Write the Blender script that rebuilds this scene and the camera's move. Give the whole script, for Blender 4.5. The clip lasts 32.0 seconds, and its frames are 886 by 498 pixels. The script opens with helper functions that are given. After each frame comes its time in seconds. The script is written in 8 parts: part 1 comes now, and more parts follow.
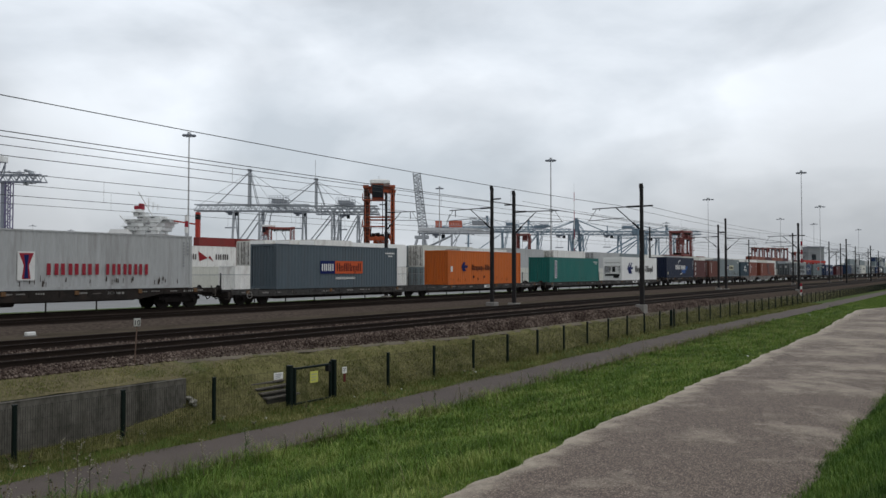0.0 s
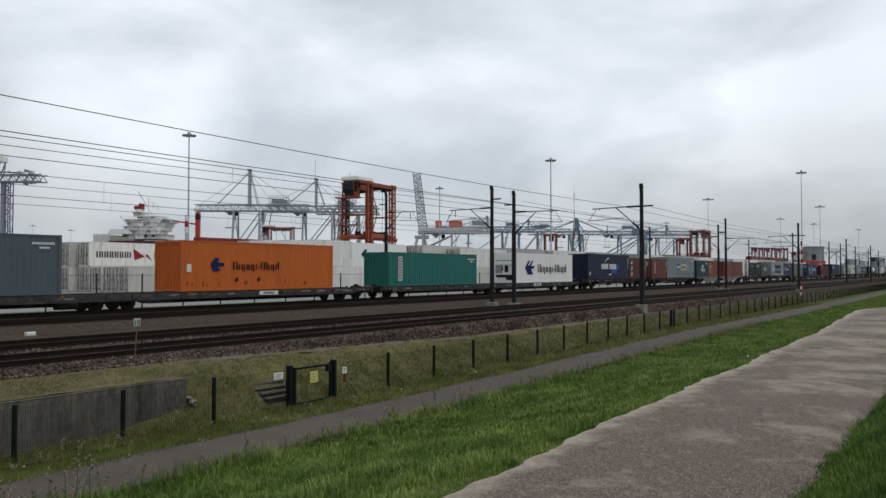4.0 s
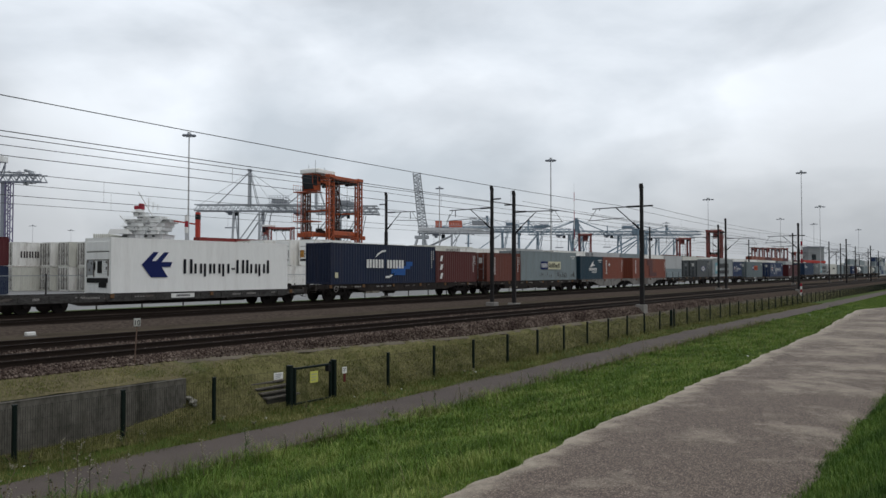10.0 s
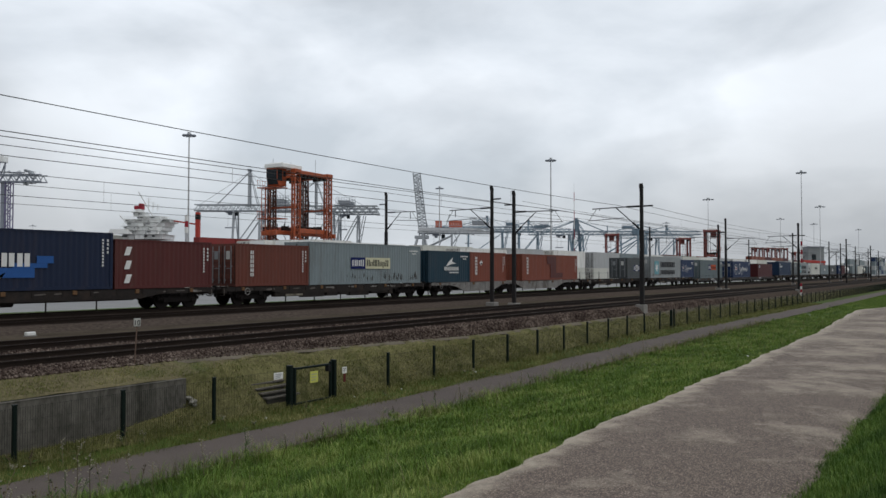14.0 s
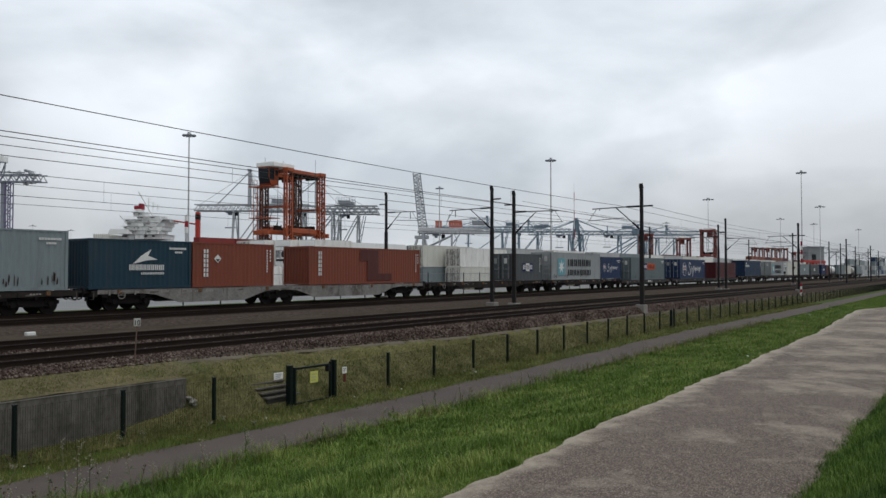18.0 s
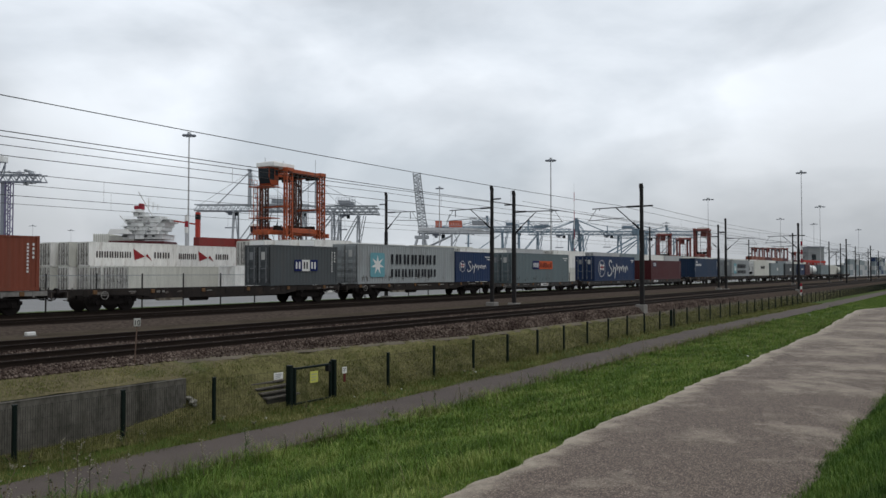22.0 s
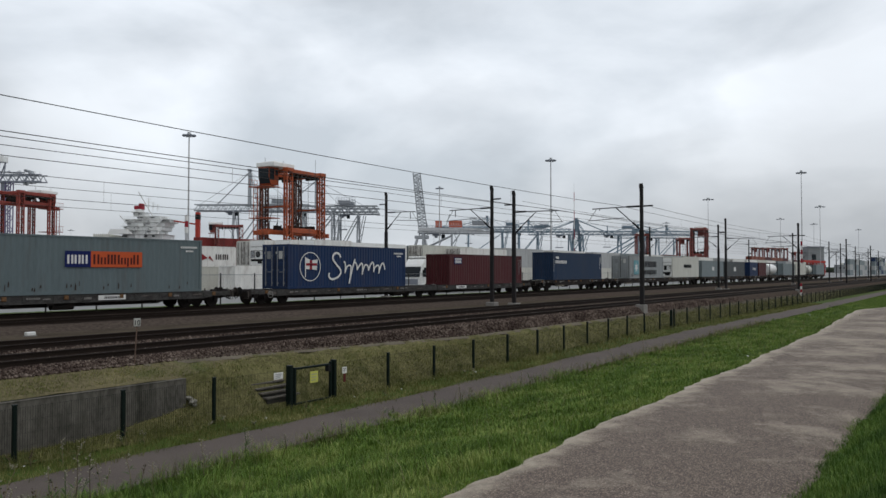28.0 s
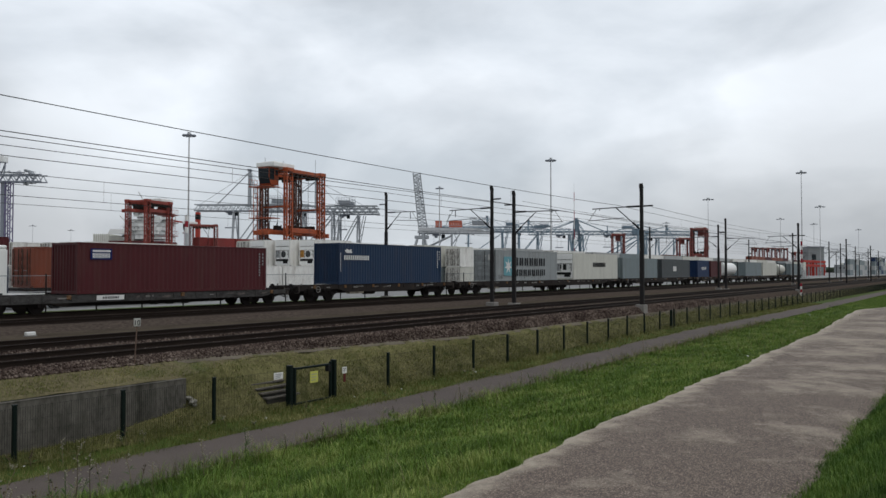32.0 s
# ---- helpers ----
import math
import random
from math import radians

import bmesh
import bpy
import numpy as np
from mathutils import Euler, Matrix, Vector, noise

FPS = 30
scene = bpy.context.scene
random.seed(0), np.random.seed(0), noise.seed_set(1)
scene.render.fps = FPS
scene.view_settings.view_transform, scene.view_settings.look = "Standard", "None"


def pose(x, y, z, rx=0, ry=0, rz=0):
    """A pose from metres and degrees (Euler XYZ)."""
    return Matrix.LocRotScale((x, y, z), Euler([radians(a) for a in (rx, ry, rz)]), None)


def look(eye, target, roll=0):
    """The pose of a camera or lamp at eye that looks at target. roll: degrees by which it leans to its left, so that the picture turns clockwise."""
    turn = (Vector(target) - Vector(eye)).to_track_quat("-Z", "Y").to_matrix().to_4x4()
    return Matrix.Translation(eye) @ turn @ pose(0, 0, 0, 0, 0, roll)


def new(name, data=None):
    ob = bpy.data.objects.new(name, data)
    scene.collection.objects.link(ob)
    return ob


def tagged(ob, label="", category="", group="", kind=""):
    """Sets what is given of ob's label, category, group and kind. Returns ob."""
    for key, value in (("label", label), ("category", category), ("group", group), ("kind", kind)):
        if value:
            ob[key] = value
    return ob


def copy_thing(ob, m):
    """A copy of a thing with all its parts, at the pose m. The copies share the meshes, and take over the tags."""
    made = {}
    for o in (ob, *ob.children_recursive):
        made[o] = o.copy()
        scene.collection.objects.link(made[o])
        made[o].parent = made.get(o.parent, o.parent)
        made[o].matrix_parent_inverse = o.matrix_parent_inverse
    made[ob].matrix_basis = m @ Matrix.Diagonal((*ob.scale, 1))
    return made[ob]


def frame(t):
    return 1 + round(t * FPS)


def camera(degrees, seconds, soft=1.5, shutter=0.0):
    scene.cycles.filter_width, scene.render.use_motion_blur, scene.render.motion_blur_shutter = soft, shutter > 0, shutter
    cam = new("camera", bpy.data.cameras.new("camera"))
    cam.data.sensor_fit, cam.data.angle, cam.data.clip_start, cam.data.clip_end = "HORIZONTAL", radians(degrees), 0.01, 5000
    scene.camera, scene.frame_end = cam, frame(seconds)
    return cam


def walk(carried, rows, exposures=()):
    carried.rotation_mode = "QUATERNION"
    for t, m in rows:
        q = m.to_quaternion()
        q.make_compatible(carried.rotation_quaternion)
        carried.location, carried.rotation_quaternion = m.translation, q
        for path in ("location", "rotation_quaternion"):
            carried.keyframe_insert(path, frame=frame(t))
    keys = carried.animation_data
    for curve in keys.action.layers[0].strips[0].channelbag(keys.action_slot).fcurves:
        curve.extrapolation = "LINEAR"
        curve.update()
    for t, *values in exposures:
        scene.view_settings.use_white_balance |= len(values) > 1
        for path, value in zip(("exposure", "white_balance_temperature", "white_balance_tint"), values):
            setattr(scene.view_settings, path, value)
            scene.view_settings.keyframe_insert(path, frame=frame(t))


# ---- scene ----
# x runs along the tracks, y away from the camera across them, z up; rail tops are at z = 0.
cam = camera(59.645, 32.0, soft=1.5)
EYE = (0.0, 0.0, 2.065)
YAW, PITCH = radians(35.153), radians(1.6237)
AIM = (EYE[0] + math.cos(YAW) * math.cos(PITCH), EYE[1] + math.sin(YAW) * math.cos(PITCH), EYE[2] + math.sin(PITCH))
VIEW = look(EYE, AIM)
walk(cam, [(0.0, VIEW), (32.0, VIEW)])

# ---- light ----
SKY_UP = 1.12


def make_world():
    w = bpy.data.worlds.new("overcast")
    scene.world = w
    w.use_nodes = True
    nt = w.node_tree
    nt.nodes.clear()
    out = nt.nodes.new("ShaderNodeOutputWorld")
    bg = nt.nodes.new("ShaderNodeBackground")
    sky = nt.nodes.new("ShaderNodeTexSky")
    sky.sky_type = "NISHITA"
    sky.sun_disc = False
    sky.sun_elevation, sky.sun_rotation = radians(48), radians(200)
    sky.dust_density = 4.0
    tc = nt.nodes.new("ShaderNodeTexCoord")
    mp = nt.nodes.new("ShaderNodeMapping")
    mp.inputs["Scale"].default_value = (1.0, 1.0, 2.1)
    mp.inputs["Location"].default_value = (0.35, 0.2, 0.0)
    n1 = nt.nodes.new("ShaderNodeTexNoise")
    n1.inputs["Scale"].default_value, n1.inputs["Detail"].default_value, n1.inputs["Roughness"].default_value = 2.6, 7.0, 0.49
    n1.inputs["Distortion"].default_value = 0.2
    cr = nt.nodes.new("ShaderNodeValToRGB")
    cr.color_ramp.elements[0].position, cr.color_ramp.elements[1].position = 0.36, 0.60
    cr.color_ramp.elements[0].color = (0.535, 0.582, 0.632, 1)
    cr.color_ramp.elements[1].color = (0.855, 0.897, 0.948, 1)
    mix = nt.nodes.new("ShaderNodeMixRGB")
    mix.inputs["Fac"].default_value = 0.12
    dim = nt.nodes.new("ShaderNodeMixRGB")
    dim.blend_type = "MULTIPLY"
    dim.inputs["Fac"].default_value = 1.0
    dim.inputs["Color2"].default_value = (0.1, 0.1, 0.1, 1)
    L = nt.links.new
    L(tc.outputs["Generated"], mp.inputs["Vector"])
    L(mp.outputs["Vector"], n1.inputs["Vector"])
    L(n1.outputs["Fac"], cr.inputs["Fac"])
    L(sky.outputs["Color"], dim.inputs["Color1"])
    L(cr.outputs["Color"], mix.inputs["Color1"])
    L(dim.outputs["Color"], mix.inputs["Color2"])
    # the cloud deck thins upwards and greys towards the horizon
    sp = nt.nodes.new("ShaderNodeSeparateXYZ")
    mr = nt.nodes.new("ShaderNodeMapRange")
    mr.inputs["From Min"].default_value, mr.inputs["From Max"].default_value = 0.0, 0.30
    mr.inputs["To Min"].default_value, mr.inputs["To Max"].default_value = 0.92, 1.04
    mr.interpolation_type = "SMOOTHSTEP"
    ml = nt.nodes.new("ShaderNodeVectorMath")
    ml.operation = "SCALE"
    L(tc.outputs["Generated"], sp.inputs["Vector"])
    L(sp.outputs["Z"], mr.inputs["Value"])
    # a heavier bank of cloud lies low along the line to the east
    low = nt.nodes.new("ShaderNodeMath")
    low.operation = "MULTIPLY_ADD"
    low.inputs[1].default_value = -0.9
    east = nt.nodes.new("ShaderNodeMapRange")
    east.interpolation_type = "SMOOTHSTEP"
    east.inputs["From Min"].default_value, east.inputs["From Max"].default_value = 0.76, 0.98
    east.inputs["To Min"].default_value, east.inputs["To Max"].default_value = 1.03, 0.66
    both = nt.nodes.new("ShaderNodeMath")
    both.operation = "MULTIPLY"
    L(sp.outputs["Z"], low.inputs[0])
    L(sp.outputs["X"], low.inputs[2])
    L(low.outputs[0], east.inputs["Value"])
    L(mr.outputs["Result"], both.inputs[0])
    L(east.outputs["Result"], both.inputs[1])
    L(mix.outputs["Color"], ml.inputs[0])
    west = nt.nodes.new("ShaderNodeMapRange")
    west.interpolation_type = "SMOOTHSTEP"
    west.inputs["From Min"].default_value, west.inputs["From Max"].default_value = 0.42, 0.72
    west.inputs["To Min"].default_value, west.inputs["To Max"].default_value = 0.61, 1.0
    all3 = nt.nodes.new("ShaderNodeMath")
    all3.operation = "MULTIPLY"
    rise = nt.nodes.new("ShaderNodeMath")
    rise.operation = "MULTIPLY_ADD"
    rise.inputs[1].default_value = 0.9
    L(sp.outputs["Z"], rise.inputs[0])
    L(sp.outputs["X"], rise.inputs[2])
    L(rise.outputs[0], west.inputs["Value"])
    L(both.outputs[0], all3.inputs[0])
    L(west.outputs["Result"], all3.inputs[1])
    n2 = nt.nodes.new("ShaderNodeTexNoise")
    n2.inputs["Scale"].default_value, n2.inputs["Detail"].default_value, n2.inputs["Roughness"].default_value = 4.2, 6.0, 0.46
    n2.inputs["Distortion"].default_value = 0.5
    L(mp.outputs["Vector"], n2.inputs["Vector"])
    rl = nt.nodes.new("ShaderNodeMapRange")
    rl.interpolation_type = "SMOOTHSTEP"
    rl.inputs["From Min"].default_value, rl.inputs["From Max"].default_value = 0.36, 0.62
    rl.inputs["To Min"].default_value, rl.inputs["To Max"].default_value = 0.93, 1.03
    L(n2.outputs["Fac"], rl.inputs["Value"])
    relief = nt.nodes.new("ShaderNodeMath")
    relief.operation = "MULTIPLY"
    L(all3.outputs[0], relief.inputs[0])
    L(rl.outputs["Result"], relief.inputs[1])
    L(relief.outputs[0], ml.inputs["Scale"])
    L(ml.outputs["Vector"], bg.inputs["Color"])
    bg.inputs["Strength"].default_value = SKY_UP
    L(bg.outputs["Background"], out.inputs["Surface"])


make_world()
sun_data = bpy.data.lights.new("sun", "SUN")
sun_data.energy, sun_data.angle, sun_data.color = 0.5, radians(25), (1.0, 0.97, 0.93)
sun = new("sun", sun_data)
sun.matrix_world = look((0, 0, 50), (0 + 10, 25, 0))
scene.view_settings.exposure = 0.0


# ---- materials ----
MATS = {}


def mat(name, col, rough=0.6, metal=0.0, var=0.18, scale=3.0, fine=40.0, bump=0.0, dirt=None, dirt_amount=0.35, each=0.0, coords="Object", stretch=(1, 1, 1), gloss=0.12):
    """A surface with two scales of variation, optional stains, relief and a shade of its own for each piece."""
    if name in MATS:
        return MATS[name]
    m = bpy.data.materials.new(name)
    MATS[name] = m
    m.use_nodes = True
    nt = m.node_tree
    N, L = nt.nodes.new, nt.links.new
    b = nt.nodes["Principled BSDF"]
    b.inputs["Roughness"].default_value, b.inputs["Metallic"].default_value = rough, metal
    b.inputs["Specular IOR Level"].default_value = gloss
    tc = N("ShaderNodeTexCoord")
    mp = N("ShaderNodeMapping")
    mp.inputs["Scale"].default_value = stretch
    L(tc.outputs[coords], mp.inputs["Vector"])
    big = N("ShaderNodeTexNoise")
    big.inputs["Scale"].default_value, big.inputs["Detail"].default_value = scale, 4.0
    small = N("ShaderNodeTexNoise")
    small.inputs["Scale"].default_value, small.inputs["Detail"].default_value = fine, 3.0
    L(mp.outputs["Vector"], big.inputs["Vector"])
    L(mp.outputs["Vector"], small.inputs["Vector"])
    add = N("ShaderNodeMath")
    add.operation = "ADD"
    L(big.outputs["Fac"], add.inputs[0])
    L(small.outputs["Fac"], add.inputs[1])
    half = N("ShaderNodeMapRange")
    half.inputs["From Min"].default_value, half.inputs["From Max"].default_value = 0.6, 1.4
    half.inputs["To Min"].default_value, half.inputs["To Max"].default_value = 1 - var, 1 + var
    L(add.outputs[0], half.inputs["Value"])
    last = half.outputs["Result"]
    if each:
        oi = N("ShaderNodeObjectInfo")
        er = N("ShaderNodeMapRange")
        er.inputs["To Min"].default_value, er.inputs["To Max"].default_value = 1 - each, 1 + each
        L(oi.outputs["Random"], er.inputs["Value"])
        mu = N("ShaderNodeMath")
        mu.operation = "MULTIPLY"
        L(last, mu.inputs[0])
        L(er.outputs["Result"], mu.inputs[1])
        last = mu.outputs[0]
    hsv = N("ShaderNodeVectorMath")
    hsv.operation = "SCALE"
    hsv.inputs[0].default_value = col[:3]
    L(last, hsv.inputs["Scale"])
    colour = hsv.outputs["Vector"]
    if dirt:
        st = N("ShaderNodeTexNoise")
        st.inputs["Scale"].default_value, st.inputs["Detail"].default_value, st.inputs["Roughness"].default_value = scale * 0.9, 6.0, 0.65
        off = N("ShaderNodeMapping")
        off.inputs["Location"].default_value = (7.3, 2.1, 4.4)
        off.inputs["Scale"].default_value = stretch
        L(tc.outputs[coords], off.inputs["Vector"])
        L(off.outputs["Vector"], st.inputs["Vector"])
        ra = N("ShaderNodeMapRange")
        ra.inputs["From Min"].default_value, ra.inputs["From Max"].default_value = 0.5, 0.72
        ra.inputs["To Max"].default_value = dirt_amount
        L(st.outputs["Fac"], ra.inputs["Value"])
        mx = N("ShaderNodeMixRGB")
        mx.inputs["Color2"].default_value = (*dirt, 1)
        L(ra.outputs["Result"], mx.inputs["Fac"])
        L(colour, mx.inputs["Color1"])
        colour = mx.outputs["Color"]
    L(colour, b.inputs["Base Color"])
    rr = N("ShaderNodeMapRange")
    rr.inputs["To Min"].default_value, rr.inputs["To Max"].default_value = max(0.02, rough - 0.12), min(1.0, rough + 0.12)
    L(big.outputs["Fac"], rr.inputs["Value"])
    L(rr.outputs["Result"], b.inputs["Roughness"])
    if bump:
        bp = N("ShaderNodeBump")
        bp.inputs["Strength"].default_value, bp.inputs["Distance"].default_value = 0.6, bump
        L(small.outputs["Fac"], bp.inputs["Height"])
        L(bp.outputs["Normal"], b.inputs["Normal"])
    return m


def paint(name, col, rust=0.3, rough=0.5):
    """Container and steelwork paint: faded, streaked downwards, with rust where it has chipped."""
    return mat("paint_" + name, col, rough, 0.0, 0.12, 1.3, 9.0, 0.0, (0.09, 0.06, 0.045), rust, stretch=(2.2, 2.2, 0.28), gloss=0.25)


# ---- small builders ----
def part(name, bm, material, parent=None, label="", smooth=False):
    me = bpy.data.meshes.new(name)
    bmesh.ops.recalc_face_normals(bm, faces=bm.faces)
    bm.to_mesh(me)
    bm.free()
    me.materials.append(material)
    if smooth:
        for p in me.polygons:
            p.use_smooth = True
    ob = new(name, me)
    if parent:
        ob.parent = parent
    if label:
        tagged(ob, label)
    return ob


def share(name, mesh, parent, m):
    ob = new(name, mesh)
    ob.parent = parent
    ob.matrix_basis = m
    return ob


def empty(name, m, label, category, group="", kind=""):
    ob = new(name)
    ob.empty_display_size = 0.2
    ob.matrix_basis = m
    return tagged(ob, label, category, group, kind)


def box(bm, x0, x1, y0, y1, z0, z1, bevel=0.0):
    r = bmesh.ops.create_cube(bm, size=1.0, matrix=Matrix.LocRotScale(((x0 + x1) / 2, (y0 + y1) / 2, (z0 + z1) / 2), None, (abs(x1 - x0), abs(y1 - y0), abs(z1 - z0))))
    if bevel:
        es = list({e for v in r["verts"] for e in v.link_edges})
        bmesh.ops.bevel(bm, geom=es, offset=bevel, segments=1, affect="EDGES")
    return bm


def rod(bm, a, b, r, n=6, r2=None):
    a, b = Vector(a), Vector(b)
    d = b - a
    q = d.to_track_quat("Z", "Y").to_matrix().to_4x4()
    bmesh.ops.create_cone(bm, cap_ends=True, segments=n, radius1=r, radius2=r if r2 is None else r2, depth=d.length, matrix=Matrix.Translation((a + b) / 2) @ q)
    return bm


def beam(bm, a, b, w, h=None):
    """A square-cut beam from a to b."""
    a, b = Vector(a), Vector(b)
    d = b - a
    h = w if h is None else h
    q = d.to_track_quat("X", "Z").to_matrix().to_4x4()
    bmesh.ops.create_cube(bm, size=1.0, matrix=Matrix.Translation((a + b) / 2) @ q @ Matrix.Diagonal((d.length, w, h, 1)))
    return bm


def cyl(bm, c, axis, r, depth, n=16):
    q = Vector(axis).to_track_quat("Z", "Y").to_matrix().to_4x4()
    bmesh.ops.create_cone(bm, cap_ends=True, segments=n, radius1=r, radius2=r, depth=depth, matrix=Matrix.Translation(c) @ q)
    return bm


def B():
    return bmesh.new()


def prism(bm, outline, y0, y1):
    """A flat outline in x, z given thickness from y0 to y1."""
    a = [bm.verts.new((x, y0, z)) for x, z in outline]
    b = [bm.verts.new((x, y1, z)) for x, z in outline]
    n = len(outline)
    bm.faces.new(a)
    bm.faces.new(b[::-1])
    for i in range(n):
        bm.faces.new((a[i], b[i], b[(i + 1) % n], a[(i + 1) % n]))
    return bm


def sheet(name, rows, material, label, category, kind="structure", uneven=0.0, seed=0, parent=None):
    """A ground sheet from a grid of points."""
    bm = B()
    rnd = random.Random(seed)
    grid = [[bm.verts.new((x, y, z + (rnd.uniform(-uneven, uneven) if uneven else 0))) for x, y, z in r] for r in rows]
    for a, b in zip(grid, grid[1:]):
        for i in range(len(a) - 1):
            bm.faces.new((a[i], a[i + 1], b[i + 1], b[i]))
    ob = part(name, bm, material, parent, smooth=True)
    if not parent:
        tagged(ob, label, category, kind=kind)
    return ob


def strokes(bm, x, z, width, height, letters, y=0.0, lean=0.0, thick=0.012, ink=0.34, shape=""):
    """A row of plain upright bars that stands for writing which is not spelled out.
    shape gives each pair of bars its height: T tall, x low, p low and hung below the line, l one tall bar, - a dash."""
    shape = shape or "T" * letters
    unit = {"T": 1.0, "x": 0.9, "p": 0.9, "l": 0.48, "-": 0.55}
    step = width / sum(unit[k] for k in shape)
    for k in shape:
        w = step * unit[k]
        lo, hi = {"T": (0.0, 1.0), "x": (0.0, 0.70), "p": (-0.22, 0.70), "l": (0.0, 1.0), "-": (0.28, 0.40)}[k]
        bars = [(0.12, 0.78)] if k == "-" else [(0.12, 0.12 + ink * 2.0)] if k == "l" else [(0.02, 0.02 + ink * 0.92), (0.84 - ink * 0.92, 0.84)]
        for n, (a, b) in enumerate(bars):
            low = lo if n == 0 or k != "p" else max(lo, 0.0)
            x0, x1, z0, z1 = x + a * w, x + b * w, z + low * height, z + hi * height
            prism(bm, [(x0 + lean * (z0 - z), z0), (x1 + lean * (z0 - z), z0), (x1 + lean * (z1 - z), z1), (x0 + lean * (z1 - z), z1)], y - thick, y)
        x += w
    return bm


# ---- speed of the train ----
SPEED = [(0.0, 6.32), (8.0, 7.03), (16.0, 7.11), (24.0, 7.86), (32.0, 8.11)]


def gone(t):
    """Metres that the train has rolled by the time t."""
    s = 0.0
    for (t0, v0), (t1, v1) in zip(SPEED, SPEED[1:]):
        if t <= t0:
            break
        u = min(t, t1) - t0
        s += v0 * u + (v1 - v0) / (t1 - t0) * u * u / 2
    return s


# ---- ground ----
GRASS = mat("grass_soil", (0.056, 0.085, 0.015), 0.95, 0, 0.35, 0.35, 9.0, 0.05, (0.085, 0.075, 0.032), 0.5)
DRY = mat("dry_grass", (0.130, 0.112, 0.062), 0.95, 0, 0.5, 0.9, 14.0, 0.05, (0.070, 0.088, 0.028), 0.9, gloss=0.05)
MOSS = mat("mossy_earth", (0.132, 0.122, 0.056), 0.95, 0, 0.6, 1.6, 11.0, 0.05, (0.056, 0.064, 0.020), 0.9, gloss=0.03)
PATH = mat("path_asphalt", (0.092, 0.074, 0.065), 0.9, 0, 0.35, 0.7, 60.0, 0.006, (0.125, 0.105, 0.088), 0.5, gloss=0.2)
BALLAST = mat("ballast_stone", (0.075, 0.060, 0.050), 0.9, 0, 0.6, 6.0, 22.0, 0.05, (0.05, 0.036, 0.030), 0.5, gloss=0.0)
GRIT = mat("fine_grit", (0.072, 0.059, 0.046), 0.95, 0, 0.4, 0.8, 20.0, 0.02, (0.045, 0.045, 0.028), 0.5, gloss=0.0)
GRIT_PALE = mat("pale_grit", (0.150, 0.130, 0.102), 0.95, 0, 0.35, 0.8, 30.0, 0.01, (0.07, 0.07, 0.035), 0.6, gloss=0.0)
PAVE = mat("yard_concrete", (0.25, 0.25, 0.25), 0.85, 0, 0.2, 0.1, 4.0, 0.0, (0.13, 0.13, 0.13), 0.5)
RAILTOP = mat("rail_steel", (0.020, 0.014, 0.011), 0.75, 0.0, 0.2, 3, 30)
SLEEPER = mat("concrete_sleeper", (0.075, 0.066, 0.058), 0.9, 0, 0.2, 4, 30)
STEEL_DARK = mat("weathered_dark_steel", (0.022, 0.02, 0.02), 0.7, 0.1, 0.25, 2.0, 20.0, 0, (0.08, 0.05, 0.035), 0.4)
GALV = mat("galvanised_steel", (0.33, 0.35, 0.37), 0.5, 0.5, 0.15, 3, 20)
CONCRETE = mat("cast_concrete", (0.24, 0.23, 0.215), 0.9, 0, 0.2, 2.0, 20.0, 0.004, (0.16, 0.15, 0.12), 0.4)


def foot(x):
    """The height of the ballast's foot, which falls a little along the line."""
    return -0.27 - 0.28 * min(1.0, max(0.0, (x - 12.0) / 14.0))


def crest(x):
    """Where the slope beside the fence turns into the flat strip along the ballast."""
    k = min(1.0, max(0.0, (x - 12.1) / 3.2))
    return 16.42 + 0.72 * k * k * (3 - 2 * k)


def lift(x):
    """How far the path, and the ground beside it, has risen towards the railway's level."""
    k = min(1.0, max(0.0, (x - 12.0) / 38.0))
    return 0.32 * k * k * (3 - 2 * k)


def mound(x):
    """The mossy earth heaped against the end of the retaining wall."""
    return float(np.interp(x, [9.2, 10.1, 10.8, 11.6, 12.1], [0.0, 0.07, 0.18, 0.27, 0.46]))


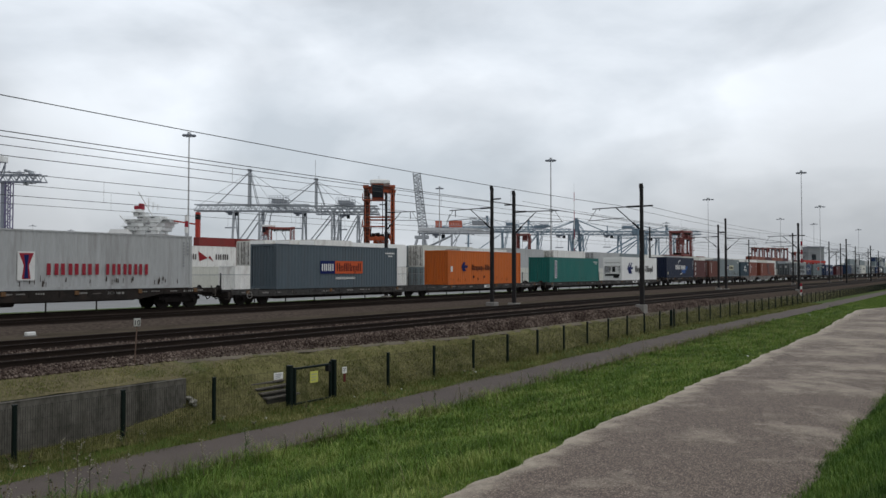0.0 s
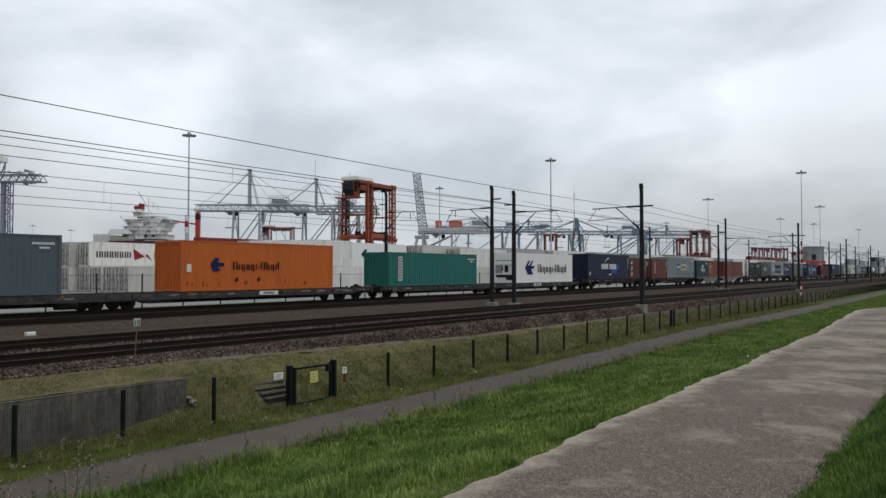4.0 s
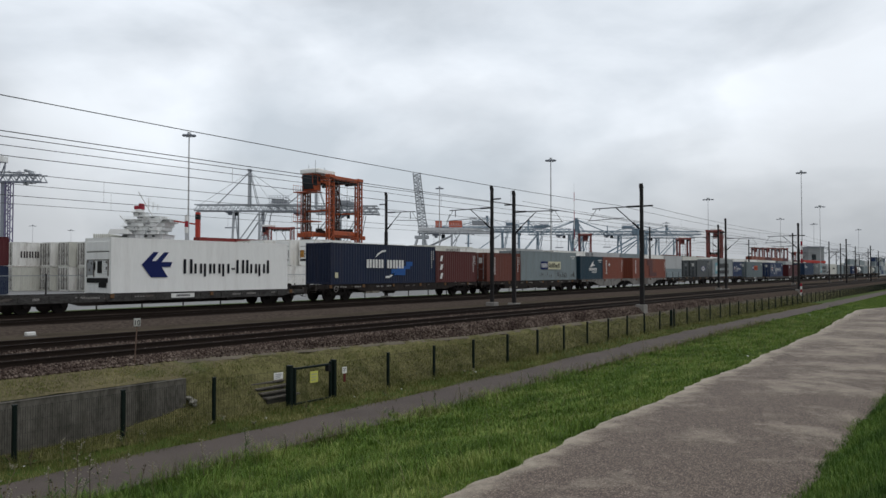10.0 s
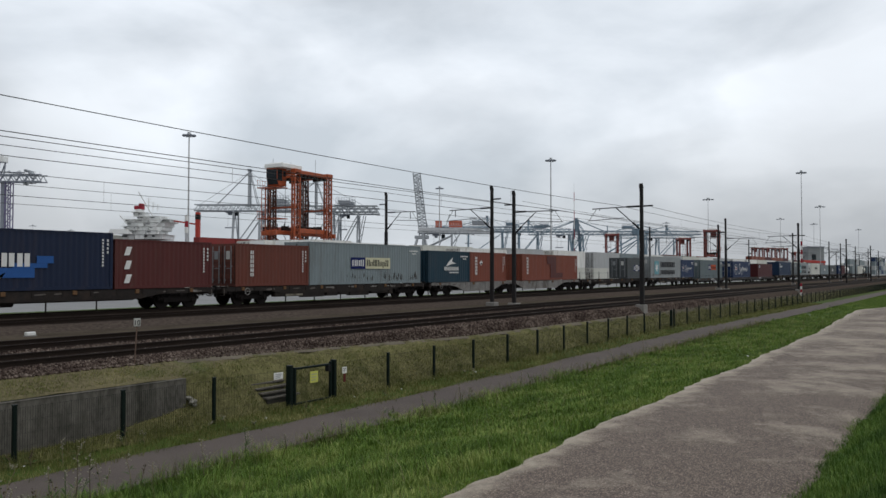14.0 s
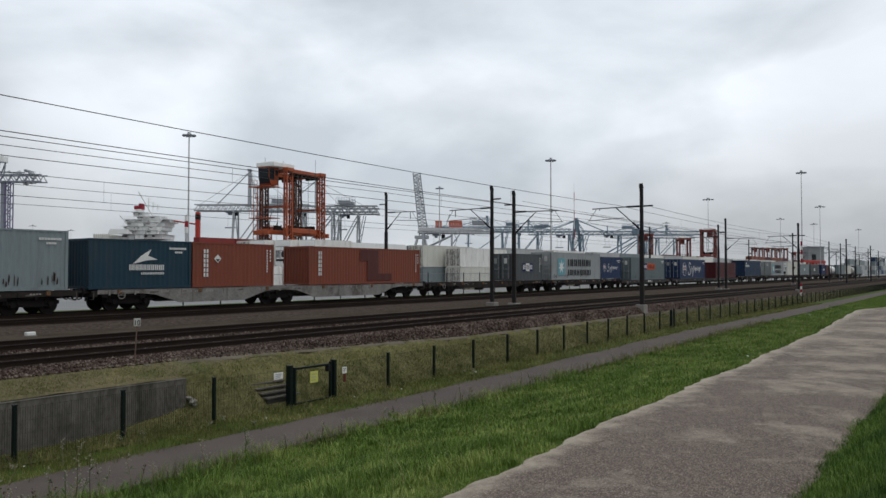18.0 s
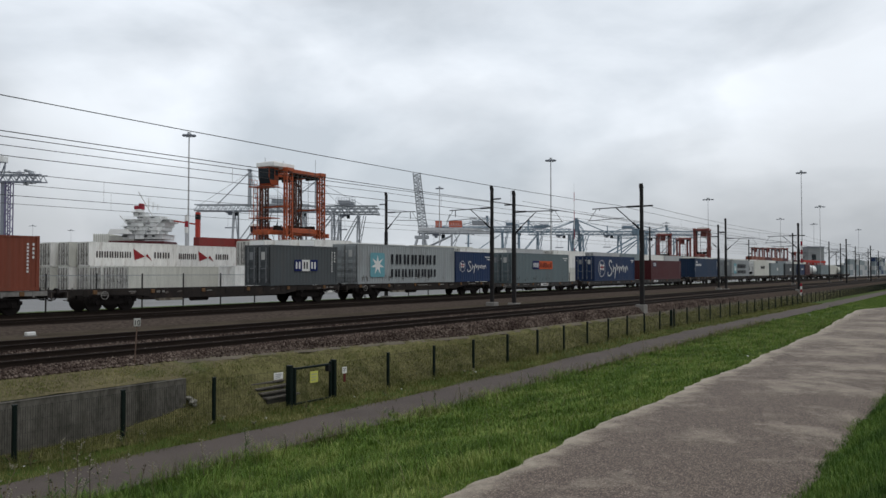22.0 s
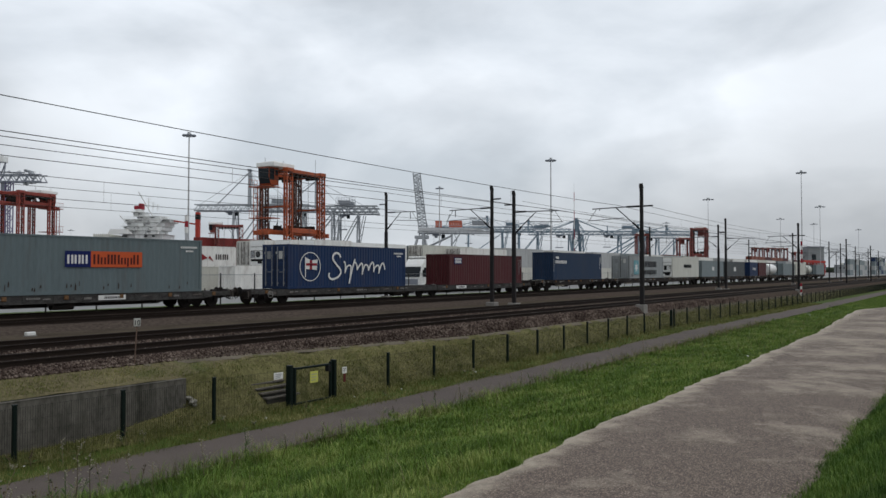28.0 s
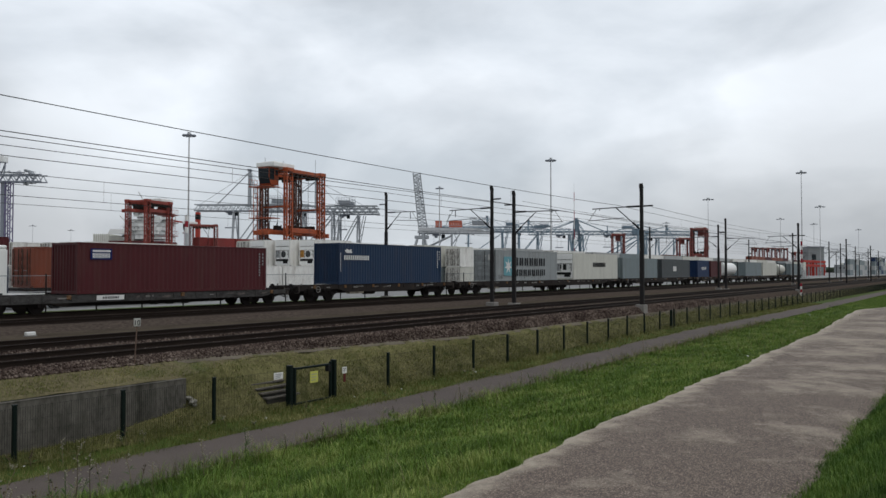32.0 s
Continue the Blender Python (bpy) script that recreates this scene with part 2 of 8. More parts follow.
def profile(y, x=30.0):
    """The height of the land across the tracks, on the camera's side and up to the yard."""
    pts = [(-200, 1.2), (-8, 0.9), (-2, 0.50), (0.2, 0.38), (1.9, -0.70), (5.6, -0.74), (7.2, -0.92), (9.5, -1.45), (12.2, -1.74), (14.8, -1.74), (15.5, -1.72), (15.8, -1.68), (17.75, -0.5), (19.8, -0.46),
           (26.0, -0.42), (27.4, -0.40), (31.0, -0.45), (40.5, -0.40), (43.0, -0.32), (46.0, -0.30), (3000, -0.30)]
    if 15.75 < y <= 17.75:
        c = crest(x)
        top = foot(x) - 0.30 * (17.5 - c)
        if y >= c:
            return top + (foot(x) - top) * min(1.0, (y - c) / (17.5 - c))
        if x < 12.08 and y > 16.38:
            return top
        if x < 12.08:
            return -1.68 + mound(x) * min(1.0, (y - 15.75) / 0.5)
        toe = 16.33 - 0.58 * min(1.0, max(0.0, (x - 12.1) / 1.3)) ** 0.7
        k = max(0.0, (y - toe) / (c - toe))
        low = -1.68 + lift(x) + 0.35 * max(0.0, 1 - abs(x - 12.1) / 0.8) * min(1.0, max(0.0, (y - 15.75) / 0.5))
        return low + (max(top, low) - low) * (0.75 * k + 0.25 * k * k * (3 - 2 * k))
    for (a, za), (b, zb) in zip(pts, pts[1:]):
        if a <= y <= b:
            up = lift(x) * min(1.0, max(0.0, (y - 7.2) / 4.8)) if y < 15.8 else 0.0
            return za + (zb - za) * (y - a) / (b - a) + up
    return 0.0


def spread(a, b, n):
    return [a + (b - a) * i / n for i in range(n + 1)]


def make_ground():
    xs = [-3000, -600, -150] + spread(-60, 10, 14) + spread(15, 120, 40) + [150, 200, 300, 500, 900, 3500]
    ys = [-3000, -200, -60, -20, -8, -4, -2, -1, 0.2, 0.6, 1.2, 1.9, 3, 4.3, 5.6, 6.4, 7.2, 8, 8.8, 9.5, 10.4, 11.3, 12.2, 13.5, 14.8, 15.3, 15.8, 15.95, 16.34, 17.1, 17.8, 18.6, 19.8, 24, 27.4, 31, 36, 40.5, 43, 46]
    # under the bank's own turf the sheet lies deeper
    rows = [[(x, y, (1.2 if y < -200 else -1.80 if 15.9 < y < 17.0 else -0.85 if 17.0 < y < 17.9 else profile(y, x)) - 0.03) for x in xs] for y in ys]
    sheet("ground", rows, GRASS, "green grassy ground that slopes down from the road to the railway", "ground", uneven=0.0)
    # pale yard beyond the tracks, out to the horizon
    ys2 = [46, 60, 90, 140, 220, 400, 800, 1600, 4500]
    sheet("yard_pavement", [[(x, y, -0.32) for x in (-3500, -500, -100, 0, 60, 130, 250, 600, 4500)] for y in ys2], PAVE, "pale concrete pavement of the container yard", "pavement")
    # dry strip with mown grass between fence and ballast
    xs3 = spread(12.1, 60, 120) + spread(62, 160, 40) + [200, 300, 600]
    fr = [i / 14 for i in range(15)]
    sheet("mossy_bank", [[(x, 15.72 + (crest(x) - 15.6) * k, profile(15.72 + (crest(x) - 15.6) * k, x) + 0.012) for x in xs3] for k in fr], MOSS, "mossy olive-green bank between fence and ballast", "grass", uneven=0.03, seed=3)
    sheet("dry_bank", [[(x, crest(x) + 0.1 + (17.42 - crest(x)) * k, profile(crest(x) + 0.1 + (17.42 - crest(x)) * k, x) + 0.016) for x in xs3] for k in fr], DRY, "straw-coloured strip along the top of the bank", "grass", uneven=0.014, seed=7)
    sheet("dry_bank", [[(x, 16.40 + 1.2 * k, profile(16.40 + 1.2 * k, x) + 0.012) for x in spread(-20, 12.1, 60)] for k in fr], DRY, "yellowed short grass behind the concrete wall", "grass", uneven=0.012, seed=4)
    sheet("wall_foot", [[(x, 15.4 + 0.92 * k, profile(15.4 + 0.92 * k, x) + 0.01) for x in spread(-8, 12.09, 80)] for k in fr], MOSS, "mossy earth heaped against the foot of the wall", "grass", uneven=0.012, seed=5)
    sheet("grit_edge", [[(x, 17.24 - (1 - k) * min(0.35, max(0.0, (x - 18) * 0.010)) + 0.22 * k + (0.05 * math.sin(x * 1.7) + 0.04 * math.sin(x * 4.3) + 0.03 * math.sin(x * 9.1)) * (1 - k), profile(17.24 - (1 - k) * min(0.35, max(0.0, (x - 18) * 0.010)) + 0.22 * k, x) + (0.014 if k == 0 else 0.030)) for x in spread(11.6, 160, 700) + [300, 700]] for k in (0, 0.5, 1)], GRIT_PALE, "narrow strip of pale grit at the foot of the ballast", "gravel", uneven=0.010, seed=6)
    sheet("cycle_path", [[(x, y + (0.07 * math.sin(x * 0.9) + 0.05 * math.sin(x * 2.7) if y > 14 else 0), -1.705 + lift(x) + 0.01 * math.sin(x * 0.7)) for x in spread(-10, 120, 160) + [200, 400, 700]] for y in (12.3, 13.1, 13.7, 14.30)], PATH, "narrow grey asphalt cycle path beside the fence", "path")
    sheet("grit_strip", [[(x, y, -0.375) for x in spread(-10, 130, 30) + [250, 700]] for y in (25.2, 27.2, 30.2)], GRIT, "brown grit strip between the two pairs of tracks", "gravel")


def road_edges(x):
    """The left and right edge of the road near the camera."""
    left = float(np.interp(x, [-12, 7.7, 9.0, 11.4, 12.9, 16.7, 19.7, 24.0, 29.4, 39.7, 45.6, 61.9, 66.8, 78], [5.0, 5.35, 5.42, 5.52, 5.58, 5.70, 5.77, 5.78, 5.98, 6.15, 6.55, 7.35, 6.35, 3.9]))
    left += 0.05 * math.sin(x * 0.9 + 2) + 0.03 * math.sin(x * 3.7 + 1) + 0.025 * math.sin(x * 8.1)
    right = 2.08 - 0.05 * math.sin(x * 0.35) + 0.05 * math.sin(x * 2.1)
    return left, right


def road_material():
    """Coarse old asphalt: pale and dark grains, sandy washed edges and bleached patches."""
    m = bpy.data.materials.new("coarse_asphalt")
    m.use_nodes = True
    nt = m.node_tree
    N, L = nt.nodes.new, nt.links.new
    b = nt.nodes["Principled BSDF"]
    b.inputs["Roughness"].default_value, b.inputs["Specular IOR Level"].default_value = 0.8, 0.35
    tc, uv = N("ShaderNodeTexCoord"), N("ShaderNodeUVMap")
    grain, big, mid = N("ShaderNodeTexNoise"), N("ShaderNodeTexNoise"), N("ShaderNodeTexNoise")
    grain.inputs["Scale"].default_value, grain.inputs["Detail"].default_value = 75.0, 3.0
    big.inputs["Scale"].default_value, big.inputs["Detail"].default_value, big.inputs["Roughness"].default_value = 0.42, 10.0, 0.74
    mid.inputs["Scale"].default_value, mid.inputs["Detail"].default_value, mid.inputs["Roughness"].default_value = 1.5, 8.0, 0.72
    for n in (grain, big, mid):
        L(tc.outputs["Object"], n.inputs["Vector"])
    # single grains of aggregate, a few of them pale
    cell, sc = N("ShaderNodeTexVoronoi"), N("ShaderNodeSeparateColor")
    cell.inputs["Scale"].default_value = 62.0
    L(tc.outputs["Object"], cell.inputs["Vector"])
    L(cell.outputs["Color"], sc.inputs["Color"])
    gm = N("ShaderNodeMath")
    gm.operation = "MULTIPLY_ADD"
    gm.inputs[1].default_value = 0.55
    L(grain.outputs["Fac"], gm.inputs[0])
    hm = N("ShaderNodeMath")
    hm.operation = "MULTIPLY"
    hm.inputs[1].default_value = 0.48
    L(sc.outputs[0], hm.inputs[0])
    L(hm.outputs[0], gm.inputs[2])
    ramp = N("ShaderNodeValToRGB")
    ramp.color_ramp.elements[0].position, ramp.color_ramp.elements[1].position = 0.16, 0.86
    ramp.color_ramp.elements[0].color, ramp.color_ramp.elements[1].color = (0.034, 0.026, 0.021, 1), (0.46, 0.37, 0.29, 1)
    me_ = ramp.color_ramp.elements.new(0.62)
    me_.color = (0.128, 0.093, 0.072, 1)
    L(gm.outputs[0], ramp.inputs["Fac"])
    # distance from the crown of the road, roughened, turns into sand at the edges
    sx = N("ShaderNodeSeparateXYZ")
    L(uv.outputs["UV"], sx.inputs["Vector"])
    a = N("ShaderNodeMath")
    a.operation = "MULTIPLY_ADD"
    a.inputs[1].default_value = 0.5
    L(mid.outputs["Fac"], a.inputs[0])
    L(sx.outputs["X"], a.inputs[2])
    e = N("ShaderNodeMapRange")
    e.inputs["From Min"].default_value, e.inputs["From Max"].default_value = 1.13, 1.30
    e.inputs["To Max"].default_value = 0.9
    L(a.outputs[0], e.inputs["Value"])
    # bleached patches, commoner where the road begins to bend
    sv = N("ShaderNodeSeparateXYZ")
    L(tc.outputs["Object"], sv.inputs["Vector"])
    far = N("ShaderNodeMapRange")
    far.inputs["From Min"].default_value, far.inputs["From Max"].default_value = 9.0, 26.0
    far.inputs["To Min"].default_value, far.inputs["To Max"].default_value = -0.05, 0.045
    L(sv.outputs["X"], far.inputs["Value"])
    sm = N("ShaderNodeMath")
    sm.operation = "ADD"
    L(big.outputs["Fac"], sm.inputs[0])
    L(far.outputs["Result"], sm.inputs[1])
    p = N("ShaderNodeMapRange")
    p.inputs["From Min"].default_value, p.inputs["From Max"].default_value = 0.50, 0.63
    p.inputs["To Max"].default_value = 0.5
    L(sm.outputs[0], p.inputs["Value"])
    mx = N("ShaderNodeMath")
    mx.operation = "MAXIMUM"
    L(e.outputs["Result"], mx.inputs[0])
    L(p.outputs["Result"], mx.inputs[1])
    sand = N("ShaderNodeMixRGB")
    sand.inputs["Color2"].default_value = (0.42, 0.36, 0.28, 1)
    L(mx.outputs[0], sand.inputs["Fac"])
    L(ramp.outputs["Color"], sand.inputs["Color1"])
    L(sand.outputs["Color"], b.inputs["Base Color"])
    bp = N("ShaderNodeBump")
    bp.inputs["Strength"].default_value, bp.inputs["Distance"].default_value = 0.7, 0.012
    L(grain.outputs["Fac"], bp.inputs["Height"])
    L(bp.outputs["Normal"], b.inputs["Normal"])
    return m


def make_road():
    bm = B()
    uvl = bm.loops.layers.uv.new("UVMap")
    rows = []
    steps = [-0.08, 0.0, 0.06, 0.15, 0.3, 0.5, 0.7, 0.85, 0.94, 1.0, 1.07]
    for x in spread(-12, 40, 260) + spread(40.5, 78, 60):
        l, r = road_edges(x)
        row = []
        for k in steps:
            z = -0.665 + 0.03 * math.sin(min(1, max(0, k)) * math.pi) if 0 <= k <= 1 else -0.76
            row.append((bm.verts.new((x, r + (l - r) * k, z)), k))
        rows.append(row)
    for a, b in zip(rows, rows[1:]):
        for i in range(len(steps) - 1):
            f = bm.faces.new((a[i][0], a[i + 1][0], b[i + 1][0], b[i][0]))
            for lp, k in zip(f.loops, (a[i][1], a[i + 1][1], b[i + 1][1], b[i][1])):
                lp[uvl].uv = (k if k > 0.5 else 0.35 + 0.3 * (0.5 - k), lp.vert.co.x)
    tagged(part("road", bm, road_material(), smooth=True), "worn grey asphalt service road with sandy edges", "road", kind="structure")


TRACKS = {"A": 19.1, "B": 23.0, "C": 33.0, "D": 37.82}


def make_tracks():
    def rail_mesh(x0, x1):
        bm = B()
        prof = [(-0.075, -0.17), (0.075, -0.17), (0.075, -0.155), (0.012, -0.13), (0.012, -0.045), (0.036, -0.03), (0.036, 0), (-0.036, 0), (-0.036, -0.03), (-0.012, -0.045), (-0.012, -0.13), (-0.075, -0.155)]
        a = [bm.verts.new((x0, y, z)) for y, z in prof]
        b = [bm.verts.new((x1, y, z)) for y, z in prof]
        for i in range(len(prof)):
            j = (i + 1) % len(prof)
            bm.faces.new((a[i], b[i], b[j], a[j]))
        bm.faces.new(a[::-1])
        bm.faces.new(b)
        return bm
    sl = B()
    box(sl, -0.13, 0.13, -1.22, 1.22, -0.36, -0.185, 0.02)
    me = bpy.data.meshes.new("sleeper")
    sl.to_mesh(me)
    sl.free()
    me.materials.append(SLEEPER)
    for key, y in TRACKS.items():
        tr = empty("railway_track", pose(0, y, 0), "rusty steel rails on concrete sleepers in dark ballast", "railway track", "railway tracks", "structure")
        for off in (-0.75, 0.75):
            r = part("rail", rail_mesh(-40, 700), RAILTOP, tr)
            r.matrix_basis = pose(0, off, 0)
        n = 110 if key in "AB" else 60
        for i in range(n):
            share("sleeper", me, tr, pose(2 + i * 0.62, 0, 0))
    # ballast beds
    xs = spread(-20, 120, 200) + [200, 400, 700]
    for name, ys in (("ballast_bed", [(17.38, -0.60), (17.5, -0.42), (17.66, -0.22), (18.0, -0.17), (18.9, -0.17), (19.8, -0.17), (20.5, -0.175), (21.05, -0.22), (21.5, -0.175), (22.2, -0.17), (23.6, -0.17), (24.4, -0.18), (24.8, -0.24), (25.5, -0.42)]),
                     ("ballast_bed", [(30.0, -0.44), (31.3, -0.175), (33, -0.17), (34.6, -0.175), (35.4, -0.25), (36, -0.175), (38, -0.17), (39.6, -0.18), (40.6, -0.42)])):
        rows = [[(x, y, max(z, foot(x) - 0.02) if y < 17.7 else z) for x in xs] for y, z in ys]
        sheet(name, rows, BALLAST, "bed of dark brown crushed ballast stone", "ballast", kind="structure", uneven=0.014, seed=8)


make_ground()
make_road()
make_tracks()


# ---- containers ----
CAST = mat("casting_steel", (0.06, 0.06, 0.06), 0.7, 0.3, 0.2, 8, 30)
WHITE = mat("paint_white", (0.84, 0.845, 0.825), 0.5, 0.0, 0.05, 1.3, 9.0, 0.0, (0.32, 0.28, 0.24), 0.14, stretch=(2.2, 2.2, 0.28), gloss=0.25)
BLACK = mat("black_rubber", (0.02, 0.02, 0.02), 0.8)
ROD = mat("galvanised_rod", (0.26, 0.27, 0.28), 0.5, 0.3, 0.15, 4, 20)
LABEL = mat("door_label", (0.55, 0.55, 0.53), 0.6, 0, 0.15, 6, 30)
RUSTROD = mat("rusty_rod", (0.075, 0.06, 0.05), 0.8, 0.1, 0.5, 4, 20)
PEEL = mat("peeling_white", (0.60, 0.59, 0.55), 0.7, 0.0, 0.25, 2.2, 12.0, 0, (0.055, 0.042, 0.035), 0.95, stretch=(1.5, 3.2, 0.9))
HC, STD, L40, L20, CW = 2.896, 2.591, 12.192, 6.058, 2.438


def wave(length, z0, z1, depth=0.020, pitch=0.278, y=0.0, side=-1):
    """A corrugated steel sheet in the x, z plane; the ribs stand out by depth."""
    bm = B()
    n = max(2, int(length / pitch))
    p = length / n
    pts = [(0, 0)]
    for i in range(n):
        x = i * p
        pts += [(x + 0.13 * p, 0), (x + 0.38 * p, 1), (x + 0.63 * p, 1), (x + 0.88 * p, 0)]
    pts.append((length, 0))
    a = [bm.verts.new((x, y - side * depth * (1 - d), z0)) for x, d in pts]
    b = [bm.verts.new((x, y - side * depth * (1 - d), z1)) for x, d in pts]
    for i in range(len(pts) - 1):
        bm.faces.new((a[i], a[i + 1], b[i + 1], b[i]))
    return bm


def flat_end(bm, w, z0, z1, x):
    box(bm, x, x + 0.04, 0.1, w - 0.1, z0, z1)
    return bm


def container(name, m, length, height, paint_mat, label, left="end", right="end", smooth_side=False, group="containers on the train", castings=True):
    """A freight container with its near lower left corner at the origin. left, right: end, door or reefer."""
    c = empty(name, m, label, "container", group)
    fr = B()
    for x in (0.0, length - 0.16):
        for y in (0.0, CW - 0.12):
            box(fr, x, x + 0.16, y, y + 0.12, 0.12, height - 0.12, 0.012)
    for y in (0.005, CW - 0.085):
        box(fr, 0.16, length - 0.16, y, y + 0.08, 0.02, 0.17)
        box(fr, 0.16, length - 0.16, y, y + 0.08, height - 0.09, height - 0.01)
    for x in (0.02, length - 0.10):
        box(fr, x, x + 0.08, 0.12, CW - 0.12, 0.02, 0.17)
        box(fr, x, x + 0.08, 0.12, CW - 0.12, height - 0.13, height - 0.01)
    part("frame", fr, paint_mat, c)
    cs = None
    for x in (0, length - 0.178) if castings else ():
        for y in (-0.004, CW - 0.158):
            for z in (0, height - 0.118):
                if cs is None:
                    bm = B()
                    box(bm, 0, 0.178, 0, 0.162, 0, 0.118, 0.015)
                    cs = part("corner_casting", bm, paint_mat, c)
                    cs.matrix_basis = pose(x, y, z)
                else:
                    share("corner_casting", cs.data, c, pose(x, y, z))
    if smooth_side:
        for y in (0.012, CW - 0.052):
            bm = B()
            box(bm, 0.16, length - 0.16, y, y + 0.04, 0.17, height - 0.09)
            part("side_panel", bm, paint_mat, c)
    else:
        o = part("side_panel", wave(length - 0.32, 0.17, height - 0.09, y=0.022, side=-1), paint_mat, c)
        o.matrix_basis = pose(0.16, 0, 0)
        o = part("side_panel", wave(length - 0.32, 0.17, height - 0.09, y=CW - 0.022, side=1), paint_mat, c)
        o.matrix_basis = pose(0.16, 0, 0)
    ro = B()
    box(ro, 0.08, length - 0.08, 0.06, CW - 0.06, height - 0.06, height - 0.025)
    n = int(length / 0.42)
    for i in range(n):
        x = 0.3 + (length - 0.6) * i / n
        box(ro, x, x + 0.16, 0.1, CW - 0.1, height - 0.026, height - 0.006)
    part("roof", ro, paint_mat, c)
    fl = B()
    box(fl, 0.1, length - 0.1, 0.09, CW - 0.09, 0.06, 0.14)
    part("floor", fl, STEEL_DARK, c)
    for which, style in ((0, left), (1, right)):
        if style == "end":
            bm = wave(CW - 0.24, 0.17, height - 0.13, y=0, side=-1, pitch=0.25, depth=0.085)
            o = part("end_panel", bm, paint_mat, c)
            o.matrix_basis = pose(0.03, CW - 0.12, 0, 0, 0, -90) if which == 0 else pose(length - 0.03, 0.12, 0, 0, 0, 90)
        elif style == "door":
            for leaf in (0, 1):
                bm = B()
                y0 = 0.13 + leaf * 1.095
                box(bm, 0, 0.05, y0, y0 + 1.08, 0.18, height - 0.14, 0.01)
                for z in (0.45, 0.95, 1.45, 1.95):
                    box(bm, -0.045, 0.0, y0 + 0.05, y0 + 1.03, z, z + 0.26, 0.014)
                for k in (0.30, 0.86):
                    box(bm, -0.010, 0.0, y0 + k - 0.03, y0 + k + 0.03, 0.2, height - 0.16)
                d = part("door", bm, PEEL if paint_mat in (WHITE, PAINTS["cream"], PAINTS.get("yard_white")) else paint_mat, c)
                gk = B()
                for yy in (y0 - 0.012, y0 + 1.055):
                    box(gk, -0.006, 0.03, yy, yy + 0.04, 0.16, height - 0.12)
                part("seal", gk, STEEL_DARK, d)
                if castings:
                    lb = B()
                    box(lb, -0.052, -0.0455, y0 + 0.36, y0 + 0.70, height - 0.95, height - 0.45)
                    box(lb, -0.020, -0.0005, y0 + 0.92, y0 + 1.02, height - 0.62, height - 0.48)
                    part("data_plate", lb, ROD if leaf else LABEL, d)
                for k in (0.22, 0.80):
                    rb = B()
                    rod(rb, (-0.075, y0 + k, 0.2), (-0.075, y0 + k, height - 0.16), 0.028)
                    for z in (0.35, 1.2, 2.1):
                        box(rb, -0.085, 0.0, y0 + k - 0.05, y0 + k + 0.05, z, z + 0.06)
                    part("lock_rod", rb, ROD if castings else RUSTROD, d)
                hb = B()
                box(hb, -0.11, -0.08, y0 + 0.22, y0 + 0.62, 1.08, 1.12)
                part("handle", hb, ROD, d)
                if which == 1:
                    d.matrix_basis = pose(length, CW, 0, 0, 0, 180)
        else:
            bm = B()
            box(bm, 0.02, 0.08, 0.12, CW - 0.12, 0.17, height - 0.13)
            g = part("machinery_bay", bm, WHITE, c)
            for z, h in ((2.2, 0.5), (1.75, 0.38)):
                pb = B()
                box(pb, -0.01, 0.02, 0.2, CW - 0.2, z, z + h, 0.01)
                part("cover", pb, WHITE, g)
            pb = B()
            if castings:
                box(pb, -0.012, 0.02, 0.85, 1.25, 1.05, 1.68, 0.01)
                box(pb, -0.012, 0.02, 1.45, 1.62, 1.20, 1.62, 0.01)
            else:
                cyl(pb, (0.01, 1.05, 1.32), (1, 0, 0), 0.36, 0.06, 20)
            part("condenser_fan", pb, BLACK, g)
            pb = B()
            for k in range(6):
                if not castings:
                    box(pb, -0.028, -0.021, 0.7, 1.4, 1.0 + k * 0.12, 1.02 + k * 0.12)
                else:
                    box(pb, -0.020, -0.014, 0.3, 0.7, 1.0 + k * 0.12, 1.012 + k * 0.12)
            part("fan_grille", pb, mat("reefer_grey", (0.3, 0.31, 0.32), 0.6), g)
            pb = B()
            for yy, z0, z1 in ((0.24, 0.9, 1.7), (1.55, 0.85, 1.7), (2.2, 0.85, 1.7)):
                box(pb, -0.012, 0.02, yy, yy + 0.05, z0, z1)
            for yy, z in ((0.34, 1.55), (0.34, 1.25), (1.72, 1.5), (1.9, 1.15), (2.05, 1.6)):
                box(pb, -0.03, -0.021, yy, yy + 0.09, z, z + 0.12)
            for z in (2.14, 1.72):
                box(pb, -0.013, 0.02, 0.2, CW - 0.2, z, z + 0.035)
            part("grimy_fitting", pb, RUSTROD, g)
            pb = B()
            box(pb, -0.02, 0.02, 1.65, 2.2, 0.95, 1.75, 0.02)
            part("control_box", pb, mat("amber_cover", (0.42, 0.20, 0.04), 0.6, 0, 0.3, 5, 20, 0, (0.06, 0.04, 0.03), 0.7) if left == "reefer_amber" else mat("reefer_grey", (0.3, 0.31, 0.32), 0.6), g)
            pb = B()
            box(pb, -0.02, 0.02, 0.3, 2.2, 0.55, 0.8)
            box(pb, -0.03, 0.02, 0.4, 1.1, 0.3, 0.55, 0.03)
            part("compressor", pb, BLACK, g)
            if which == 1:
                g.matrix_basis = pose(length, CW, 0, 0, 0, 180)
    return c


def sign(c, name, outlines, material, label, y=-0.016):
    """Flat painted shapes on the near side of a container."""
    for o in outlines:
        last = part(name, prism(B(), o, y - 0.006, y), material, c, label)
    return last


def rect(x0, x1, z0, z1):
    return [(x0, z0), (x1, z0), (x1, z1), (x0, z1)]


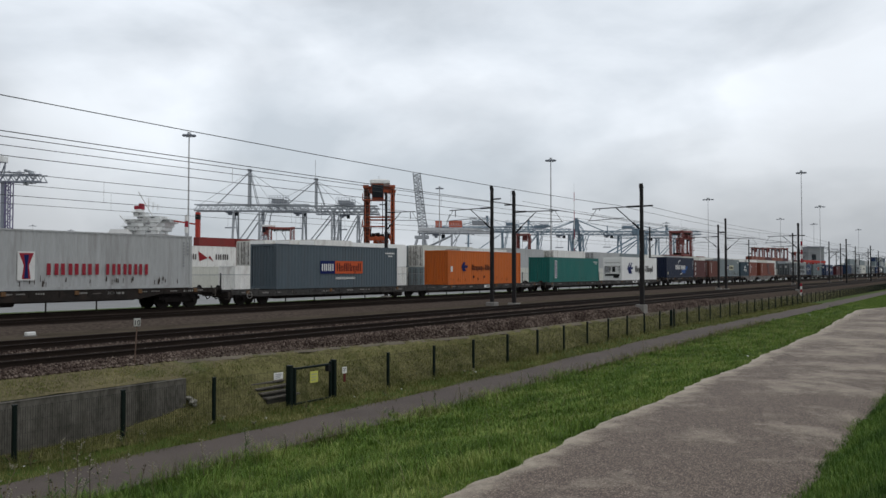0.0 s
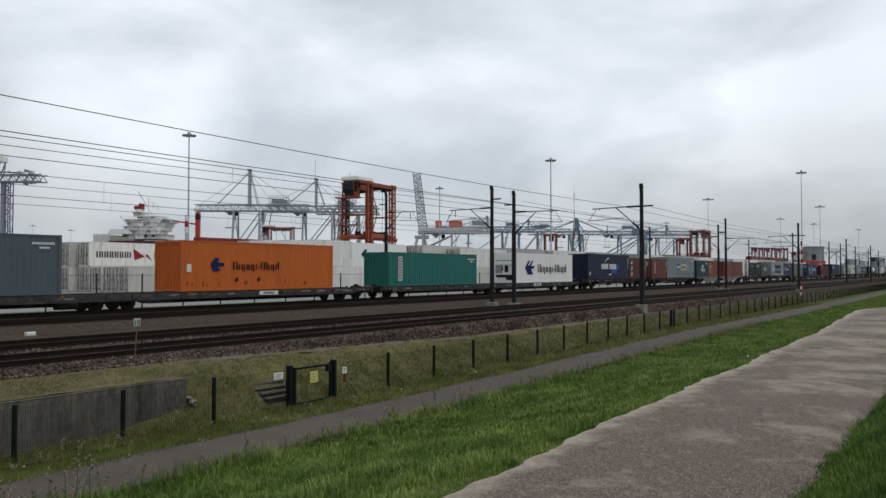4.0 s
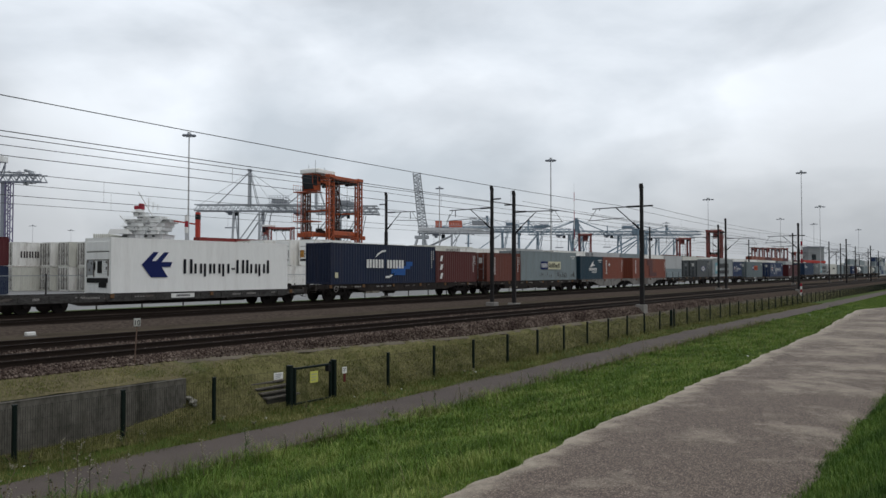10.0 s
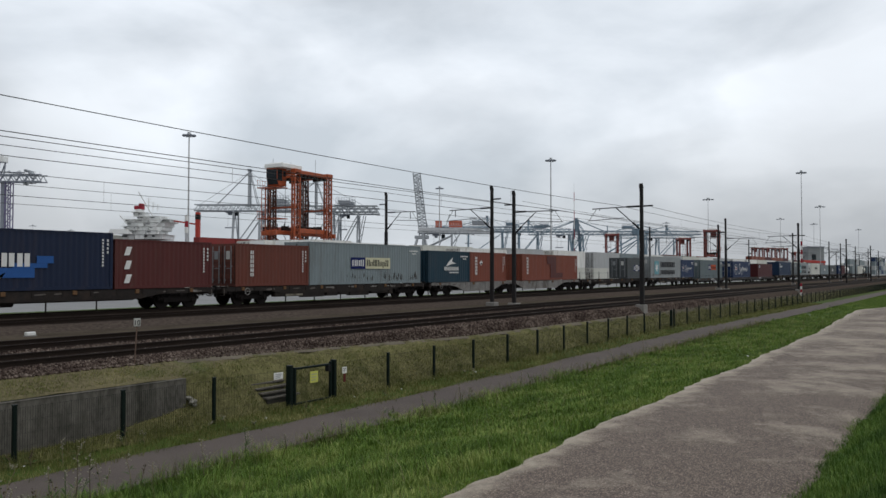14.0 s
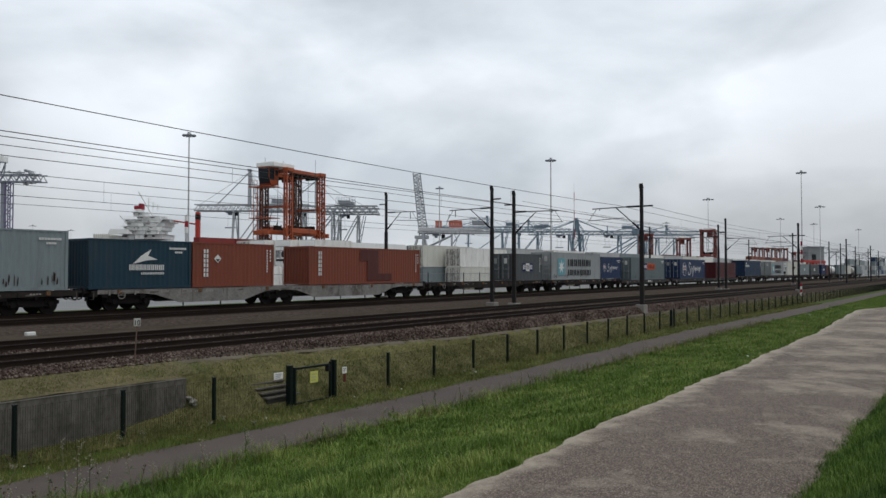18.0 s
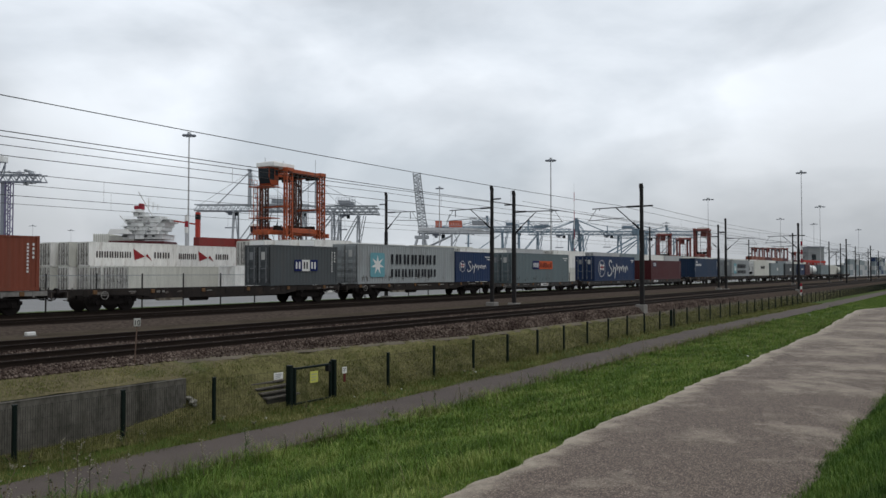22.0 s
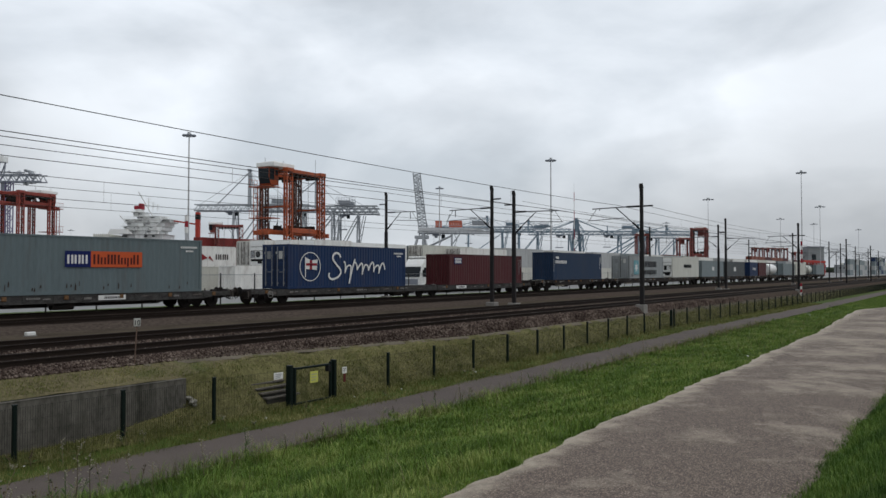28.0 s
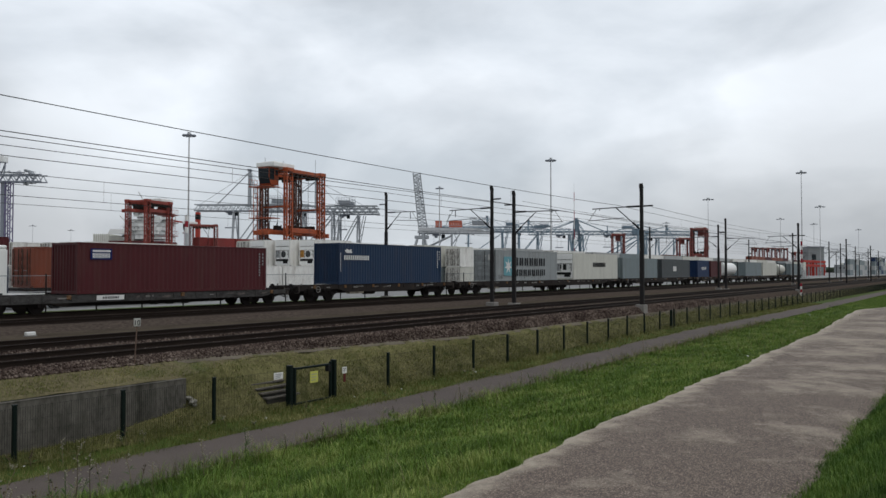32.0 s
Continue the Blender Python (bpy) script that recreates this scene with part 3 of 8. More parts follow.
def words(c, material, label, x, z, w, h, letters, ink=0.34, lean=0.0, y=-0.022, shape=""):
    bm = B()
    strokes(bm, x, z, w, h, letters, y, lean, 0.006, ink, shape)
    return tagged(part("lettering", bm, material, c, label), kind="stuff")


def upright_words(c, material, label, x, z_top, w, h_each, letters):
    bm = B()
    for i in range(letters):
        z = z_top - (i + 1) * h_each
        for k in (0, 1):
            prism(bm, rect(x + k * w * 0.62, x + k * w * 0.62 + w * 0.38, z + 0.12 * h_each, z + 0.92 * h_each), -0.028, -0.022)
    return tagged(part("lettering", bm, material, c, label), kind="stuff")


def disc(cx, cz, rx, rz, n=20, a0=0, a1=360):
    return [(cx + rx * math.cos(radians(a0 + (a1 - a0) * i / n)), cz + rz * math.sin(radians(a0 + (a1 - a0) * i / n))) for i in range(n)]


def codes(c, material, length, height, cols=1):
    """The small code at the top right of the side."""
    bm = B()
    strokes(bm, length - 1.45, height - 0.48, 1.1, 0.11, 8, -0.022, 0, 0.005, 0.4)
    strokes(bm, length - 1.1, height - 0.68, 0.5, 0.10, 4, -0.022, 0, 0.005, 0.4)
    tagged(part("code", bm, material, c, "small painted code bars"), kind="stuff")


def codes_down(c, material, length, height):
    bm = B()
    for i in range(9):
        z = height - 0.35 - i * 0.16
        prism(bm, rect(length - 0.62, length - 0.53, z - 0.10, z), -0.028, -0.022)
    for i in range(4):
        z = height - 0.35 - i * 0.2
        prism(bm, rect(length - 0.36, length - 0.27, z - 0.12, z), -0.028, -0.022)
    tagged(part("code", bm, material, c, "small upright painted code bars"), kind="stuff")


NEAR = 36.60
ZB, LOW = 1.123, 0.90
PAINTS = {
    "silver": paint("silver", (0.42, 0.43, 0.43), 0.35), "grey": paint("blue_grey", (0.088, 0.115, 0.135), 0.2), "orange": paint("orange", (0.55, 0.13, 0.02), 0.22),
    "teal": paint("teal", (0.015, 0.15, 0.13), 0.2), "navy": paint("navy", (0.010, 0.018, 0.045), 0.15), "brown": paint("red_brown", (0.092, 0.023, 0.021), 0.3),
    "rust": paint("rust_red", (0.20, 0.055, 0.032), 0.3), "palegrey": paint("pale_grey", (0.205, 0.248, 0.260), 0.35), "umber": paint("umber", (0.135, 0.040, 0.027), 0.3), "petrol": paint("petrol", (0.012, 0.04, 0.062), 0.2),
    "dkgrey": paint("dark_grey", (0.075, 0.085, 0.09), 0.2), "blue": paint("royal_blue", (0.009, 0.029, 0.088), 0.2), "maroon": paint("maroon", (0.075, 0.013, 0.016), 0.25),
    "cream": paint("cream", (0.60, 0.60, 0.54), 0.2), "red": paint("red", (0.23, 0.036, 0.032), 0.35), "white": WHITE, "slate": paint("slate_blue", (0.125, 0.162, 0.172), 0.3), "midblue": paint("mid_blue", (0.013, 0.034, 0.078), 0.2), "stargrey": paint("star_grey", (0.30, 0.325, 0.33), 0.35)}
INK = {"white": mat("ink_white", (0.72, 0.72, 0.70), 0.6, 0, 0.1, 3, 20), "red": mat("ink_red", (0.30, 0.03, 0.045), 0.6, 0, 0.12, 3, 20), "navy": mat("ink_navy", (0.012, 0.02, 0.10), 0.6, 0, 0.1, 3, 20),
       "black": mat("ink_black", (0.012, 0.013, 0.018), 0.6, 0, 0.1, 3, 20), "orange": mat("ink_orange", (0.55, 0.10, 0.035), 0.6, 0, 0.1, 3, 20), "cream": mat("ink_cream", (0.60, 0.58, 0.40), 0.6, 0, 0.1, 3, 20),
       "sky": mat("ink_sky", (0.15, 0.35, 0.40), 0.6, 0, 0.1, 3, 20), "blue": mat("ink_blue", (0.03, 0.10, 0.30), 0.6, 0, 0.1, 3, 20), "grey": mat("ink_grey", (0.3, 0.31, 0.32), 0.6, 0, 0.1, 3, 20), "brown": mat("ink_dark_red", (0.085, 0.02, 0.018), 0.6, 0, 0.1, 3, 20)}
RIDERS = []


def load(s, length, height, colour, label, left="end", right="end", low=False, smooth_side=False):
    c = container("container", pose(s, NEAR, LOW if low else ZB), length, height, PAINTS[colour], label, left, right, smooth_side)
    RIDERS.append(c)
    return c


def make_containers():
    I = INK
    c = load(15.25, L40, HC, "silver", "silver-grey container with red lettering on a flat wagon", low=False)
    sign(c, "logo", [rect(2.6, 3.4, 0.5, 1.85)], I["white"], "white logo panel")
    sign(c, "logo", [[(2.66, 1.78), (3.34, 1.78), (3.12, 1.2), (3.2, 0.56), (2.8, 0.56), (2.88, 1.2)]], I["red"], "red logo shape", -0.024)
    sign(c, "logo", [[(2.88, 1.7), (3.12, 1.7), (3.05, 1.2), (3.1, 0.6), (2.9, 0.6), (2.95, 1.2)]], I["navy"], "blue logo stripe", -0.031)
    streaks(c, 0.5, 11.6, 26, 0.18, 0.35, 3)
    words(c, I["red"], "red lettering bars", 3.95, 0.75, 2.76, 0.55, 4, 0.30)
    words(c, I["red"], "red lettering bars", 6.98, 0.75, 2.5, 0.55, 4, 0.30)
    codes_down(c, I["grey"], L40, HC)
    c = load(33.75, L40, HC, "grey", "blue-grey container with a two-colour name panel", low=True)
    sign(c, "logo", [rect(3.92, 5.34, 0.98, 1.85)], I["navy"], "dark blue name panel")
    sign(c, "logo", [rect(5.34, 8.2, 0.98, 1.85)], I["orange"], "orange-red name panel")
    words(c, I["white"], "white lettering bars", 4.04, 1.17, 1.2, 0.48, 3, 0.3, y=-0.024)
    words(c, I["brown"], "dark lettering bars", 5.5, 1.15, 2.55, 0.55, 8, 0.3, y=-0.024, shape="TxllTxpT")
    words(c, I["white"], "small white lettering bars", 5.41, 0.58, 2.0, 0.16, 12, 0.3)
    codes(c, I["white"], L40, HC)
    c = load(52.70, L40, HC, "orange", "bright orange container with dark lettering", low=True)
    sign(c, "logo", [[(2.0, 1.55), (2.3, 1.92), (2.6, 1.92), (2.5, 1.65), (2.95, 1.65), (2.95, 1.45), (2.5, 1.4), (2.7, 1.15), (2.2, 1.15)]], I["navy"], "dark blue logo shape")
    words(c, I["black"], "dark lettering bars", 3.61, 1.24, 3.7, 0.48, 11, 0.26, shape="Txpxp-Tlxpl")
    streaks(c, 0.4, 11.8, 14, 0.2, 0.3, 6)
    sign(c, "logo", [rect(0.37, 0.67, 1.1, 1.55)], I["white"], "white data plate")
    sign(c, "logo", [rect(3.8, 4.0, 0.55, 0.75), rect(5.5, 5.7, 0.55, 0.75)], I["black"], "small dark marks")
    c = load(70.9, L40, STD, "teal", "teal green container with a white side mark", low=True)
    sign(c, "logo", [rect(1.16, 1.63, 0.42, 2.25)], I["white"], "white upright name panel")
    upright_words(c, I["navy"], "upright dark lettering bars", 1.25, 2.2, 0.28, 0.215, 8)
    streaks(c, 0.4, 11.8, 16, 0.18, 0.3, 7)
    codes(c, I["white"], L40, STD)
    c = load(90.0, L40, HC, "white", "white refrigerated container with dark blue lettering", left="reefer", low=True, smooth_side=True)
    sign(c, "logo", [[(1.74, 1.5), (2.45, 2.18), (2.75, 2.18), (2.35, 1.7), (2.6, 1.7), (3.1, 2.18), (3.4, 2.18), (2.95, 1.65), (3.62, 1.65), (3.5, 1.38), (2.95, 1.38), (3.35, 0.82), (2.3, 0.82)]], I["navy"], "dark blue logo arrow")
    words(c, I["black"], "black lettering bars", 4.33, 1.02, 6.4, 0.80, 11, 0.26, shape="Txpxp-Tlxpl")
    c = load(106.2, L40, HC, "navy", "dark navy container with white lettering and arcs")
    words(c, I["white"], "white lettering bars", 3.66, 1.16, 2.0, 0.62, 3, 0.38)
    words(c, I["white"], "white lettering bars", 5.98, 1.14, 2.1, 0.62, 3, 0.38)
    sign(c, "logo", [[(4.6, 1.9), (4.9, 2.22), (5.35, 2.44), (5.85, 2.5), (5.8, 2.36), (5.4, 2.32), (5.05, 2.15)]], I["white"], "white arc")
    sign(c, "logo", [[(5.8, 0.42), (6.3, 0.42), (6.75, 0.65), (6.9, 0.88), (6.7, 0.78), (6.3, 0.58), (5.82, 0.56)]], I["white"], "white arc")
    sign(c, "logo", [rect(6.5, 8.2, 0.62, 1.08), rect(7.2, 8.8, 1.085, 1.3), rect(8.3, 9.1, 1.305, 1.65)], I["blue"], "faded blue repaired patches")
    sign(c, "logo", [rect(0.37, 0.68, 0.46, 0.83)], I["cream"], "yellowish label")
    codes_down(c, I["white"], L40, HC)
    c = load(118.5, L20, STD, "brown", "dark red-brown short container with slanted white marks")
    for i in range(3):
        sign(c, "logo", [[(0.5, 1.75 - i * 0.72), (0.8, 1.75 - i * 0.72), (0.95, 2.2 - i * 0.72), (0.65, 2.2 - i * 0.72)]], I["white"], "slanted white bar")
    codes_down(c, I["white"], L20, STD)
    c = load(126.3, L20, STD, "umber", "brown-red short container with upright white bars", left="door")
    upright_words(c, I["white"], "upright white lettering bars", 1.1, 2.2, 0.25, 0.27, 6)
    codes_down(c, I["white"], L20, STD)
    c = load(132.45, L40, HC, "palegrey", "pale grey container with a two-colour name panel", left="door")
    streaks(c, 7.6, 11.9, 26, 0.22, 0.55, 4)
    streaks(c, 3.6, 6.5, 12, 0.25, 0.4, 5)
    sign(c, "logo", [rect(4.02, 5.57, 1.1, 1.9)], I["navy"], "dark blue name panel")
    sign(c, "logo", [rect(5.57, 8.38, 1.1, 1.9)], I["cream"], "cream name panel")
    words(c, I["white"], "white lettering bars", 4.15, 1.28, 1.3, 0.44, 3, 0.3, y=-0.024)
    words(c, I["black"], "dark lettering bars", 5.7, 1.27, 2.5, 0.48, 8, 0.3, y=-0.024, shape="TxllTxpT")
    codes(c, I["white"], L40, HC)
    c = load(145.7, L20, STD, "petrol", "dark petrol-blue short container with a white horse-like mark", left="end")
    sign(c, "logo", [[(2.4, 1.3), (2.9, 1.75), (3.5, 2.1), (3.3, 1.75), (3.9, 1.55), (3.2, 1.5)]], I["white"], "white logo shape")
    words(c, I["white"], "white lettering bars", 2.2, 0.98, 2.1, 0.3, 9, 0.32)
    words(c, I["white"], "small white lettering bars", 2.9, 0.75, 1.4, 0.12, 7, 0.32)
    codes(c, I["white"], L20, STD)
    c = load(151.85, L20, STD, "rust", "rust-red short container with a diamond hazard label")
    upright_words(c, I["white"], "upright white lettering bars", 0.73, 2.2, 0.32, 0.27, 6)
    sign(c, "logo", [[(1.47, 1.65), (1.72, 1.4), (1.97, 1.65), (1.72, 1.9)]], I["white"], "white diamond label")
    sign(c, "logo", [[(1.57, 1.63), (1.72, 1.47), (1.87, 1.63)]], I["black"], "black half of the label", -0.023)
    codes_down(c, I["white"], L20, STD)
    c = load(161.0, L40, STD, "rust", "rust-red long container with repainted darker patches")
    upright_words(c, I["white"], "upright white lettering bars", 0.85, 2.28, 0.30, 0.28, 6)
    sign(c, "patch", [rect(5.05, 7.1, 1.65, 2.45), rect(5.85, 7.1, 0.25, 1.645), rect(7.105, 8.6, 0.25, 0.75)], PAINTS["brown"], "darker repainted patch", -0.012)
    codes_down(c, I["white"], L40, STD)
    c = load(187.6, L20, STD, "dkgrey", "dark grey short container with a blue name panel", left="door")
    sign(c, "logo", [rect(2.0, 4.1, 0.93, 1.67)], I["navy"], "dark blue name panel")
    sign(c, "logo", [rect(2.67, 3.38, 0.93, 1.67)], I["white"], "white middle of the panel", -0.023)
    words(c, I["white"], "white lettering bar", 2.1, 1.08, 0.5, 0.45, 1, 0.3, y=-0.024)
    words(c, I["white"], "white lettering bar", 3.5, 1.08, 0.5, 0.45, 1, 0.3, y=-0.024)
    words(c, I["black"], "black lettering bar", 2.8, 1.08, 0.45, 0.45, 1, 0.3, y=-0.031)
    codes_down(c, I["white"], L20, STD)
    c = load(195.75, L40, HC, "stargrey", "pale grey container with a star panel and large dark lettering", left="door")
    star_panel(c, 2.17)
    streaks(c, 0.4, 11.9, 22, 0.18, 0.4, 9)
    words(c, I["black"], "large black lettering bars", 3.75, 1.45, 5.85, 0.75, 6, 0.27)
    words(c, I["black"], "large black lettering bars", 3.75, 0.48, 5.85, 0.60, 7, 0.27)
    codes_down(c, I["grey"], L40, HC)
    c = load(208.15, L20, STD, "blue", "royal blue short container with white script marks")
    flag_logo(c, 0.97, 1.33, 0.46)
    script(c, 1.75, 1.25, 0.45)
    codes(c, I["white"], L20, STD)
    c = load(217.45, L40, HC, "slate", "pale blue-grey container with blue and orange name panel", left="door", low=True)
    streaks(c, 0.4, 11.8, 20, 0.18, 0.35, 8)
    sign(c, "logo", [rect(4.17, 5.5, 1.35, 2.15)], I["navy"], "dark blue name panel")
    sign(c, "logo", [rect(5.5, 8.36, 1.35, 2.15)], I["orange"], "orange name panel")
    words(c, I["white"], "white lettering bars", 4.28, 1.52, 1.1, 0.44, 3, 0.3, y=-0.024)
    words(c, I["brown"], "dark lettering bars", 5.62, 1.5, 2.6, 0.5, 8, 0.3, y=-0.024, shape="TxllTxpT")
    codes(c, I["white"], L40, HC)
    c = load(236.3, L40, HC, "blue", "royal blue container with large white script marks", left="door", low=True)
    flag_logo(c, 1.95, 1.45, 0.97)
    script(c, 3.7, 1.35, 0.92)
    codes(c, I["white"], L40, HC)
    c = load(254.45, L40, STD, "maroon", "maroon container with a small blue name panel", low=True)
    sign(c, "logo", [rect(0.67, 1.83, 1.74, 2.29)], I["navy"], "dark blue name panel")
    words(c, I["white"], "white lettering bars", 0.78, 1.82, 0.95, 0.24, 6, 0.34, y=-0.024)
    sign(c, "logo", [rect(0.78, 1.75, 2.12, 2.22)], I["white"], "white stripe of the panel", -0.023)
    codes_down(c, I["grey"], L40, STD)
    c = load(273.25, L40, HC, "midblue", "dark blue container with small white lettering")
    words(c, I["white"], "white lettering bars", 0.46, 1.72, 2.7, 0.32, 6, 0.34)
    sign(c, "logo", [[(0.52, 2.35), (0.75, 2.2), (1.3, 2.2), (1.2, 2.48), (0.95, 2.38), (0.8, 2.5)]], I["white"], "white logo shape")
    sign(c, "logo", [rect(0.10, 0.13, 0.9, 2.2)], I["white"], "thin upright white mark")
    codes_down(c, I["white"], L40, HC)
    c = load(294.1, L40, HC, "stargrey", "pale grey container with a star panel and dark lettering", left="door")
    star_panel(c, 2.17)
    streaks(c, 0.4, 11.9, 22, 0.18, 0.4, 9)
    words(c, I["black"], "large black lettering bars", 3.75, 1.45, 5.85, 0.75, 6, 0.27)
    words(c, I["black"], "large black lettering bars", 3.75, 0.48, 5.85, 0.60, 7, 0.27)
    c = load(310.2, L40, HC, "cream", "cream refrigerated container with dark lettering", left="reefer", smooth_side=True)
    words(c, I["black"], "dark lettering bars", 5.0, 1.4, 3.6, 0.5, 6, 0.34)
    c = load(324.0, L40, STD, "palegrey", "pale grey container with a small white mark")
    sign(c, "logo", [rect(5.5, 6.6, 1.0, 1.6)], I["white"], "white logo panel")
    c = load(338.0, L40, STD, "dkgrey", "dark grey-green container with a white mark")
    sign(c, "logo", [rect(4.6, 6.0, 0.9, 1.6)], I["white"], "white logo panel")
    c = load(354.0, L20, STD, "blue", "royal blue short container")
    words(c, I["white"], "white lettering bars", 2.0, 1.1, 2.4, 0.45, 8, 0.3)
    load(361.0, L20, STD, "maroon", "plain maroon short container on a wagon")
    load(383.0, L40, STD, "palegrey", "plain pale grey container on a wagon")
    load(396.5, L40, STD, "cream", "plain cream white container on a wagon")
    load(423.0, L40, STD, "palegrey", "pale grey container near the end of the train")


def rounded(x0, x1, z0, z1, r):
    """A rectangle's outline with rounded corners."""
    out = []
    for cx, cz, a in ((x1 - r, z1 - r, 0), (x0 + r, z1 - r, 90), (x0 + r, z0 + r, 180), (x1 - r, z0 + r, 270)):
        out += [(cx + r * math.cos(radians(a + k * 30)), cz + r * math.sin(radians(a + k * 30))) for k in range(4)]
    return out


def streaks(c, x0, x1, n, z0=0.2, tall=0.5, seed=1):
    """Dark rusty runs on the lower part of a side."""
    rnd = random.Random(seed)
    bm = B()
    for i in range(n):
        x = rnd.uniform(x0, x1)
        w = rnd.uniform(0.02, 0.07)
        h = rnd.uniform(0.12, tall)
        z = z0 + rnd.uniform(0.0, 0.25)
        prism(bm, [(x, z), (x + w, z), (x + w * 1.2, z + h * 0.7), (x + w * 0.4, z + h)], -0.006, -0.001)
    tagged(part("rust_run", bm, mat("rust_run", (0.045, 0.028, 0.02), 0.9, 0, 0.3, 6, 30), c, "dark rust runs"), kind="stuff")


def star_panel(c, x):
    sign(c, "logo", [rounded(x - 0.82, x + 0.82, 0.49, 2.27, 0.16)], INK["sky"], "light blue star panel")
    pts = []
    for i in range(14):
        a = radians(90 + i * 360 / 14)
        r = 0.74 if i % 2 == 0 else 0.28
        pts.append((x + r * math.cos(a), 1.38 + r * math.sin(a)))
    sign(c, "star", [pts], INK["white"], "white seven-pointed star", -0.024)


def flag_logo(c, x, z, r):
    bm = B()
    n = 28
    for i in range(n):
        a, b = radians(360 * i / n), radians(360 * (i + 1) / n)
        prism(bm, [(x + r * math.cos(a), z + r * math.sin(a)), (x + r * math.cos(b), z + r * math.sin(b)), (x + r * 0.94 * math.cos(b), z + r * 0.94 * math.sin(b)), (x + r * 0.94 * math.cos(a), z + r * 0.94 * math.sin(a))], -0.022, -0.016)
    part("logo_ring", bm, INK["white"], c, "thin white ring")
    s = r / 0.85
    sign(c, "flag", [[(x - 0.35 * s, z - 0.15 * s), (x - 0.35 * s, z + 0.5 * s), (x + 0.1 * s, z + 0.36 * s), (x + 0.6 * s, z + 0.42 * s), (x + 0.52 * s, z - 0.2 * s), (x + 0.1 * s, z - 0.16 * s)], rect(x - 0.42 * s, x - 0.35 * s, z - 0.6 * s, z + 0.55 * s)], INK["white"], "white flag shape")
    sign(c, "flag_cross", [rect(x - 0.35 * s, x + 0.54 * s, z + 0.05 * s, z + 0.2 * s), rect(x - 0.05 * s, x + 0.14 * s, z - 0.16 * s, z + 0.38 * s)], INK["red"], "red cross of the flag", -0.024)


def stroke_line(bm, pts, w, y=-0.016):
    for (x0, z0), (x1, z1) in zip(pts, pts[1:]):
        y -= 0.0006
        d = math.hypot(x1 - x0, z1 - z0)
        nx, nz = -(z1 - z0) / d * w / 2, (x1 - x0) / d * w / 2
        ex, ez = (x1 - x0) / d * w * 0.3, (z1 - z0) / d * w * 0.3
        prism(bm, [(x0 - ex + nx, z0 - ez + nz), (x0 - ex - nx, z0 - ez - nz), (x1 + ex - nx, z1 + ez - nz), (x1 + ex + nx, z1 + ez + nz)], y - 0.003, y + 0.004)


def script(c, x, z, s):
    """A running white brush line that stands for a name in script."""
    bm = B()
    big = [(x + s * (0.85 + 0.42 * math.cos(a)), z + s * (0.78 + 0.36 * math.sin(a))) for a in [0.2 + k * 0.36 for k in range(11)]]
    big += [(x + s * (0.75 + 0.55 * math.sin(a)), z + s * (0.30 - 0.36 * a)) for a in [k * 0.33 for k in range(1, 9)]]
    big += [(x + s * (0.42 + 0.42 * math.cos(a)), z + s * (-0.52 + 0.3 * math.sin(a))) for a in [-1.2 - k * 0.4 for k in range(7)]]
    stroke_line(bm, big, 0.15 * s)
    part("lettering", bm, INK["white"], c, "large white brush stroke")
    bm = B()
    run = []
    for k in range(150):
        a = k * 0.32
        tall = 1.0 + (1.6 if 7.5 < a < 12.0 else 0.12 * math.sin(a * 0.37))
        up = 0.40 * tall * math.cos(a) * (0.75 + 0.35 * math.sin(a * 0.61 + 1)) - 0.14 * (tall - 1)
        run.append((x + s * (1.55 + a * 0.103 + 0.10 * math.sin(a) + 0.25 * up), z + s * (0.06 + up)))
    stroke_line(bm, run, 0.13 * s)
    part("lettering", bm, INK["white"], c, "white brush-stroke line of script")


# ---- wagons ----
FRAME_DARK = mat("wagon_frame_dark", (0.028, 0.024, 0.022), 0.8, 0.0, 0.3, 1.5, 14, 0, (0.06, 0.042, 0.032), 0.5)
FRAME_GREY = mat("wagon_frame_grey", (0.22, 0.212, 0.20), 0.75, 0.0, 0.3, 1.2, 10, 0, (0.06, 0.042, 0.032), 0.8)
FRAME_MID = mat("wagon_frame_mid", (0.058, 0.056, 0.054), 0.75, 0.0, 0.5, 1.6, 10, 0, (0.022, 0.017, 0.015), 0.8, stretch=(1, 1, 2))
BOGIE = mat("bogie_grime", (0.012, 0.010, 0.0095), 0.9, 0.0, 0.3, 3, 20)
WHEEL = mat("wheel_steel", (0.018, 0.015, 0.014), 0.75, 0.1, 0.2, 4, 20)


WORN = mat("worn_stencil", (0.26, 0.25, 0.235), 0.8, 0, 0.4, 5, 25)
WORN_DARK = mat("worn_steel", (0.12, 0.105, 0.095), 0.75, 0.1, 0.5, 4, 20)


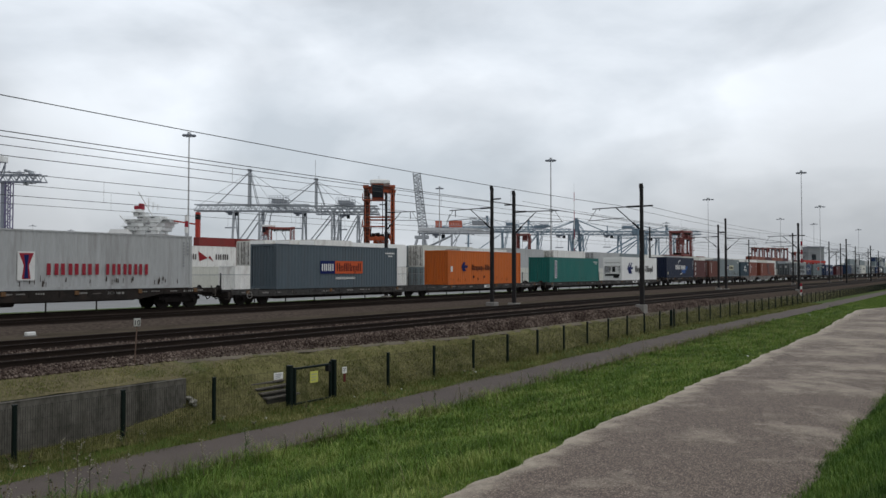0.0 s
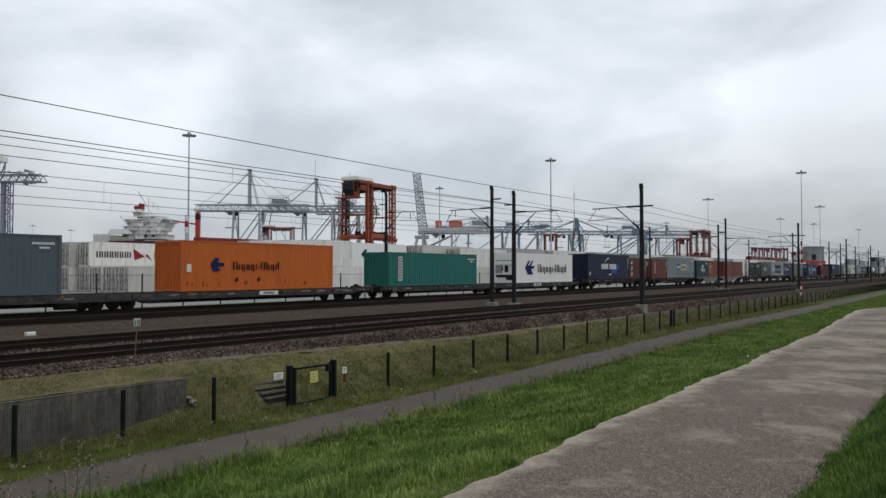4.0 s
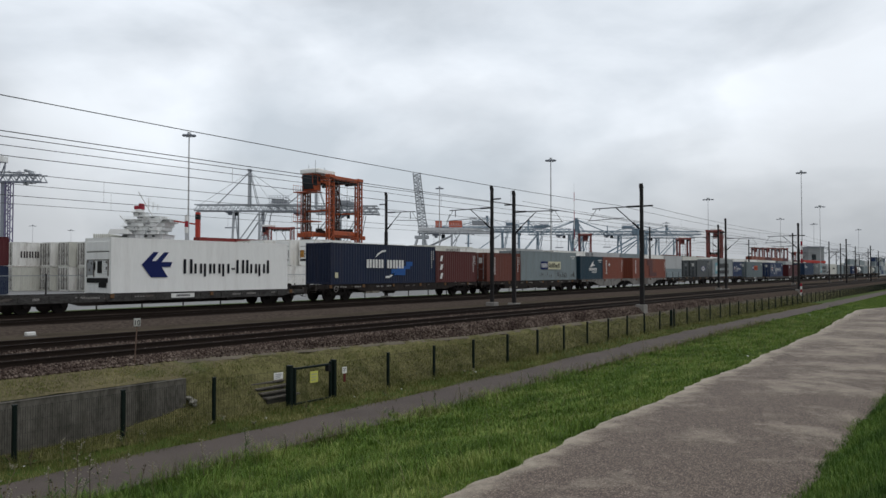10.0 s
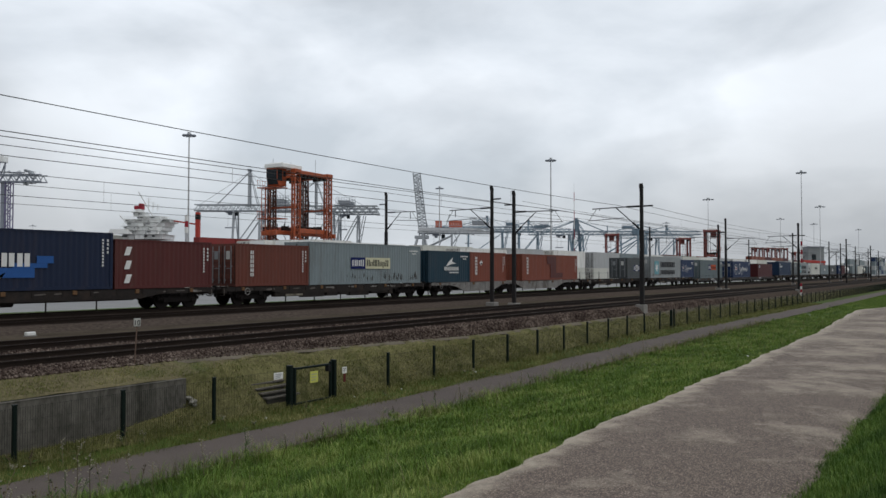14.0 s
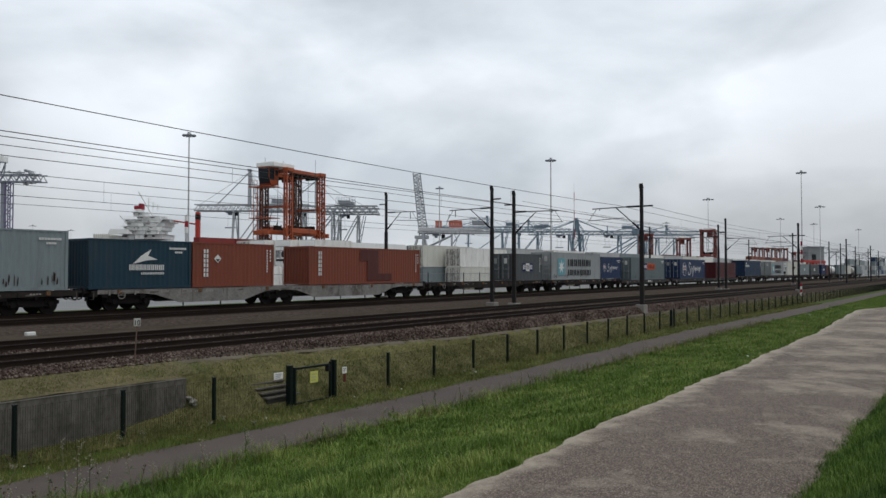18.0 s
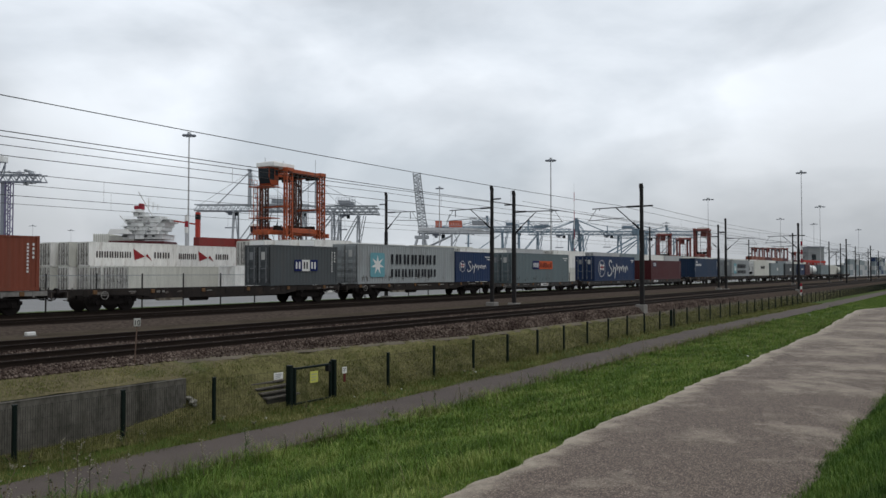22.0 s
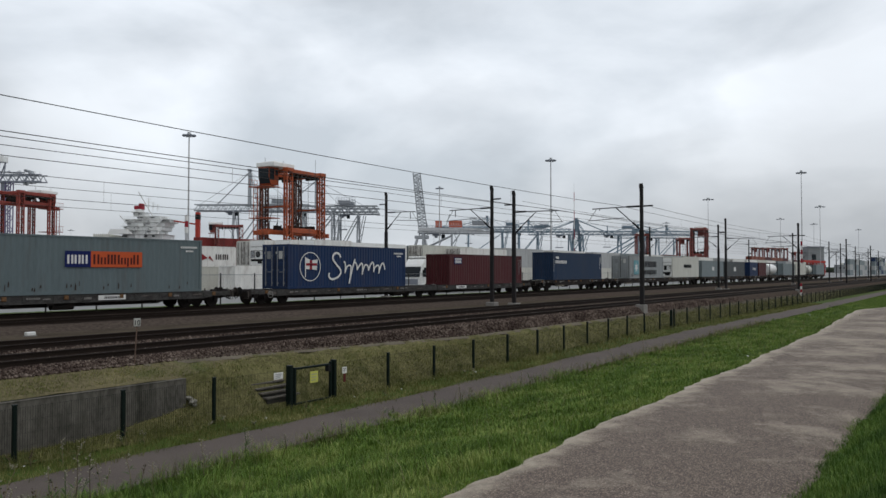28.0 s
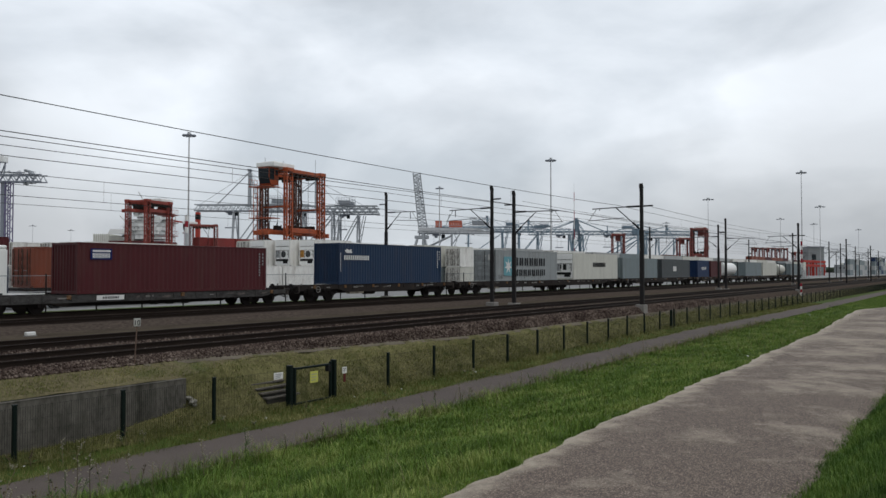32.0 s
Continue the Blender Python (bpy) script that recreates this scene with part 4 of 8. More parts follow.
def bogie(parent, x, wheel_r=0.44, base=1.8):
    """A two-axle bogie about x, its wheels on the rails."""
    y0 = CW / 2
    bm = B()
    for y in (y0 - 1.02, y0 + 0.92):
        prism(bm, [(x - base / 2 - 0.42, 0.48), (x - base / 2 - 0.42, 0.66), (x - base / 2 + 0.3, 0.68), (x - 0.35, 0.84), (x + 0.35, 0.84), (x + base / 2 - 0.3, 0.68), (x + base / 2 + 0.42, 0.66), (x + base / 2 + 0.42, 0.48), (x + 0.45, 0.36), (x - 0.45, 0.36)], y, y + 0.1)
    box(bm, x - 0.3, x + 0.3, y0 - 0.95, y0 + 0.95, 0.55, 0.8)
    b = part("bogie", bm, BOGIE, parent)
    for dx in (-base / 2, base / 2):
        for y in (y0 - 0.78, y0 + 0.65):
            wb = B()
            cyl(wb, (x + dx, y + 0.065, wheel_r), (0, 1, 0), wheel_r, 0.13, 24)
            cyl(wb, (x + dx, y + (0.14 if y < y0 else -0.01), wheel_r), (0, 1, 0), wheel_r + 0.03, 0.025, 24)
            part("wheel", wb, WHEEL, b)
        ab = B()
        cyl(ab, (x + dx, y0 - 1.05, wheel_r), (0, 1, 0), 0.13, 0.16, 12)
        box(ab, x + dx - 0.17, x + dx + 0.17, y0 - 1.03, y0 - 0.98, wheel_r - 0.14, wheel_r + 0.2, 0.02)
        part("axle_box", ab, BOGIE, b)
        for k in (-0.24, 0.24):
            sb = B()
            cyl(sb, (x + dx + k, y0 - 0.98, 0.62), (0, 0, 1), 0.08, 0.22, 10)
            part("spring", sb, BOGIE, b)
    return b


def wagon(s0, s1, bogies, style, label, plates=(), low_gear=False):
    """A container wagon from s0 to s1. style: dark, low or fish (deep grey fish-belly frame)."""
    deck = LOW if style == "low" else ZB
    w = empty("container_wagon", pose(s0, NEAR, 0), label, "wagon", "wagons of the train")
    n = s1 - s0
    material = {"dark": FRAME_DARK, "low": FRAME_MID, "fish": FRAME_GREY}[style]
    bm = B()
    for y in (0.04, CW - 0.14):
        if style == "dark":
            a, b = bogies[0] + 1.9, bogies[-1] - 1.9
            prism(bm, [(0.3, deck - 0.02), (n - 0.3, deck - 0.02), (n - 0.3, deck - 0.27), (b + 0.6, deck - 0.30), (b - 0.6, deck - 0.52), (a + 0.6, deck - 0.52), (a - 0.6, deck - 0.30), (0.3, deck - 0.27)], y, y + 0.1)
        elif style == "low":
            prism(bm, [(0.3, deck - 0.01), (n - 0.3, deck - 0.01), (n - 0.3, deck - 0.26), (n - 1.5, deck - 0.28), (n - 2.2, deck - 0.40), (2.2, deck - 0.40), (1.5, deck - 0.28), (0.3, deck - 0.26)], y, y + 0.1)
        else:
            top = deck - 0.02
            pts = [(0.3, top), (n - 0.3, top)]
            low = []
            for a, b in zip(bogies, bogies[1:]):
                low += [(a + 0.6, top - 0.22), (a + 1.4, top - 0.30), (a + 3.0, top - 0.78), (b - 3.0, top - 0.78), (b - 1.4, top - 0.30), (b - 0.6, top - 0.22)]
            low = [(0.3, top - 0.22)] + low + [(n - 0.3, top - 0.22)]
            prism(bm, pts + low[::-1], y, y + 0.09)
    part("side_sill", bm, material, w)
    cb = B()
    k = int(n / 2.2)
    for i in range(k + 1):
        x = 0.4 + (n - 0.8) * i / k
        box(cb, x - 0.08, x + 0.08, 0.14, CW - 0.14, deck - 0.28, deck - 0.10)
    box(cb, 0.3, n - 0.3, CW / 2 - 0.2, CW / 2 + 0.2, deck - 0.42, deck - 0.1)
    for a, b in zip(bogies, bogies[1:]):
        prism(cb, [(a + 1.3, deck - 0.3), (b - 1.3, deck - 0.3), (b - 2.4, deck - 0.62), (a + 2.4, deck - 0.62)], CW / 2 - 0.3, CW / 2 + 0.3)
    for x in (0.15, n - 0.15):
        box(cb, x - 0.15, x + 0.15, 0.05, CW - 0.05, deck - 0.36, deck - 0.06)
    part("underframe", cb, FRAME_DARK, w)
    rb = part("side_rib", box(B(), 0, 0.09, 0.005, 0.04, deck - 0.30, deck - 0.04), material, w)
    rb.matrix_basis = pose(0.9, 0, 0)
    for i in range(1, int(n / 1.45)):
        share("side_rib", rb.data, w, pose(0.9 + i * 1.45, 0, 0))
    for x, sx in ((0.0, -1), (n, 1)):
        for y in (CW / 2 - 0.875, CW / 2 + 0.875):
            bb = B()
            cyl(bb, (x + sx * 0.12, y, 1.0 if style != "low" else 0.86), (1, 0, 0), 0.10, 0.4, 12)
            cyl(bb, (x + sx * 0.34, y, 1.0 if style != "low" else 0.86), (1, 0, 0), 0.23, 0.05, 18)
            part("buffer", bb, STEEL_DARK, w)
    for i, x in enumerate(bogies):
        bogie(w, x, 0.42 if style == "low" else 0.46)
    # stencilled marks, worn places, brackets and cables along the side
    rnd = random.Random(int(s0 * 10))
    mk, wn, hg = B(), B(), B()
    for i in range(int(n / 1.25)):
        x = 0.8 + (n - 1.8) * rnd.random()
        h = rnd.uniform(0.05, 0.12)
        z = deck - rnd.uniform(0.10, 0.16)
        if any(q - 0.4 < x < q + 1.6 for q in plates):
            continue
        if rnd.random() < 0.55:
            strokes(mk, x, z - h, rnd.uniform(0.3, 0.8), h, rnd.randint(2, 5), 0.040, 0, 0.004, 0.36)
        else:
            L = rnd.uniform(0.2, 0.9)
            prism(wn, [(x, z - h), (x + L * 0.4, z - h * 1.3), (x + L, z - h * 0.8), (x + L * 0.9, z), (x + L * 0.3, z - h * 0.2)], 0.0365, 0.0395)
    for i in range(int(n / 1.9)):
        x = 0.7 + i * 1.9 + rnd.uniform(-0.3, 0.3)
        box(hg, x, x + rnd.uniform(0.1, 0.35), 0.05, 0.2, deck - rnd.uniform(0.40, 0.52), deck - 0.26)
    rod(hg, (0.6, 0.10, deck - 0.37), (n - 0.6, 0.10, deck - 0.37), 0.022, 5)
    tagged(part("stencil", mk, WORN, w, "worn pale stencil bars"), kind="stuff")
    tagged(part("worn_patch", wn, WORN_DARK, w, "bare worn patches"), kind="stuff")
    tagged(part("brake_gear", hg, BOGIE, w), kind="stuff")
    # couplings, hoses and a hand wheel at each end
    for x, sx in ((0.0, -1), (n, 1)):
        hb = B()
        for y0 in (0.8, 1.6):
            p = [(x, y0, deck - 0.25), (x + sx * 0.12, y0, deck - 0.45), (x + sx * 0.28, y0, deck - 0.50), (x + sx * 0.38, y0, deck - 0.34)]
            for q, r in zip(p, p[1:]):
                rod(hb, q, r, 0.028, 6)
        box(hb, x - 0.12, x + 0.12, CW / 2 - 0.1, CW / 2 + 0.1, deck - 0.42, deck - 0.2)
        part("coupling_hose", hb, BOGIE, w)
        eb = B()
        for y0 in (0.06, CW - 0.14):
            box(eb, x - sx * 0.35 - 0.03, x - sx * 0.35 + 0.03, y0, y0 + 0.06, deck - 0.05, deck + 0.10)
        rod(eb, (x - sx * 0.1, 0.05, deck - 0.5), (x - sx * 0.1, 0.05, deck - 0.1), 0.018, 6)
        rod(eb, (x - sx * 0.1, 0.05, deck - 0.5), (x - sx * 0.1, 0.45, deck - 0.5), 0.018, 6)
        part("end_step", eb, WORN_DARK, w)
    hw = B()
    for i in range(10):
        a, b = i * 0.628, (i + 1) * 0.628
        rod(hw, (bogies[0] - 0.6 + 0.2 * math.cos(a), -0.01, deck - 0.3 + 0.2 * math.sin(a)), (bogies[0] - 0.6 + 0.2 * math.cos(b), -0.01, deck - 0.3 + 0.2 * math.sin(b)), 0.02, 5)
    rod(hw, (bogies[0] - 0.8, -0.01, deck - 0.3), (bogies[0] - 0.4, -0.01, deck - 0.3), 0.014, 5)
    rod(hw, (bogies[0] - 0.6, -0.01, deck - 0.3), (bogies[0] - 0.6, 0.06, deck - 0.3), 0.03, 6)
    part("hand_wheel", hw, WORN, w, "pale worn brake hand wheel")
    pad = part("load_stop", box(B(), -0.11, 0.11, -0.02, 0.06, deck - 0.24, deck - 0.03, 0.02), mat("rusty_stop", (0.15, 0.085, 0.045), 0.8, 0.1, 0.5, 5, 20), w, "rusty yellow container stop")
    pad.matrix_basis = pose(1.5, 0, 0)
    for i in range(1, 6):
        share("load_stop", pad.data, w, pose(1.5 + (n - 3) * i / 5, 0, 0))
    tk = B()
    xm = n * 0.42
    cyl(tk, (xm, 0.55, deck - 0.55), (1, 0, 0), 0.2, 1.1, 14)
    part("air_tank", tk, FRAME_DARK, w)
    if style == "dark":
        gb = B()
        box(gb, bogies[0] + 2.6, bogies[0] + 4.1, 0.06, 0.4, deck - 0.66, deck - 0.28, 0.02)
        bx = bogies[-1] - 4.4
        sb2 = B()
        box(sb2, bx, bx + 1.3, 0.06, 0.35, deck - 0.50, deck - 0.29, 0.02)
        part("side_box", sb2, FRAME_MID, w, "weathered grey equipment box")
        part("side_box", gb, mat("tan_box", (0.25, 0.225, 0.18), 0.8, 0, 0.4, 3, 20, 0, (0.07, 0.055, 0.04), 0.7), w, "weathered tan equipment box")
    if low_gear:
        rnd2 = random.Random(4)
        for a, b in zip(bogies, bogies[1:]):
            x = a + 1.7
            while x < b - 1.9:
                L = min(rnd2.uniform(0.8, 2.2), b - 1.7 - x)
                part("equipment_case", box(B(), x, x + L, 0.08, 0.5, deck - rnd2.uniform(0.68, 0.80), deck - 0.30, 0.05), FRAME_DARK, w)
                x += L + rnd2.uniform(0.03, 0.25)
    if style == "fish":
        for i in range(int(n / 2.4)):
            x = 1.2 + i * 2.4
            if min(abs(x - q) for q in bogies) > 2.9:
                part("stiffener", box(B(), x, x + 0.10, 0.0, 0.04, deck - 0.78, deck - 0.06), FRAME_GREY, w)
    for x in plates:
        pb = B()
        box(pb, x, x + 1.5, 0.0, 0.036, deck - 0.31, deck - 0.07)
        p = part("name_plate", pb, INK["white"], w, "white name plate with dark bars")
        sb = B()
        strokes(sb, x + 0.3, deck - 0.25, 0.9, 0.12, 5, -0.002, 0.2, 0.006, 0.34)
        part("lettering", sb, INK["black"], p)
    RIDERS.append(w)
    return w


def make_wagons():
    wagon(8.8, 29.2, [2.2, 18.0], "dark", "dark flat container wagon with two bogies")
    wagon(30.0, 69.2, [2.2, 18.9, 36.9], "low", "low grey articulated container wagon with three bogies", (28.4,))
    wagon(70.0, 104.0, [2.2, 16.7, 31.8], "low", "low grey articulated container wagon with three bogies", (23.6,))
    wagon(104.7, 124.7, [2.6, 17.8], "dark", "dark flat container wagon with two bogies")
    wagon(125.4, 145.2, [2.4, 17.6], "dark", "dark flat container wagon with two bogies", (), True)
    wagon(145.9, 173.9, [2.2, 12.7, 25.3], "fish", "pale grey fish-belly articulated wagon with three bogies")
    wagon(174.5, 193.9, [2.6, 16.8], "dark", "dark flat container wagon with an empty deck beside one box")
    wagon(194.6, 213.7, [2.6, 16.2], "dark", "dark flat container wagon with two bogies")
    wagon(214.4, 232.0, [2.4, 15.4], "low", "low grey container wagon with two bogies", (9.0,))
    wagon(233.0, 268.6, [2.4, 18.8, 33.4], "low", "low grey articulated container wagon with three bogies", (22.5,))
    wagon(269.4, 287.4, [2.4, 15.4], "dark", "dark flat container wagon with two bogies")
    wagon(288.2, 323.2, [2.4, 19.4, 32.5], "dark", "dark articulated container wagon with three bogies")
    wagon(323.9, 351.5, [2.4, 13.9, 25.2], "dark", "dark articulated container wagon with three bogies")
    wagon(352.3, 368.5, [2.4, 13.8], "dark", "dark flat container wagon with two bogies")
    wagon(369.2, 381.8, [2.4, 10.2], "dark", "dark tank wagon underframe with two bogies")
    wagon(382.5, 409.5, [2.4, 13.6, 24.6], "dark", "dark articulated container wagon with three bogies")
    wagon(410.2, 421.5, [2.4, 9.0], "dark", "dark tank wagon underframe with two bogies")
    wagon(422.2, 436.2, [2.4, 11.6], "dark", "dark flat container wagon with two bogies")


def tank(s, length, colour, label):
    t = empty("tank_container", pose(s, NEAR, ZB), label, "tank container", "containers on the train")
    bm = B()
    cyl(bm, (length / 2, CW / 2, 1.28), (1, 0, 0), 1.08, length - 0.7, 28)
    for x in (0.35, length - 0.35):
        cyl(bm, (x, CW / 2, 1.28), (1, 0, 0), 0.85, 0.3, 28)
    part("vessel", bm, colour, t, smooth=False)
    fb = B()
    for x in (0.0, length - 0.12):
        for y in (0, CW - 0.12):
            box(fb, x, x + 0.12, y, y + 0.12, 0, STD)
        box(fb, x, x + 0.12, 0, CW, 0, 0.14)
        box(fb, x, x + 0.12, 0, CW, STD - 0.12, STD)
    for y in (0.02, CW - 0.1):
        box(fb, 0, length, y, y + 0.08, 0.02, 0.14)
    part("frame", fb, STEEL_DARK, t)
    RIDERS.append(t)


make_containers()
make_wagons()
tank(370.5, 7.2, WHITE, "white tank container on the train")
tank(412.0, 6.2, PAINTS["cream"], "cream tank container near the end of the train")


# ---- beside the path: fence, gate, wall, steps, signs ----
FENCE_GREEN = mat("dark_green_paint", (0.006, 0.012, 0.010), 0.5, 0.0, 0.15, 3, 20)
WALL = mat("ribbed_concrete", (0.118, 0.110, 0.096), 0.92, 0, 0.55, 1.1, 9.0, 0.004, (0.036, 0.035, 0.028), 0.85, stretch=(1.6, 1, 0.55), gloss=0.03)
PLANK = mat("weathered_step", (0.135, 0.122, 0.105), 0.9, 0, 0.25, 3, 25, 0.004)
FY = 15.66


def fence_ground(x):
    return -1.71 + lift(x)


def make_fence():
    f = empty("mesh_fence", pose(0, FY, 0), "dark green steel mesh fence with square posts along the path", "fence")
    bm = B()
    box(bm, -0.04, 0.04, -0.04, 0.04, -0.1, 1.13, 0.01)
    box(bm, -0.043, 0.043, -0.043, 0.043, 1.13, 1.15)
    post = bpy.data.meshes.new("post")
    bm.to_mesh(post)
    bm.free()
    post.materials.append(FENCE_GREEN)
    pb = B()
    for i in range(48):
        box(pb, 0.06 + i * 0.0497, 0.0640 + i * 0.0497, -0.002, 0.002, 0.05, 1.08)
    for z in (0.06, 0.31, 0.56, 0.81, 1.07):
        box(pb, 0.06, 2.44, -0.004, 0.0025, z, z + 0.003)
    panel = bpy.data.meshes.new("mesh_panel")
    pb.to_mesh(panel)
    pb.free()
    panel.materials.append(FENCE_GREEN)
    fb = B()
    for i in range(24):
        box(fb, 0.06 + i * 0.0994, 0.0700 + i * 0.0994, -0.004, 0.004, 0.05, 1.08)
    far_panel = bpy.data.meshes.new("mesh_panel")
    fb.to_mesh(far_panel)
    fb.free()
    far_panel.materials.append(FENCE_GREEN)
    xs = [0.2, 2.7, 5.15, 7.63, 9.96, 12.42] + [19.2 + 2.5 * k for k in range(64)]
    for x in xs:
        share("post", post, f, pose(x, 0, fence_ground(x)))
    for x in xs:
        if x + 2.5 < 12.5 or x > 19:
            tagged(share("mesh_panel", panel if x < 45 else far_panel, f, pose(x, 0, fence_ground(x))), kind="stuff")
    for x in (12.4, 16.72):
        o = tagged(share("mesh_panel", panel, f, pose(x, 0, -1.70)), kind="stuff")
        o.matrix_basis = Matrix.Translation((x, 0, -1.70)) @ Matrix.Diagonal((1.0, 1, 1, 1))
    g = empty("gate", pose(0, FY, -1.70), "dark green steel mesh gate, closed, with thick posts", "gate")
    for x, w, h in ((14.95, 0.13, 1.18), (16.68, 0.11, 1.18)):
        part("gate_post", box(B(), x - w / 2, x + w / 2, -0.09, 0.09, 0, h, 0.015), FENCE_GREEN, g)
    part("gate_post", box(B(), 15.10, 15.18, -0.04, 0.04, 0.06, 1.1, 0.01), FENCE_GREEN, g)
    part("gate_post", box(B(), 16.52, 16.60, -0.04, 0.04, 0.06, 1.14, 0.01), FENCE_GREEN, g)
    part("gate_rail", box(B(), 15.18, 16.52, -0.03, 0.03, 1.03, 1.09, 0.008), FENCE_GREEN, g)
    part("gate_rail", box(B(), 15.18, 16.52, -0.03, 0.03, 0.07, 0.12, 0.008), FENCE_GREEN, g)
    wb = B()
    for i in range(27):
        box(wb, 15.2 + i * 0.049, 15.204 + i * 0.049, -0.002, 0.002, 0.12, 1.03)
    tagged(part("gate_mesh", wb, FENCE_GREEN, g), kind="stuff")
    part("lock", box(B(), 16.40, 16.50, -0.07, 0.07, 0.86, 1.05, 0.01), BLACK, g)
    for x0, x1, z0, z1, y, col, label, name in ((14.36, 14.68, -0.85, -0.67, FY - 0.02, INK["white"], "small white notice with dark bars on the fence", "notice"),
                                     (15.69, 16.00, -1.09, -0.77, FY - 0.04, mat("sign_yellow", (0.55, 0.55, 0.13), 0.6), "yellow notice with dark bars on the gate", "notice"),
                                     (17.04, 17.23, -0.97, -0.78, FY - 0.02, INK["white"], "small white sign with a red lower half on the fence", "notice")):
        t = empty(name, pose(0, y, 0), label, "sign")
        part("plate", box(B(), x0, x1, -0.008, 0.008, z0, z1, 0.003), col, t)
        sb = B()
        for k in range(3):
            zz = z1 - (k + 1) * (z1 - z0) / 4
            box(sb, x0 + 0.04, x1 - 0.04 - 0.03 * k, -0.011, -0.0085, zz - 0.012, zz + 0.008)
        tagged(part("lettering", sb, INK["grey"] if x1 < 17 else INK["black"], t), kind="stuff")
        if x0 > 17:
            part("lower_plate", box(B(), x0 + 0.05, x1 - 0.05, -0.008, 0.008, -1.22, -0.98, 0.003), mat("small_dark_red_plate", (0.10, 0.02, 0.02), 0.6), t)
    part("gate_post", box(B(), 46.1, 46.28, FY * 0 - 0.07, 0.07, 0.28, 1.42, 0.015), FENCE_GREEN, g)


def make_wall():
    w = empty("retaining_wall", pose(0, 16.3, 0), "grey ribbed concrete retaining wall below the bank", "wall", kind="structure")
    bm = B()
    n = 150
    pts = []
    for i in range(n):
        x = -6 + (12.06 + 6) * i / n
        d = (12.06 + 6) / n
        pts += [(x, 0.0), (x + d * 0.42, 0.0), (x + d * 0.5, 0.004), (x + d * 0.92, 0.004)]
    pts.append((12.06, 0.0))
    lo = [bm.verts.new((x, y, -2.0)) for x, y in pts]
    hi = [bm.verts.new((x, y, -0.62)) for x, y in pts]
    back = [bm.verts.new((x, 0.16, -0.62)) for x, y in pts]
    for i in range(len(pts) - 1):
        bm.faces.new((lo[i], lo[i + 1], hi[i + 1], hi[i]))
        bm.faces.new((hi[i], hi[i + 1], back[i + 1], back[i]))
    part("ribbed_face", bm, WALL, w)
    part("return_wall", box(B(), 11.90, 12.10, 0.02, 1.3, -2.0, -0.63, 0.01), WALL, w)
    part("coping", box(B(), -6, 12.08, -0.012, 0.18, -0.62, -0.60, 0.006), WALL, w)
    rnd = random.Random(8)
    for bx, by, bz, br in ((12.17, 16.28, -1.10, 0.07), (12.24, 16.24, -1.17, 0.075), (12.16, 16.22, -1.20, 0.06), (12.33, 16.24, -1.19, 0.05), (12.22, 16.16, -1.27, 0.045)):
        rock = B()
        bmesh.ops.create_icosphere(rock, subdivisions=2, radius=br)
        for v in rock.verts:
            v.co = Vector((v.co.x * 1.25, v.co.y, v.co.z * 0.75)) + v.normal * br * 0.9 * noise.noise(v.co * 9 + Vector((bx * 7, by, 0)))
        o = part("rubble", rock, mat("lump_concrete", (0.30, 0.285, 0.25), 0.95, 0, 0.4, 6, 30, 0.01, (0.05, 0.06, 0.03), 0.7))
        o.matrix_basis = pose(bx, by, bz, 0, rnd.uniform(-25, 25), rnd.uniform(0, 180))
        tagged(o, "broken mossy lump of concrete at the end of the wall", "rubble", "broken concrete")


def make_steps():
    st = empty("steps", pose(0, 0, 0), "weathered grey steps up the grassy bank beside the gate", "steps")
    for i in range(4):
        y0 = 15.88 + i * 0.165
        z = -1.36 + i * 0.115
        x0 = 14.36 - 0.045 * i
        part("step", box(B(), x0, x0 + 1.2, y0, y0 + 0.20, z - 0.045, z, 0.006), PLANK, st)
        part("riser", box(B(), x0 + 0.02, x0 + 1.02, y0 + 0.04, y0 + 0.08, z - 0.32, z - 0.06), mat("step_riser", (0.05, 0.045, 0.04), 0.9), st)


def make_speed_sign():
    s = empty("speed_sign", pose(11.42, 17.45, -0.20), "small white speed board with a black number on a thin post", "sign")
    part("post", rod(B(), (-0.03, 0, -0.25), (0.04, 0, 0.93), 0.018), mat("rusty_post", (0.14, 0.095, 0.075), 0.8, 0.1, 0.4, 6, 30), s)
    part("board", box(B(), -0.07, 0.12, -0.035, -0.02, 0.88, 1.08, 0.01), mat("grey_white_board", (0.45, 0.445, 0.42), 0.7, 0, 0.2, 9, 40), s)
    cu = bpy.data.curves.new("number", "FONT")
    cu.body = "10"
    cu.size = 0.185
    cu.extrude = 0.002
    ob = bpy.data.objects.new("number", cu)
    scene.collection.objects.link(ob)
    me = bpy.data.meshes.new_from_object(ob.evaluated_get(bpy.context.evaluated_depsgraph_get()))
    bpy.data.objects.remove(ob)
    me.materials.append(INK["black"])
    n = new("number", me)
    n.parent = s
    n.matrix_basis = pose(-0.078, -0.040, 0.905, 90, 0, 0)
    tagged(n, "black number ten")
    c = empty("cable_box", pose(14.75, 29.2, -0.37), "small white cable box on the grit between the tracks", "cable box")
    part("body", box(B(), -0.17, 0.17, -0.1, 0.1, 0.03, 0.16, 0.02), INK["white"], c)
    part("foot", box(B(), -0.2, 0.2, -0.12, 0.12, 0, 0.03), CONCRETE, c)


make_fence()
make_wall()
make_steps()
make_speed_sign()


